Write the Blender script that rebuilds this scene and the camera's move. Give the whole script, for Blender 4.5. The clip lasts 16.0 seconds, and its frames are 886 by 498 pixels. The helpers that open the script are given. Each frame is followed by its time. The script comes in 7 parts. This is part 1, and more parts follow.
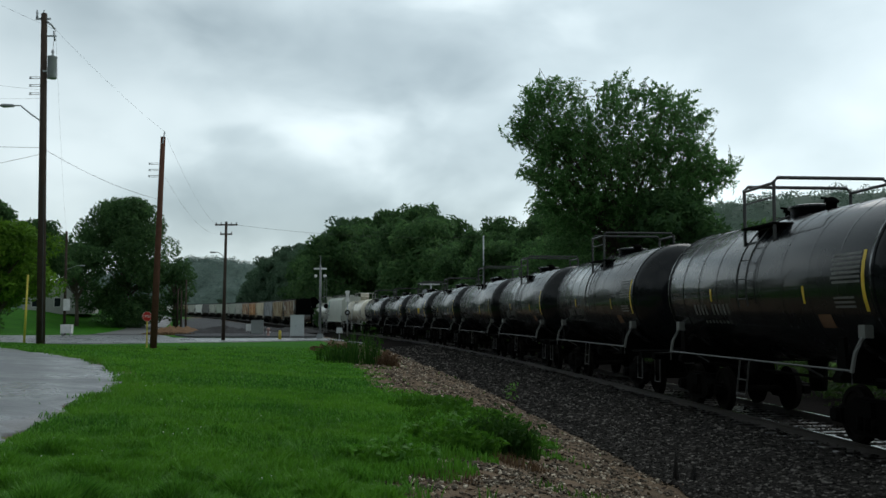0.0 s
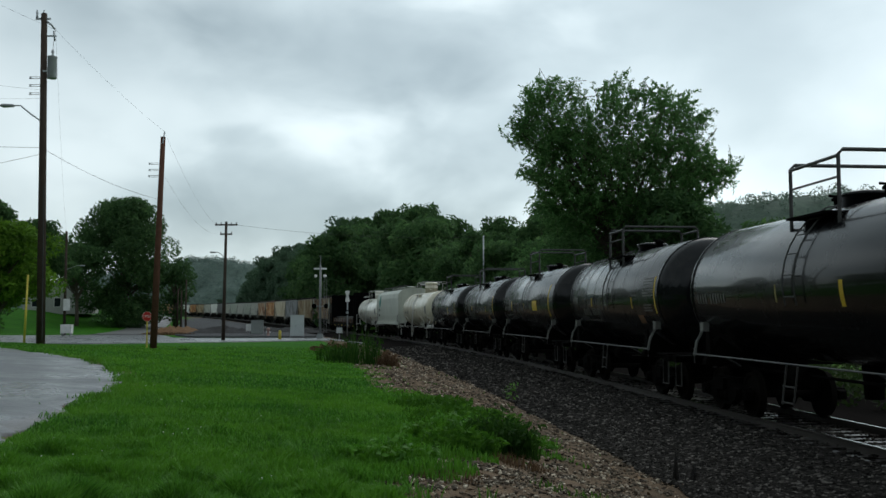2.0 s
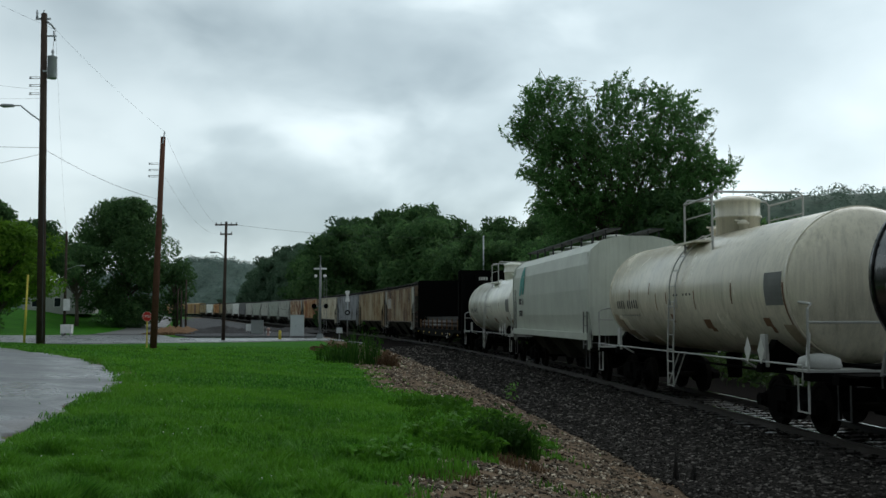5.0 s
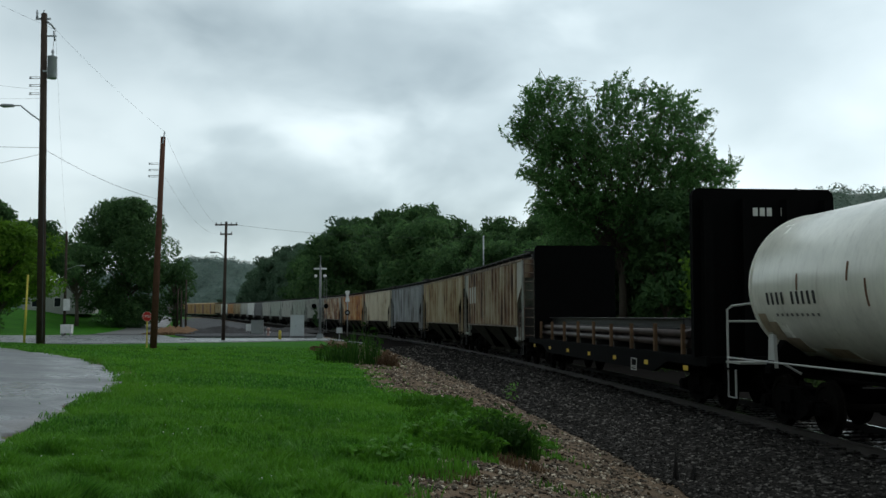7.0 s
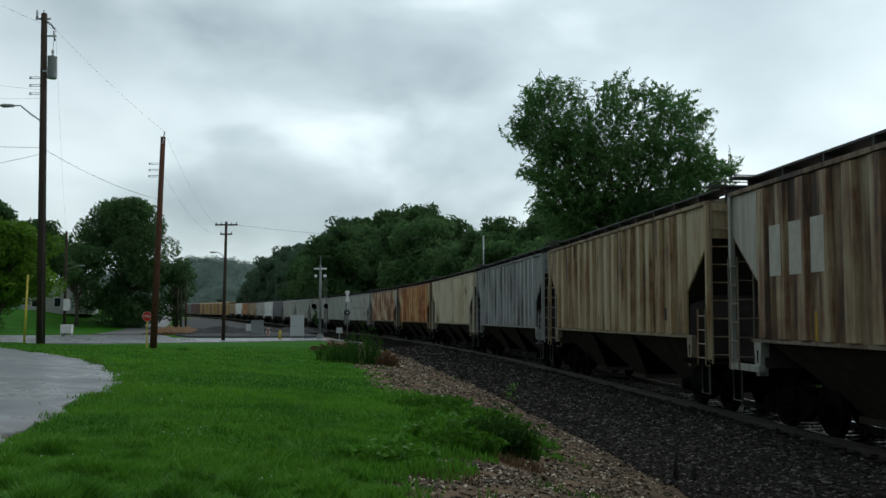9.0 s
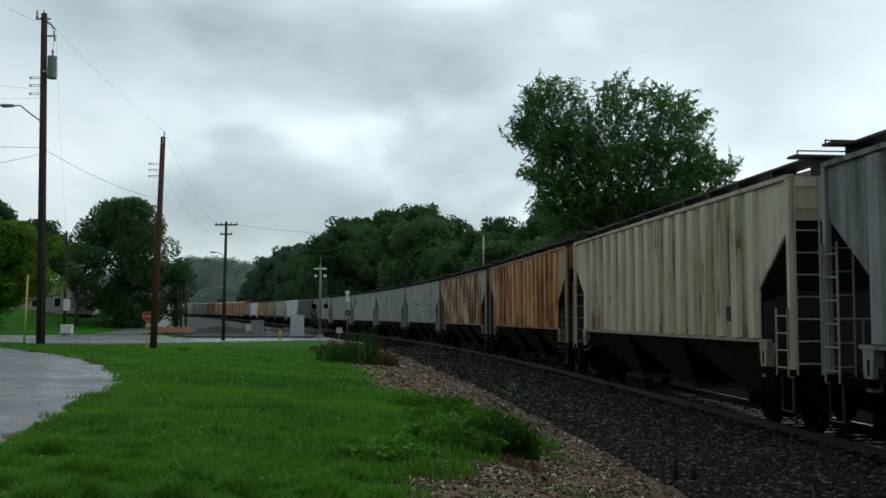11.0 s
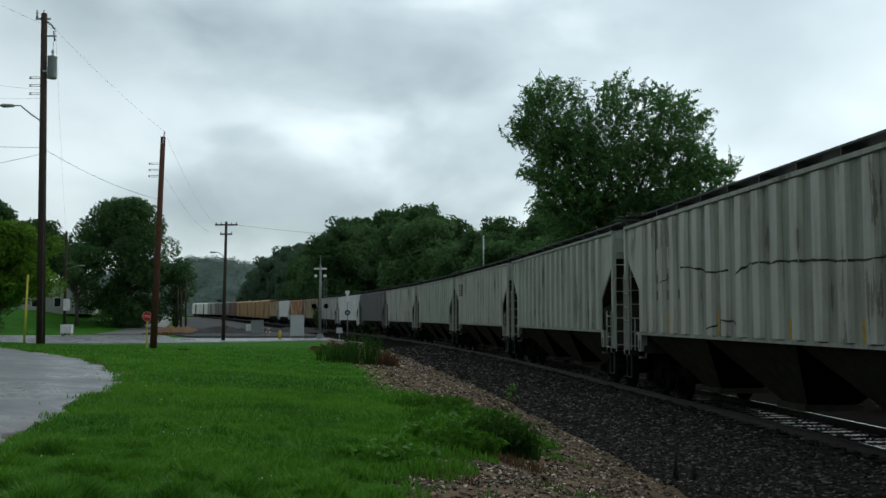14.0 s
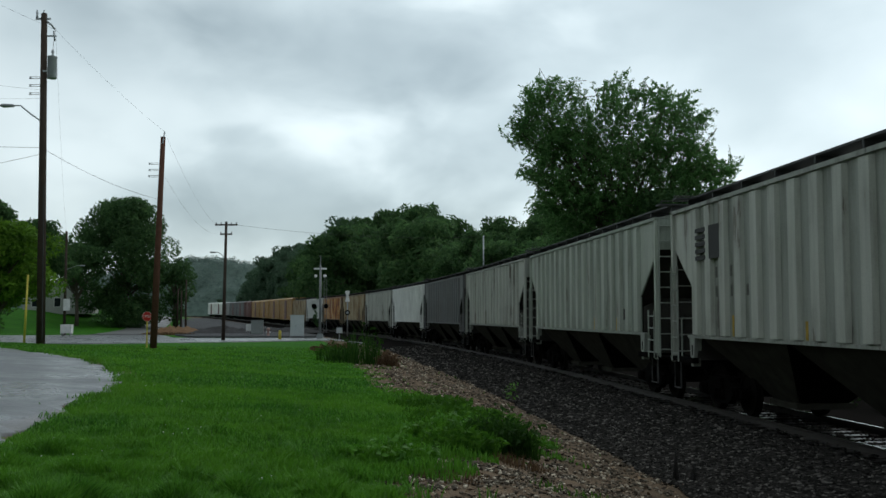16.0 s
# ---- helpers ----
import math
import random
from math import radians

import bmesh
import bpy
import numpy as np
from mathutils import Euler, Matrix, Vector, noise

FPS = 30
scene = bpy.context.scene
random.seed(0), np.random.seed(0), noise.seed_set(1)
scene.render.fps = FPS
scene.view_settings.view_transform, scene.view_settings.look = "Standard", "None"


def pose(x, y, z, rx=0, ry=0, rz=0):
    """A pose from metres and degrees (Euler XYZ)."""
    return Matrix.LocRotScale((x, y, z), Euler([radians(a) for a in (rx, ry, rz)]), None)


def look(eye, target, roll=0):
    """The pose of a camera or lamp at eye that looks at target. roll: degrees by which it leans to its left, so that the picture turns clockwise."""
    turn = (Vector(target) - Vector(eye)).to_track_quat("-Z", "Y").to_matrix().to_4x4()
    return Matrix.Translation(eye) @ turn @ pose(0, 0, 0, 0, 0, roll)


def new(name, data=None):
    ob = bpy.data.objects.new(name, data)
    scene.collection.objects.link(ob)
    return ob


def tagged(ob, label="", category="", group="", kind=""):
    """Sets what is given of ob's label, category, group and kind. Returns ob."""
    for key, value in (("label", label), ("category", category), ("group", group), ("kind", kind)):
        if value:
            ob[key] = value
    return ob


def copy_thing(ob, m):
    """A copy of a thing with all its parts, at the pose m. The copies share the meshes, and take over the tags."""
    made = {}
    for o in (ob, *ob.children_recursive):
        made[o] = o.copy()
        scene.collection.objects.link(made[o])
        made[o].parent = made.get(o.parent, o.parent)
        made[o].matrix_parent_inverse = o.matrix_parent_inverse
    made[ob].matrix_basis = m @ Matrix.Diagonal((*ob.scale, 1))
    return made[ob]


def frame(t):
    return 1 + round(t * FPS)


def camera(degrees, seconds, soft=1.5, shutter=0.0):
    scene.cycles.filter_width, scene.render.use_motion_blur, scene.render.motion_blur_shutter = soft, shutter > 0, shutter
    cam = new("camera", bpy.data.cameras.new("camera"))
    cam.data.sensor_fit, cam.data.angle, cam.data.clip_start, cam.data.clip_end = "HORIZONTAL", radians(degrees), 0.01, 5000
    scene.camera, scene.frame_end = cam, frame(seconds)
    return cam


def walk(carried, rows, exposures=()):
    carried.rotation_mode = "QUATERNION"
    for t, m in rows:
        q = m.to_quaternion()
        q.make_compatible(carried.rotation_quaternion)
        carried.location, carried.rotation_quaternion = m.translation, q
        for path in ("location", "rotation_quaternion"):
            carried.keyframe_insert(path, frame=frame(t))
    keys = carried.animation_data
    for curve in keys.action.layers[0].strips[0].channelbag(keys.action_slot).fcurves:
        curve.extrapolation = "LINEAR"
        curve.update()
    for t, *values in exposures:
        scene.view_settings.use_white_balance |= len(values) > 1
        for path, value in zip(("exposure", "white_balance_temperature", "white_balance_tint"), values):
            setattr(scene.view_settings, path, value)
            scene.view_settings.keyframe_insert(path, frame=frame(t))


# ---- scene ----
cam = camera(48.26, 16.0, soft=1.5)
EYE = 2.15
walk(cam, [(0.0, pose(0, 0, EYE, 93.89, 0, 0)), (16.0, pose(0, 0, EYE, 93.89, 0, 0))])
scene.view_settings.exposure = 0.0

# ---- the line of the railway: lateral place, heading and curvature along it ----
RAIL_TOP = 0.10
SPEED = 19.43
KNOTS = [-400, -30, 0, 30, 60, 90, 130, 180, 250, 350, 600]
BENDS = [0.0004, 0.00055, 0.00085, 0.001735, 0.00198, 0.001293, 0.000337, 0.000055, 0.000465, 0.0010, 0.0010]
STEP = 0.5
LINE_S = np.arange(-400, 640, STEP)
_k = np.interp(LINE_S, KNOTS, BENDS)
_i0 = int(400 / STEP)
LINE_A = np.cumsum(_k) * STEP
LINE_A = LINE_A - LINE_A[_i0] + 0.095973
LINE_X = np.cumsum(-np.sin(LINE_A) * STEP)
LINE_Y = np.cumsum(np.cos(LINE_A) * STEP)
LINE_X = LINE_X - LINE_X[_i0] + 6.7856
LINE_Y = LINE_Y - LINE_Y[_i0] + 24.3327


def on_line(s, lat=0.0):
    """World x, y and heading at s metres along the line, lat metres to its left."""
    x, y, a = np.interp(s, LINE_S, LINE_X), np.interp(s, LINE_S, LINE_Y), np.interp(s, LINE_S, LINE_A)
    return x - lat * math.cos(a), y - lat * math.sin(a), a


def off_line(x, y):
    """Distance to the left of the line, for arrays of places."""
    x, y = np.asarray(x, float), np.asarray(y, float)
    s = np.clip(y - 24.33, -390, 600)
    for _ in range(4):
        lx, ly, a = np.interp(s, LINE_S, LINE_X), np.interp(s, LINE_S, LINE_Y), np.interp(s, LINE_S, LINE_A)
        s = np.clip(s + (x - lx) * -np.sin(a) + (y - ly) * np.cos(a), -399, 630)
    lx, ly, a = np.interp(s, LINE_S, LINE_X), np.interp(s, LINE_S, LINE_Y), np.interp(s, LINE_S, LINE_A)
    return -(x - lx) * np.cos(a) - (y - ly) * np.sin(a)


def smooth(a, b, v):
    u = np.clip((np.asarray(v, float) - a) / (b - a), 0, 1)
    return u * u * (3 - 2 * u)


def grade(y):
    """The line and the valley floor climb gently beyond the crossing."""
    return np.interp(y, [128, 244, 335, 430, 700], [0.0, 0.75, 1.6, 2.3, 2.6])


def ground_z(x, y):
    d = off_line(x, y)
    y = np.asarray(y, float)
    bank = np.interp(y, [0, 30, 80, 110], [0.42, 0.38, 0.08, 0.05])
    rise = np.interp(y, [0, 36, 48, 66, 80], [0.055, 0.055, 0.026, 0.004, 0.0])
    left = -0.32 + (bank + 0.32) * smooth(4.0, 7.8, d) + rise * np.clip(d - 6.6, 0, 26)
    right = -0.34 + 0.27 * smooth(4.4, 9.0, -d)
    knoll = 2.2 * smooth(46, 62, -np.asarray(x, float)) * smooth(112, 140, y) + 1.0 * smooth(31, 46, -np.asarray(x, float)) * smooth(104, 165, y)
    return np.where(d > 0, left, right) + grade(y) + knoll * smooth(14, 34, d)


def gz(x, y):
    return float(ground_z(x, y))


# ---- world and light: an overcast sky ----
world = bpy.data.worlds.new("overcast")
scene.world = world
world.use_nodes = True
wt = world.node_tree
wt.nodes.clear()


def wn(kind, **kw):
    n = wt.nodes.new(kind)
    for k, v in kw.items():
        if k in n.inputs:
            n.inputs[k].default_value = v
    return n


w_out, w_bg = wn("ShaderNodeOutputWorld"), wn("ShaderNodeBackground")
w_co = wn("ShaderNodeTexCoord")
w_sky = wn("ShaderNodeTexSky")
w_sky.sky_type, w_sky.sun_disc, w_sky.sun_elevation, w_sky.sun_rotation = "NISHITA", False, radians(55), radians(60)
w_map = wn("ShaderNodeMapping")
w_map.inputs["Location"].default_value = (1.3, 0.4, 0.2)
w_map.inputs["Rotation"].default_value = (0.0, radians(-9), 0.0)
w_map.inputs["Scale"].default_value = (2.0, 2.0, 3.4)
wt.links.new(w_co.outputs["Generated"], w_map.inputs[0])
w_n1 = wn("ShaderNodeTexNoise", Scale=1.5, Detail=4.0, Roughness=0.38, Distortion=0.15)
wt.links.new(w_map.outputs[0], w_n1.inputs["Vector"])
w_ramp = wn("ShaderNodeValToRGB")
w_ramp.color_ramp.elements[0].position, w_ramp.color_ramp.elements[1].position = 0.24, 0.64
w_ramp.color_ramp.elements[0].color = (0.33, 0.405, 0.425, 1)
w_ramp.color_ramp.elements[1].color = (0.785, 0.89, 0.905, 1)
e = w_ramp.color_ramp.elements.new(0.47)
e.color = (0.53, 0.625, 0.645, 1)
w_n2 = wn("ShaderNodeTexNoise", Scale=4.2, Detail=4.0, Roughness=0.45, Distortion=0.25)
wt.links.new(w_map.outputs[0], w_n2.inputs["Vector"])
w_two = wn("ShaderNodeMix")
w_two.inputs["Factor"].default_value = 0.20
wt.links.new(w_n1.outputs["Fac"], w_two.inputs[2])
wt.links.new(w_n2.outputs["Fac"], w_two.inputs[3])
# heavier cloud low over the crossing and high up, thinner stretches beside and above it
w_last = w_two.outputs[0]
CLOUDS = (((-0.127, 0.984, 0.105), (0.95, 0.95, 2.7), -0.33), ((-0.208, 0.962, 0.177), (4.0, 4.0, 16.0), -0.09), ((-0.345, 0.930, 0.165), (1.9, 1.9, 2.2), 0.10),
          ((-0.110, 0.980, 0.169), (2.4, 2.4, 5.0), 0.035), ((-0.091, 0.958, 0.272), (0.9, 0.9, 2.8), -0.23), ((-0.30, 0.91, 0.27), (2.0, 2.0, 4.0), -0.07),
          ((0.035, 0.988, 0.150), (1.5, 1.5, 2.6), -0.17))
for place, size, add in CLOUDS:
    w_off = wn("ShaderNodeVectorMath")
    w_off.operation = "SUBTRACT"
    w_off.inputs[1].default_value = place
    wt.links.new(w_co.outputs["Generated"], w_off.inputs[0])
    w_flat = wn("ShaderNodeVectorMath")
    w_flat.operation = "MULTIPLY"
    w_flat.inputs[1].default_value = size
    wt.links.new(w_off.outputs[0], w_flat.inputs[0])
    w_len = wn("ShaderNodeVectorMath")
    w_len.operation = "LENGTH"
    wt.links.new(w_flat.outputs[0], w_len.inputs[0])
    w_rag = wn("ShaderNodeMath")
    w_rag.operation = "MULTIPLY_ADD"
    w_rag.inputs[1].default_value = 0.30
    wt.links.new(w_n2.outputs["Fac"], w_rag.inputs[0])
    wt.links.new(w_len.outputs["Value"], w_rag.inputs[2])
    w_bank = wn("ShaderNodeMapRange")
    w_bank.interpolation_type = "SMOOTHSTEP"
    for k, v in (("From Min", 0.18), ("From Max", 0.42), ("To Min", add), ("To Max", 0.0)):
        w_bank.inputs[k].default_value = v
    wt.links.new(w_rag.outputs[0], w_bank.inputs["Value"])
    w_sum = wn("ShaderNodeMath")
    w_sum.operation = "ADD"
    wt.links.new(w_last, w_sum.inputs[0])
    wt.links.new(w_bank.outputs["Result"], w_sum.inputs[1])
    w_last = w_sum.outputs[0]
wt.links.new(w_last, w_ramp.inputs[0])
# the cloud is thin and bright beyond the woods, heavy and dark overhead and behind
w_dot = wn("ShaderNodeVectorMath")
w_dot.operation = "DOT_PRODUCT"
w_dot.inputs[1].default_value = (0.62, 0.74, 0.20)
wt.links.new(w_co.outputs["Generated"], w_dot.inputs[0])
w_grad = wn("ShaderNodeMapRange")
w_grad.interpolation_type = "SMOOTHSTEP"
for k, v in (("From Min", -0.25), ("From Max", 0.88), ("To Min", 0.62), ("To Max", 1.12)):
    w_grad.inputs[k].default_value = v
wt.links.new(w_dot.outputs["Value"], w_grad.inputs["Value"])
w_mix = wn("ShaderNodeMix")
w_mix.data_type, w_mix.blend_type = "RGBA", "ADD"
w_mix.inputs["Factor"].default_value = 0.02
wt.links.new(w_ramp.outputs[0], w_mix.inputs[6])
wt.links.new(w_sky.outputs[0], w_mix.inputs[7])
w_mul = wn("ShaderNodeMath")
w_mul.operation = "MULTIPLY"
w_mul.inputs[1].default_value = 1.0
wt.links.new(w_grad.outputs["Result"], w_mul.inputs[0])
wt.links.new(w_mul.outputs[0], w_bg.inputs["Strength"])
wt.links.new(w_mix.outputs[2], w_bg.inputs["Color"])
wt.links.new(w_bg.outputs[0], w_out.inputs[0])

sun = new("sun", bpy.data.lights.new("sun", "SUN"))
sun.data.energy, sun.data.angle, sun.data.color = 0.5, radians(40), (1.0, 0.97, 0.93)
sun.matrix_world = look((35, 60, 60), (0, 0, 0))


# ---- materials ----
class Nodes:
    def __init__(self, name):
        self.m = bpy.data.materials.new(name)
        self.m.use_nodes = True
        self.t = self.m.node_tree
        self.b = self.t.nodes["Principled BSDF"]
        self.co = self.t.nodes.new("ShaderNodeTexCoord")

    def node(self, kind, **kw):
        n = self.t.nodes.new(kind)
        for k, v in kw.items():
            n.inputs[k.replace("_", " ")].default_value = v
        return n

    def link(self, a, b):
        self.t.links.new(a, b)

    def vec(self, scale=(1, 1, 1), space="Object"):
        n = self.node("ShaderNodeMapping")
        n.inputs["Scale"].default_value = scale
        self.link(self.co.outputs[space], n.inputs[0])
        return n.outputs[0]

    def noise(self, scale, detail=4.0, rough=0.55, stretch=(1, 1, 1), space="Object"):
        n = self.node("ShaderNodeTexNoise", Scale=scale, Detail=detail, Roughness=rough)
        self.link(self.vec(stretch, space), n.inputs["Vector"])
        return n.outputs["Fac"]

    def ramp(self, fac, stops):
        n = self.node("ShaderNodeValToRGB")
        el = n.color_ramp.elements
        while len(el) < len(stops):
            el.new(0.5)
        for e, (p, c) in zip(el, stops):
            e.position = p
            e.color = (*c, 1) if not isinstance(c, float) else (c, c, c, 1)
        self.link(fac, n.inputs[0])
        return n.outputs[0]

    def mix(self, fac, a, b, mode="MIX"):
        n = self.node("ShaderNodeMix")
        n.data_type, n.blend_type = "RGBA", mode
        for v, i in ((fac, 0), (a, 6), (b, 7)):
            if isinstance(v, (int, float)):
                n.inputs[i].default_value = v if i == 0 else (v, v, v, 1)
            elif isinstance(v, tuple):
                n.inputs[i].default_value = (*v, 1)
            else:
                self.link(v, n.inputs[i])
        return n.outputs[2]

    def bump(self, fac, strength=0.3, distance=0.02):
        n = self.node("ShaderNodeBump", Strength=strength, Distance=distance)
        self.link(fac, n.inputs["Height"])
        self.link(n.outputs[0], self.b.inputs["Normal"])

    def done(self, color=None, rough=0.6, metal=0.0, spec=0.5):
        if color is not None:
            if isinstance(color, tuple):
                self.b.inputs["Base Color"].default_value = (*color, 1)
            else:
                self.link(color, self.b.inputs["Base Color"])
        if isinstance(rough, (int, float)):
            self.b.inputs["Roughness"].default_value = rough
        else:
            self.link(rough, self.b.inputs["Roughness"])
        self.b.inputs["Metallic"].default_value = metal
        self.b.inputs["Specular IOR Level"].default_value = spec
        return self.m


def plain(name, color, rough=0.6, metal=0.0, vary=0.35, scale=3.0, bump=0.15, spec=0.4):
    n = Nodes(name)
    f = n.noise(scale, 6)
    g = n.noise(scale * 14, 3)
    c = n.mix(f, tuple(v * (1 - vary) for v in color), tuple(min(1, v * (1 + vary)) for v in color))
    c = n.mix(0.25, c, n.ramp(g, [(0.3, 0.35), (0.7, 0.65)]), "OVERLAY")
    n.bump(g, bump, 0.01)
    return n.done(c, rough, metal, spec)


def paint(name, color, rust=0.0, dirt=0.3, rough=0.45, rust_color=(0.20, 0.075, 0.025), coat=0.0):
    """Weathered car paint: long vertical streaks of rust and dirt, blotches and grain."""
    n = Nodes(name)
    streak = n.noise(1.0, 6, 0.6, (2.6, 2.6, 0.22))
    fine = n.noise(1.0, 5, 0.65, (11, 11, 0.7))
    blot = n.noise(0.7, 6, 0.6)
    grain = n.noise(40, 3)
    c = n.mix(n.ramp(blot, [(0.3, 0.0), (0.75, 1.0)]), tuple(v * 0.78 for v in color), tuple(min(1, v * 1.1) for v in color))
    c = n.mix(n.ramp(fine, [(0.45, 0.0), (0.8, dirt)]), c, (0.06, 0.055, 0.045))
    # rust in sharp-edged runs, a darker core inside them, and fine runs from the seams
    lo = 0.66 - 0.30 * rust
    c = n.mix(n.ramp(streak, [(lo, 0.0), (min(0.97, lo + 0.10), min(1.0, 0.35 + rust))]), c, rust_color)
    c = n.mix(n.ramp(streak, [(lo + 0.12, 0.0), (min(0.99, lo + 0.20), min(1.0, 0.2 + 0.8 * rust))]), c, tuple(v * 0.38 for v in rust_color))
    c = n.mix(n.ramp(n.noise(1.0, 6, 0.6, (7, 7, 0.28)), [(0.56 - 0.08 * rust, 0.0), (0.68, 0.12 + 0.8 * rust)]), c, tuple(v * 0.55 for v in rust_color))
    c = n.mix(n.ramp(n.noise(0.55, 4, 0.5), [(0.42, 0.0), (0.66, 0.45 * dirt)]), c, (0.10, 0.095, 0.085))
    c = n.mix(0.22, c, n.ramp(grain, [(0.3, 0.35), (0.7, 0.65)]), "OVERLAY")
    n.bump(n.noise(2.0, 4, 0.5), 0.012 if coat else 0.15, 0.03)
    r = n.ramp(blot, [(0.2, max(0.05, rough - 0.08)), (0.8, rough + 0.12)])
    n.b.inputs["Coat Weight"].default_value = coat
    n.b.inputs["Coat Roughness"].default_value = 0.035
    return n.done(c, r, 0.0, 0.14 if coat else 0.5)


def rusted(name, palette, spread=0.5, rough=0.6, middle=0.87):
    """Weathered sheet steel: runs that go through a palette from sound paint to deep rust, other runs on every piece."""
    n = Nodes(name)
    info = n.node("ShaderNodeObjectInfo")
    sh = n.node("ShaderNodeVectorMath")
    sh.operation = "MULTIPLY_ADD"
    n.link(info.outputs["Random"], sh.inputs[0])
    sh.inputs[1].default_value = (37.0, 11.0, 0.0)
    n.link(n.vec((3.4, 3.4, 0.34)), sh.inputs[2])
    run = n.node("ShaderNodeTexNoise", Scale=1.0, Detail=6.0, Roughness=0.62)
    n.link(sh.outputs[0], run.inputs["Vector"])
    sh2 = n.node("ShaderNodeVectorMath")
    sh2.operation = "MULTIPLY_ADD"
    n.link(info.outputs["Random"], sh2.inputs[0])
    sh2.inputs[1].default_value = (5.0, 23.0, 3.0)
    n.link(n.vec((15, 15, 0.55)), sh2.inputs[2])
    fine = n.node("ShaderNodeTexNoise", Scale=1.0, Detail=5.0, Roughness=0.65)
    n.link(sh2.outputs[0], fine.inputs["Vector"])
    blot = n.noise(1.6, 6, 0.65)
    # the piece's own state shifts it along the palette
    f0 = n.node("ShaderNodeMath")
    f0.operation = "MULTIPLY_ADD"
    n.link(run.outputs["Fac"], f0.inputs[0])
    f0.inputs[1].default_value, f0.inputs[2].default_value = 0.9, 0.05
    f1 = n.node("ShaderNodeMath", )
    f1.operation = "MULTIPLY_ADD"
    n.link(info.outputs["Random"], f1.inputs[0])
    f1.inputs[1].default_value = 0.07
    n.link(f0.outputs[0], f1.inputs[2])
    f2 = n.node("ShaderNodeMath")
    f2.operation = "MULTIPLY_ADD"
    n.link(fine.outputs["Fac"], f2.inputs[0])
    f2.inputs[1].default_value = 0.16
    n.link(f1.outputs[0], f2.inputs[2])
    f3 = n.node("ShaderNodeMath")
    f3.operation = "MULTIPLY_ADD"
    n.link(blot, f3.inputs[0])
    f3.inputs[1].default_value = 0.14
    n.link(f2.outputs[0], f3.inputs[2])
    wide_ = n.noise(0.42, 5, 0.6, (1, 1, 1.3))
    f4 = n.node("ShaderNodeMath")
    f4.operation = "MULTIPLY_ADD"
    n.link(wide_, f4.inputs[0])
    f4.inputs[1].default_value = 0.48
    n.link(f3.outputs[0], f4.inputs[2])
    f5 = n.node("ShaderNodeMath")
    f5.operation = "ADD"
    n.link(f4.outputs[0], f5.inputs[0])
    f5.inputs[1].default_value = -0.05
    k = len(palette)
    c = n.ramp(f5.outputs[0], [(middle + spread * (i / (k - 1) - 0.5), p) for i, p in enumerate(palette)][:k])
    c = n.mix(0.25, c, n.ramp(n.noise(45, 3), [(0.3, 0.35), (0.7, 0.65)]), "OVERLAY")
    n.bump(blot, 0.15, 0.02)
    return n.done(c, rough, 0.0, 0.35)


def leaf_mat(name, dark, light, through_=0.45):
    """Leaves and blades: colour varies from piece to piece, and some light passes through."""
    n = Nodes(name)
    geo = n.node("ShaderNodeNewGeometry")
    c = n.ramp(geo.outputs["Random Per Island"], [(0.0, dark), (0.6, tuple((a + b) / 2 for a, b in zip(dark, light))), (1.0, light)])
    c = n.mix(n.ramp(n.noise(0.45, 3), [(0.35, 0.0), (0.7, 0.6)]), c, tuple(v * 0.6 for v in dark))
    m = n.done(c, 0.65, 0.0, 0.12)
    tr = n.node("ShaderNodeBsdfTranslucent")
    n.link(c, tr.inputs["Color"])
    mx = n.node("ShaderNodeMixShader")
    mx.inputs[0].default_value = through_
    n.link(n.b.outputs[0], mx.inputs[1])
    n.link(tr.outputs[0], mx.inputs[2])
    n.link(mx.outputs[0], n.t.nodes["Material Output"].inputs["Surface"])
    return m


M = {}
M["tank_black"] = paint("black_tank_paint", (0.0045, 0.005, 0.006), 0.03, 0.04, 0.24, (0.010, 0.009, 0.009), 0.32)
M["tank_grey"] = paint("grey_black_tank_paint", (0.006, 0.007, 0.0085), 0.05, 0.06, 0.24, (0.012, 0.011, 0.011), 0.32)
M["tank_white"] = paint("white_tank_paint", (0.84, 0.83, 0.73), 0.02, 0.14, 0.20, (0.22, 0.13, 0.06))
M["tank_cream"] = paint("cream_tank_paint", (0.76, 0.70, 0.56), 0.08, 0.34, 0.22, (0.20, 0.13, 0.07))
M["hop_pale"] = paint("pale_green_hopper_paint", (0.54, 0.57, 0.50), 0.03, 0.18, 0.45, (0.16, 0.12, 0.08))
M["hop_brown"] = paint("brown_hopper_paint", (0.26, 0.21, 0.165), 0.55, 0.7, 0.6, (0.115, 0.058, 0.034))
M["hop_tan"] = paint("tan_hopper_paint", (0.31, 0.26, 0.17), 0.42, 0.6, 0.6, (0.16, 0.080, 0.036))
M["hop_grey"] = paint("grey_hopper_paint", (0.33, 0.345, 0.345), 0.12, 0.6, 0.55)
M["hop_cream"] = paint("cream_hopper_paint", (0.46, 0.42, 0.31), 0.15, 0.75, 0.55, (0.17, 0.10, 0.05))
M["hop_orange"] = paint("orange_rust_hopper_paint", (0.44, 0.28, 0.13), 0.72, 0.4, 0.6, (0.27, 0.075, 0.016))
M["hop_rust"] = paint("rust_streaked_hopper_paint", (0.46, 0.41, 0.33), 0.60, 0.45, 0.6, (0.22, 0.062, 0.020))
M["hop_light"] = paint("light_grey_hopper_paint", (0.38, 0.40, 0.36), 0.12, 0.75, 0.55, (0.14, 0.095, 0.06))
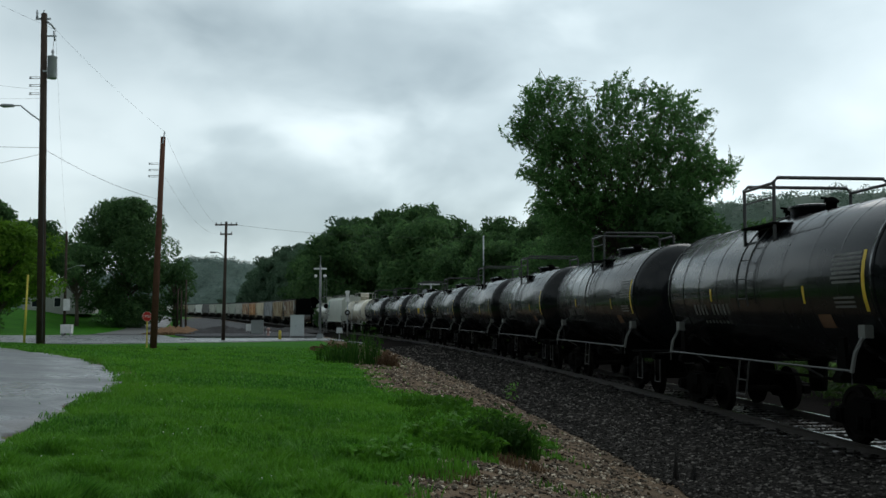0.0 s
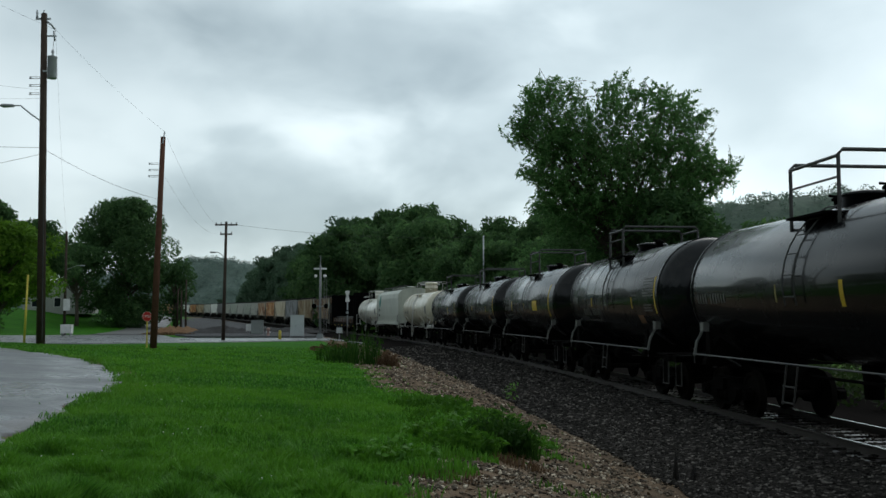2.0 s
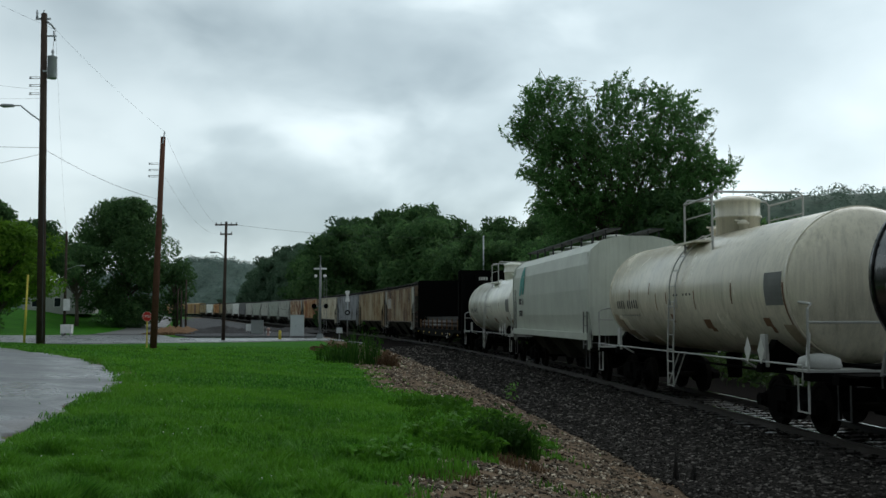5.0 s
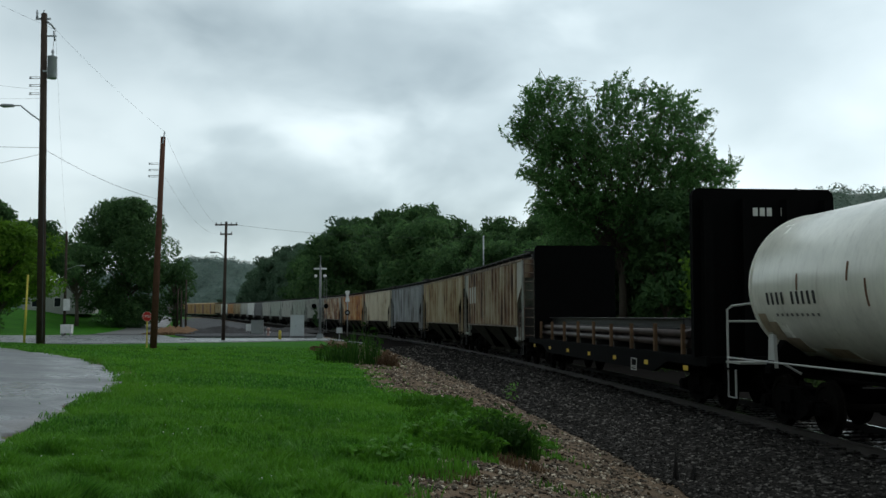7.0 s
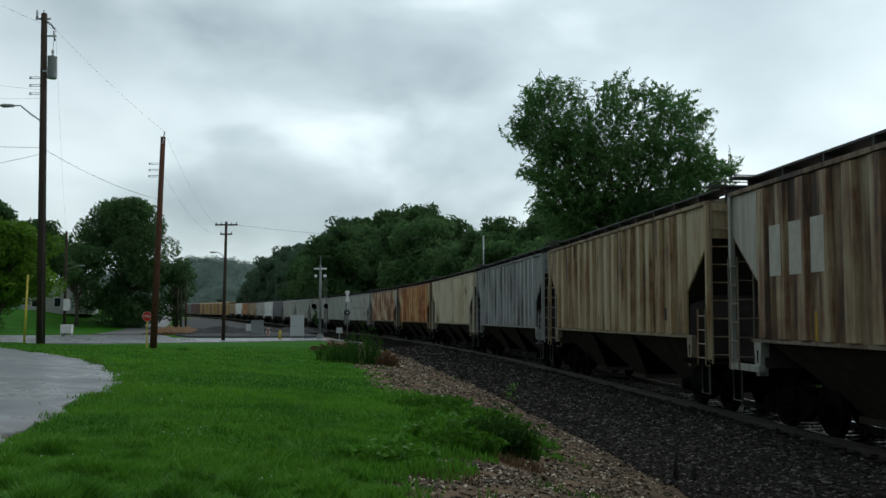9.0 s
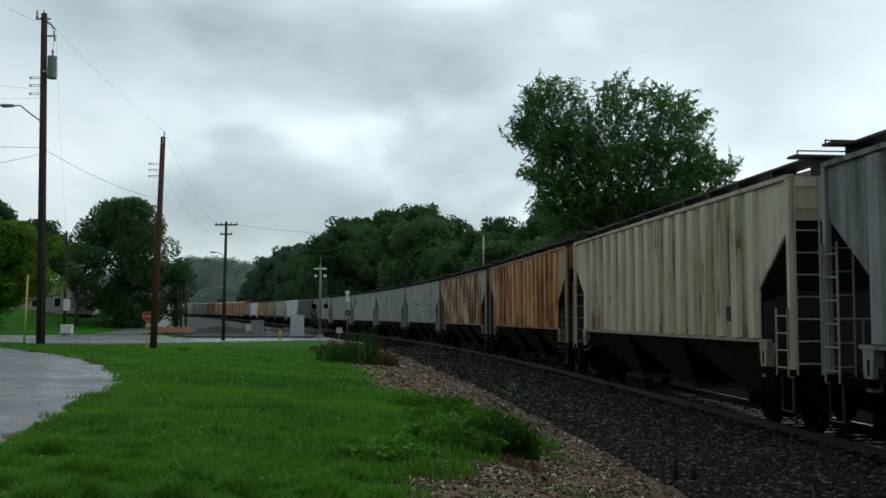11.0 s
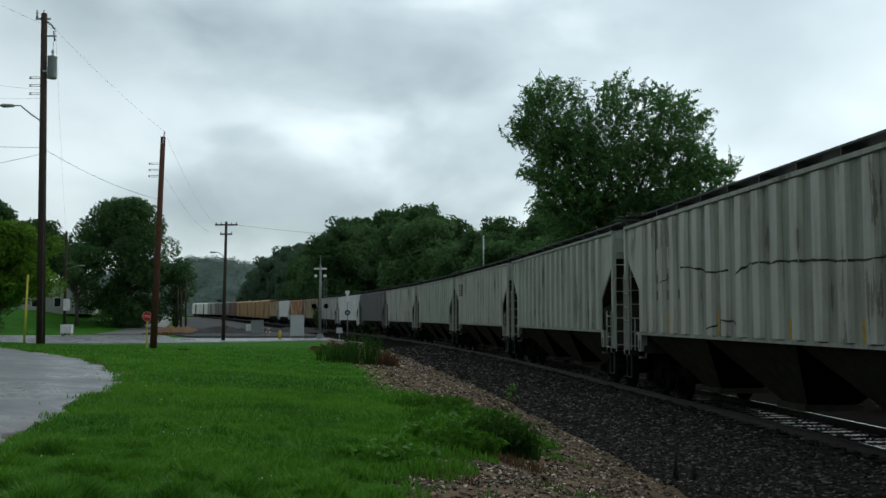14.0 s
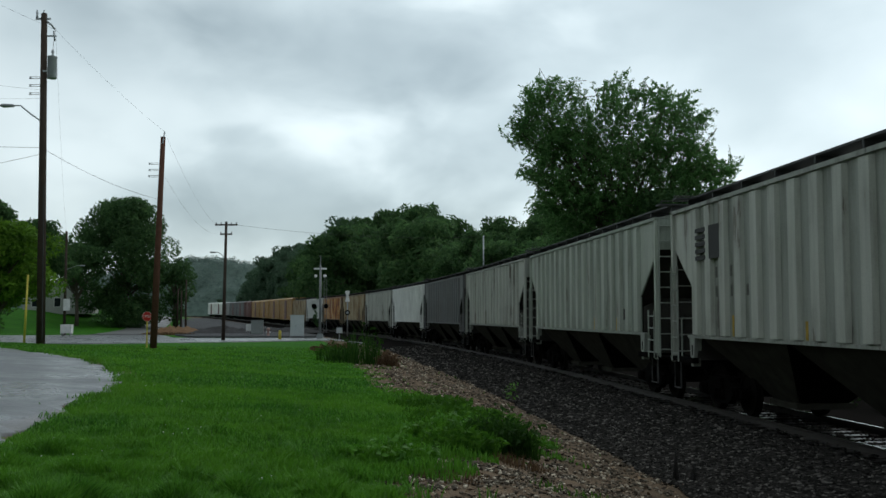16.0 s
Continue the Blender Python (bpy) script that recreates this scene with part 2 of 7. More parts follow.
M["hop_green"] = paint("green_grey_hopper_paint", (0.36, 0.40, 0.35), 0.08, 0.6, 0.55, (0.13, 0.10, 0.07))
M["hop_dark"] = paint("dark_grey_hopper_paint", (0.16, 0.165, 0.17), 0.15, 0.4, 0.6)
M["hop_white"] = paint("white_hopper_paint", (0.80, 0.81, 0.78), 0.0, 0.06, 0.5)
M["box_yellow"] = paint("yellow_boxcar_paint", (0.42, 0.235, 0.055), 0.25, 0.45, 0.5)
M["box_maroon"] = paint("maroon_boxcar_paint", (0.12, 0.035, 0.03), 0.2, 0.3, 0.6)
M["running_gear"] = plain("near_black_running_gear", (0.004, 0.0037, 0.0034), 0.95, spec=0.03)
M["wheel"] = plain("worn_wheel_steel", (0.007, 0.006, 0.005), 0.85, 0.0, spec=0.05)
M["grab_grey"] = plain("worn_grey_grab_iron", (0.14, 0.143, 0.135), 0.6)
M["grab_white"] = plain("white_grab_iron", (0.40, 0.40, 0.38), 0.5)
M["grab_dark"] = plain("dark_grab_iron", (0.05, 0.05, 0.05), 0.5)
M["flat_black"] = plain("near_black_steel", (0.003, 0.003, 0.003), 0.9, spec=0.06)
M["letter_dark"] = plain("dark_stencil", (0.028, 0.028, 0.028), 0.7)
M["letter_white"] = plain("white_stencil", (0.6, 0.6, 0.56), 0.6)
M["mark_yellow"] = plain("yellow_mark", (0.62, 0.42, 0.03), 0.5)
M["teal"] = plain("teal_stripe", (0.07, 0.32, 0.29), 0.5)
M["rail"] = plain("rusty_rail_side", (0.040, 0.033, 0.029), 0.55, 0.0, spec=0.3)
M["rail_head"] = plain("polished_rail_head", (0.45, 0.45, 0.46), 0.22, 1.0, 0.1)
M["tie"] = plain("wet_creosoted_tie", (0.020, 0.018, 0.017), 0.34, vary=0.5, scale=6, bump=0.03, spec=0.3)
M["pole"] = plain("weathered_pole_wood", (0.060, 0.045, 0.036), 0.85, scale=5, spec=0.1)
M["pole_red"] = plain("reddish_pole_wood", (0.105, 0.050, 0.035), 0.85, scale=5, spec=0.1)
M["steel"] = plain("galvanised_steel", (0.35, 0.37, 0.38), 0.45, 0.7)
M["wire"] = plain("dark_wire", (0.03, 0.03, 0.03), 0.5)
M["cabinet"] = plain("pale_grey_cabinet", (0.58, 0.61, 0.63), 0.5, 0.0, 0.12)
M["sign_red"] = plain("red_sign", (0.50, 0.03, 0.025), 0.4)
M["sign_white"] = plain("white_sign", (0.75, 0.75, 0.73), 0.4)
M["yellow"] = plain("yellow_plastic", (0.62, 0.50, 0.08), 0.5)
M["bark"] = plain("grey_brown_bark", (0.075, 0.06, 0.045), 0.85, scale=6, bump=0.6)
M["leaf_big"] = leaf_mat("foliage_mid", (0.060, 0.134, 0.050), (0.138, 0.255, 0.086), 0.55)
M["leaf_dark"] = leaf_mat("foliage_dark", (0.046, 0.104, 0.040), (0.108, 0.205, 0.068), 0.55)
M["leaf_bright"] = leaf_mat("foliage_bright", (0.075, 0.17, 0.018), (0.18, 0.34, 0.035))
M["bay"] = plain("dark_hopper_bottom", (0.046, 0.044, 0.036), 0.9, vary=0.6, spec=0.02)
M["slope"] = plain("dark_end_sheet", (0.045, 0.042, 0.038), 0.8, vary=0.5, spec=0.1)
M["rail_thin"] = plain("worn_handrail", (0.055, 0.055, 0.055), 0.5)
M["roof_dark"] = plain("dark_roof_steel", (0.03, 0.03, 0.03), 0.6)
# haze of distance is put into these three paler, bluer leaf colours
M["leaf_far"] = leaf_mat("foliage_far_hazed", (0.072, 0.132, 0.082), (0.115, 0.185, 0.112))
M["leaf_mist"] = leaf_mat("foliage_distant_hazed", (0.17, 0.245, 0.215), (0.24, 0.315, 0.275))
M["leaf_hill"] = leaf_mat("foliage_hill_hazed", (0.15, 0.215, 0.170), (0.20, 0.275, 0.215))
M["leaf_tree"] = leaf_mat("foliage_tall_tree", (0.075, 0.180, 0.060), (0.175, 0.35, 0.110), 0.62)
M["rib_orange"] = rusted("tan_and_orange_rib", [(0.62, 0.43, 0.22), (0.54, 0.265, 0.070), (0.42, 0.140, 0.022), (0.17, 0.045, 0.010)], 0.20, 0.42, 0.855)
M["sheet_orange"] = rusted("rusted_orange_sheet", [(0.46, 0.215, 0.060), (0.33, 0.110, 0.020), (0.20, 0.055, 0.011), (0.07, 0.022, 0.007)], 0.20, 0.42, 0.85)
M["rib_rust"] = rusted("chalky_rust_rib", [(0.66, 0.58, 0.44), (0.54, 0.41, 0.25), (0.34, 0.13, 0.042), (0.14, 0.050, 0.018)], 0.20, 0.42, 0.845)
M["sheet_rust"] = rusted("rusted_brown_sheet", [(0.40, 0.25, 0.13), (0.25, 0.085, 0.028), (0.12, 0.038, 0.013), (0.05, 0.020, 0.009)], 0.20, 0.42, 0.80)
M["rib_grey"] = rusted("blue_grey_rib", [(0.44, 0.455, 0.465), (0.35, 0.365, 0.375), (0.25, 0.255, 0.26), (0.13, 0.125, 0.12)], 0.40, 0.6, 0.85)
# blue-grey sheets repeat the rib palette darker, so rib shade is in their colour
M["sheet_grey"] = rusted("blue_grey_shaded_sheet", [(0.31, 0.325, 0.335), (0.235, 0.25, 0.26), (0.16, 0.165, 0.17), (0.08, 0.08, 0.078)], 0.40, 0.6, 0.85)
M["corner_pale"] = paint("pale_dusty_corner_paint", (0.50, 0.49, 0.42), 0.25, 0.5, 0.5, (0.24, 0.15, 0.08))
M["corner_tan"] = paint("tan_dusty_corner_paint", (0.50, 0.34, 0.18), 0.35, 0.6, 0.5, (0.26, 0.11, 0.03))
M["rib_brown"] = rusted("dull_brown_rib", [(0.44, 0.375, 0.265), (0.31, 0.235, 0.145), (0.165, 0.085, 0.045), (0.06, 0.038, 0.028)], 0.36, 0.6, 0.88)
M["sheet_brown"] = rusted("sooty_brown_sheet", [(0.31, 0.255, 0.175), (0.20, 0.145, 0.09), (0.11, 0.055, 0.030), (0.04, 0.026, 0.020)], 0.36, 0.6, 0.87)
M["rib_tan"] = rusted("dull_tan_rib", [(0.46, 0.39, 0.265), (0.37, 0.29, 0.165), (0.23, 0.13, 0.056), (0.09, 0.06, 0.036)], 0.36, 0.6, 0.91)
M["sheet_tan"] = rusted("stained_tan_sheet", [(0.32, 0.265, 0.165), (0.24, 0.175, 0.092), (0.14, 0.078, 0.034), (0.06, 0.040, 0.026)], 0.36, 0.6, 0.91)
# pale cars: sheet palettes are darker rib copies, with shade between ribs painted in
M["rib_light"] = rusted("grey_stained_rib", [(0.50, 0.51, 0.455), (0.43, 0.44, 0.39), (0.33, 0.33, 0.29), (0.19, 0.175, 0.145)], 0.42, 0.55, 0.95)
M["sheet_light"] = rusted("grey_stained_shaded_sheet", [(0.35, 0.365, 0.325), (0.28, 0.295, 0.26), (0.20, 0.205, 0.18), (0.11, 0.105, 0.09)], 0.42, 0.55, 0.95)
M["rib_green"] = rusted("green_grey_rib", [(0.45, 0.49, 0.42), (0.39, 0.425, 0.365), (0.31, 0.33, 0.28), (0.19, 0.19, 0.155)], 0.46, 0.55, 0.95)
M["sheet_green"] = rusted("green_grey_shaded_sheet", [(0.32, 0.36, 0.31), (0.265, 0.30, 0.255), (0.21, 0.225, 0.195), (0.13, 0.13, 0.11)], 0.46, 0.55, 0.95)
M["rib_cream"] = rusted("cream_stained_rib", [(0.70, 0.64, 0.50), (0.62, 0.555, 0.41), (0.47, 0.385, 0.25), (0.22, 0.15, 0.085)], 0.40, 0.5, 0.92)
M["sheet_cream"] = rusted("cream_stained_shaded_sheet", [(0.56, 0.505, 0.38), (0.48, 0.42, 0.30), (0.34, 0.265, 0.165), (0.15, 0.105, 0.065)], 0.40, 0.5, 0.92)


# ---- mesh building ----
class Mesh:
    """Collects vertices and faces for one mesh."""

    def __init__(self):
        self.v, self.f, self.smooth = [], [], []

    def add(self, vs, fs, smooth=False):
        n = len(self.v)
        self.v.extend(vs)
        self.f.extend([tuple(i + n for i in f) for f in fs])
        self.smooth.extend([smooth] * len(fs))
        return self

    def box(self, x0, x1, y0, y1, z0, z1, m=None):
        vs = [(x, y, z) for z in (z0, z1) for y in (y0, y1) for x in (x0, x1)]
        if m is not None:
            vs = [tuple(m @ Vector(v)) for v in vs]
        return self.add(vs, [(0, 2, 3, 1), (4, 5, 7, 6), (0, 1, 5, 4), (2, 6, 7, 3), (0, 4, 6, 2), (1, 3, 7, 5)])

    def prism(self, pts, a, b, axis="y"):
        """A polygon (two coordinates) drawn out from a to b along an axis."""
        n = len(pts)
        put = {"y": lambda p, c: (p[0], c, p[1]), "x": lambda p, c: (c, p[0], p[1]), "z": lambda p, c: (p[0], p[1], c)}[axis]
        vs = [put(p, a) for p in pts] + [put(p, b) for p in pts]
        fs = [tuple(range(n)), tuple(range(2 * n - 1, n - 1, -1))] + [(i, i + n, (i + 1) % n + n, (i + 1) % n) for i in range(n)]
        return self.add(vs, fs)

    def tube(self, pts, r, seg=6, r2=None, cap=True):
        """A round bar along points."""
        pts = [Vector(p) for p in pts]
        n, base, vs, fs = len(pts), 0, [], []
        for i, p in enumerate(pts):
            t = (pts[min(i + 1, n - 1)] - pts[max(i - 1, 0)]).normalized()
            up = Vector((0, 0, 1)) if abs(t.z) < 0.9 else Vector((1, 0, 0))
            a = t.cross(up).normalized()
            b = a.cross(t)
            rr = r if r2 is None else r + (r2 - r) * i / (n - 1)
            vs += [tuple(p + rr * (math.cos(q) * a + math.sin(q) * b)) for q in (2 * math.pi * k / seg for k in range(seg))]
        for i in range(n - 1):
            for k in range(seg):
                fs.append((i * seg + k, i * seg + (k + 1) % seg, (i + 1) * seg + (k + 1) % seg, (i + 1) * seg + k))
        self.add(vs, fs, seg > 6)
        if cap:
            m = len(self.v) - len(vs)
            self.f += [tuple(m + k for k in range(seg)), tuple(m + (n - 1) * seg + k for k in reversed(range(seg)))]
            self.smooth += [False, False]
        return self

    def turned(self, profile, axis_point, axis="x", seg=24, smooth=True):
        """A profile of (along, radius) turned round an axis through a point."""
        c = Vector(axis_point)
        vs, fs = [], []
        for al, r in profile:
            for k in range(seg):
                q = 2 * math.pi * k / seg
                u, w = r * math.cos(q), r * math.sin(q)
                d = {"x": (al, u, w), "y": (u, al, w), "z": (u, w, al)}[axis]
                vs.append(tuple(c + Vector(d)))
        for i in range(len(profile) - 1):
            for k in range(seg):
                fs.append((i * seg + k, i * seg + (k + 1) % seg, (i + 1) * seg + (k + 1) % seg, (i + 1) * seg + k))
        self.add(vs, fs, smooth)
        m = len(self.v) - len(vs)
        self.f += [tuple(m + k for k in range(seg)), tuple(m + (len(profile) - 1) * seg + k for k in range(seg))]
        self.smooth += [False, False]
        return self

    def data(self, name, mat):
        me = bpy.data.meshes.new(name)
        me.from_pydata(self.v, [], self.f)
        me.polygons.foreach_set("use_smooth", self.smooth)
        bm = bmesh.new()
        bm.from_mesh(me)
        bmesh.ops.recalc_face_normals(bm, faces=bm.faces)
        bm.to_mesh(me)
        bm.free()
        if mat:
            me.materials.append(mat)
        me.update()
        return me


def part(name, mesh, material, parent=None, label=""):
    ob = new(name, mesh.data(name, material) if isinstance(mesh, Mesh) else mesh)
    ob.parent = parent
    if label:
        ob["label"] = label
    return ob


def empty(name, m=None):
    ob = new(name)
    ob.empty_display_size = 0.3
    if m is not None:
        ob.matrix_world = m
    return ob


def stuff_mesh(name, verts, faces, mat):
    """One large mesh from arrays; every face has the same number of corners."""
    me = bpy.data.meshes.new(name)
    verts, faces = np.asarray(verts, np.float32), np.asarray(faces, np.int32)
    me.vertices.add(len(verts))
    me.vertices.foreach_set("co", verts.ravel())
    k = faces.shape[1]
    me.loops.add(faces.size)
    me.loops.foreach_set("vertex_index", faces.ravel())
    me.polygons.add(len(faces))
    me.polygons.foreach_set("loop_start", np.arange(0, faces.size, k, dtype=np.int32))
    me.update(calc_edges=True)
    me.materials.append(mat)
    return me


# ---- rolling stock; x runs towards the rear of the train, y towards the lawn, z from the rail's top ----
WHEEL_R = 0.457
WHEELS = []
CARS = []


def add_truck(car, x):
    t = Mesh()
    for y in (-0.99, 0.99):
        t.prism([(-1.22, 0.52), (-1.22, 0.36), (-0.60, 0.30), (-0.42, 0.20), (0.42, 0.20), (0.60, 0.30), (1.22, 0.36), (1.22, 0.52), (0.62, 0.66), (0.36, 0.78), (-0.36, 0.78), (-0.62, 0.66)], y - 0.08, y + 0.08)
        for k in (-0.89, 0.89):
            t.box(k - 0.15, k + 0.15, y - 0.13, y + 0.13, 0.34, 0.58)
            t.turned([(-0.04, 0.11), (0.04, 0.11)], (k, y + math.copysign(0.15, y), WHEEL_R), "y", 10)
        for k in (-0.22, 0.0, 0.22):
            t.turned([(0.28, 0.09), (0.50, 0.09)], (k, y + math.copysign(0.05, y), 0), "z", 8)
    t.box(-0.24, 0.24, -1.15, 1.15, 0.50, 0.74)
    t.turned([(0.70, 0.3), (0.86, 0.3)], (0, 0, 0), "z", 14)
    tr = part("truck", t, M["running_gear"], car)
    tr.location = (x, 0, 0)
    for k in (-0.89, 0.89):
        w = Mesh()
        for y in (-0.75, 0.75):
            o = math.copysign(1, y)
            w.turned([(y - o * 0.075, 0.2), (y - o * 0.075, 0.49), (y - o * 0.045, 0.49), (y - o * 0.040, WHEEL_R), (y + o * 0.06, WHEEL_R - 0.004), (y + o * 0.06, 0.38), (y + o * 0.035, 0.36), (y + o * 0.035, 0.16), (y + o * 0.09, 0.14), (y + o * 0.09, 0.05)], (0, 0, 0), "y", 28, False)
            for q in range(4):
                a = q * math.pi / 2
                w.box(-0.02, 0.02, y + o * 0.036, y + o * 0.045, 0.20, 0.33, Matrix.Rotation(a, 4, "Y"))
        w.turned([(-1.05, 0.075), (1.05, 0.075)], (0, 0, 0), "y", 10)
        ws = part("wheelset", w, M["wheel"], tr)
        ws.matrix_parent_inverse = Matrix.Translation((k, 0, WHEEL_R))
        WHEELS.append(ws)


def add_coupler(car, x, way):
    c = Mesh()
    c.box(min(x, x + way * 0.55), max(x, x + way * 0.55), -0.09, 0.09, 0.78, 0.96)
    c.prism([(x + way * 0.5, -0.16), (x + way * 0.82, -0.19), (x + way * 0.86, 0.02), (x + way * 0.70, 0.05), (x + way * 0.72, 0.19), (x + way * 0.5, 0.16)], 0.74, 1.02, "z")
    part("coupler", c, M["running_gear"], car)
    h = Mesh().tube([(x, 0.35, 0.75), (x + way * 0.3, 0.36, 0.5), (x + way * 0.6, 0.3, 0.42), (x + way * 0.8, 0.25, 0.5)], 0.025, 6)
    part("air_hose", h, M["running_gear"], car)


def ladder(x0, x1, y, z0, z1, n, r=0.016, along="x"):
    m = Mesh()
    p = (lambda a, z: (a, y, z)) if along == "x" else (lambda a, z: (y, a, z))
    for a in (x0, x1):
        m.tube([p(a, z0), p(a, z1)], r * 1.3, 5)
    for i in range(n):
        z = z0 + (z1 - z0) * (i + 0.5) / n
        m.tube([p(x0, z), p(x1, z)], r, 5)
    return m


def stencil(car, x, z, chars, h, y, mat, name="stencil_bars", gap=0.3, stretch=0.62):
    """Unreadable stencilling as plain upright bars."""
    m = Mesh()
    w = h * stretch
    for i, c in enumerate(chars):
        if c != " ":
            # each mark is a hollow block
            a = x - i * w * (1 + gap)
            for q0, q1, r0, r1 in ((0, 0.28, 0, 1), (0.72, 1, 0, 1), (0.28, 0.72, 0, 0.2) if c in "ab" else (0.28, 0.72, 0.4, 0.58), (0.28, 0.72, 0.8, 1)):
                m.box(a - w * q1, a - w * q0, y, y + 0.006, z + h * r0, z + h * r1)
    return part(name, m, mat, car)


def tank_car(label, half, mat, radius=1.42, centre=2.61, seams=0, white=False, cage=(-0.7, 0.7, 1.12, 0.62), rail_mat=None):
    """half: half the distance between coupler faces."""
    car = empty("tank_car")
    tagged(car, label, "tank car", "freight train cars")
    L = half - 0.85
    head = 0.62
    prof = [(-L, 0.02)]
    for i in range(1, 9):
        q = i / 8 * math.pi / 2
        prof.append((-L + head * (1 - math.cos(q)), radius * math.sin(q)))
    edge = L - head
    rings = [(-edge + 2 * edge * (i + 1) / (seams + 1)) for i in range(seams)]
    prof += [(-a, r) for a, r in reversed(prof[:9])]
    part("tank", Mesh().turned(prof, (0, 0, centre), "x", 64), mat, car)
    for x in rings:
        part("jacket_band", Mesh().turned([(x - 0.02, radius), (x - 0.016, radius + 0.005), (x + 0.016, radius + 0.005), (x + 0.02, radius)], (0, 0, centre), "x", 96, False), mat, car)
    for x in (-edge + 0.02, edge - 0.02):
        part("head_seam", Mesh().turned([(x - 0.05, radius + 0.003), (x - 0.05, radius + 0.012), (x + 0.05, radius + 0.012), (x + 0.05, radius + 0.003)], (0, 0, centre), "x", 56), mat, car)
    rm = rail_mat or M["grab_dark"]
    top = centre + radius
    # top fittings
    part("manway_dome", Mesh().turned([(top - 0.12, 0.42), (top + 0.10, 0.42), (top + 0.11, 0.47), (top + 0.16, 0.47), (top + 0.20, 0.30), (top + 0.22, 0.1)] if not white else [(top - 0.12, 0.50), (top + 0.30, 0.50), (top + 0.31, 0.55), (top + 0.36, 0.55), (top + 0.37, 0.51), (top + 0.66, 0.51), (top + 0.70, 0.55), (top + 0.74, 0.53), (top + 0.82, 0.36), (top + 0.85, 0.1)], (-0.35 if white else 0.05, 0, 0), "z", 22), mat, car)
    for a in (-0.9, 0.85):
        v = Mesh().turned([(top - 0.1, 0.10), (top + 0.12, 0.10), (top + 0.13, 0.14), (top + 0.17, 0.14), (top + 0.24, 0.05)], (a, 0.1, 0), "z", 12)
        v.tube([(a, 0.1, top + 0.2), (a, 0.3, top + 0.22)], 0.025, 6)
        part("valve", v, mat if white else M["running_gear"], car)
    for y in (-0.92, 0.92):
        part("platform", Mesh().box(-0.75, 0.75, y - 0.26, y + 0.26, top - 0.26, top - 0.22), M["running_gear"] if not white else mat, car)
    if cage:
        cg = Mesh()
        x0, x1, lat, up = cage
        hgt, r = top + up, 0.027 if white else 0.036
        foot = centre + math.sqrt(radius ** 2 - lat ** 2) - 0.05
        for x in (x0, x1):
            cg.tube([(x, -lat, foot), (x, -lat, hgt - 0.08), (x, -lat + 0.08, hgt), (x, lat - 0.08, hgt), (x, lat, hgt - 0.08), (x, lat, foot)], r, 6)
        for y in (-lat, lat):
            cg.tube([(x0, y, hgt - 0.1), (x1, y, hgt - 0.1)], r * 0.85, 6)
            cg.tube([(x0, y, top + up * 0.42), (x1, y, top + up * 0.42)], r * 0.6, 5)
        part("safety_railing", cg, rm, car)
    # side ladders bent over the shell
    for side in (1, -1):
        lad = Mesh()
        for x in (-0.22, 0.22):
            pts = [(x, side * (radius + 0.09) * math.cos(q), centre + (radius + 0.09) * math.sin(q)) for q in np.linspace(-0.25, 1.15, 9)]
            lad.tube(pts, 0.016, 5)
        for q in np.linspace(-0.15, 1.1, 6):
            y, z = side * (radius + 0.09) * math.cos(q), centre + (radius + 0.09) * math.sin(q)
            lad.tube([(-0.22, y, z), (0.22, y, z)], 0.012, 5)
        part("ladder", lad, rm, car)
        stp = Mesh()
        if white:
            # the long ladder hangs past the side rail to a braced stirrup
            for x in (-0.20, 0.20):
                stp.tube([(x, side * 1.50, 2.45), (x, side * 1.55, 1.25), (x, side * 1.55, 0.42)], 0.02, 6)
            for z in (0.44, 0.72, 1.0, 1.28, 1.62, 1.96, 2.28):
                stp.tube([(-0.20, side * 1.54, z), (0.20, side * 1.54, z)], 0.014, 5)
            stp.tube([(-0.20, side * 1.55, 0.44), (-0.85, side * 1.50, 1.2)], 0.018, 5)
            stp.tube([(0.20, side * 1.55, 0.44), (-0.45, side * 1.50, 1.2)], 0.018, 5)
        else:
            for x in (-0.22, 0.22):
                stp.tube([(x - 0.15, side * 1.53, 1.2), (x + 0.12, side * 1.50, 0.52)], 0.018, 5)
            for z in (0.56, 0.84):
                stp.tube([(-0.22 + 0.12 * (1.12 - z) / 0.6, side * 1.51, z), (0.22 + 0.12 * (1.12 - z) / 0.6, side * 1.51, z)], 0.016, 5)
        part("hanging_step", stp, M["grab_white"] if white else M["rail_thin"], car)
        hr = Mesh()
        e = half - (0.62 if white else 1.92)
        z = 1.23
        hr.tube([(-e, side * 1.53, z - 0.2), (-e, side * 1.53, z), (e, side * 1.53, z), (e, side * 1.53, z - 0.2)], 0.018, 6)
        for x in (-e * 0.62, e * 0.62):
            hr.tube([(x, side * 1.53, z), (x, side * 1.2, 1.05)], 0.02, 5)
        part("side_handrail", hr, M["grab_white"] if white else M["rail_thin"], car)
    for x in (-1, 1):
        b = Mesh()
        e = half - 0.5
        b.box(min(x * (e - 2.9), x * e), max(x * (e - 2.9), x * e), -0.33, 0.33, 0.86, 1.22)
        b.prism([(-1.5, 1.02), (1.5, 1.02), (1.5, 1.12), (1.2, 1.62), (0.75, 1.32), (-0.75, 1.32), (-1.2, 1.62), (-1.5, 1.12)], x * (e - 1.95) - 0.12, x * (e - 1.95) + 0.12, "x")
        b.box(x * e - 0.12, x * e + 0.12, -1.52, 1.52, 0.98, 1.12)
        part("stub_sill", b, M["running_gear"], car)
        wk = Mesh()
        wk.box(min(x * (e - 0.75), x * (e + 0.02)), max(x * (e - 0.75), x * (e + 0.02)), -1.52, 1.52, 1.12, 1.16)
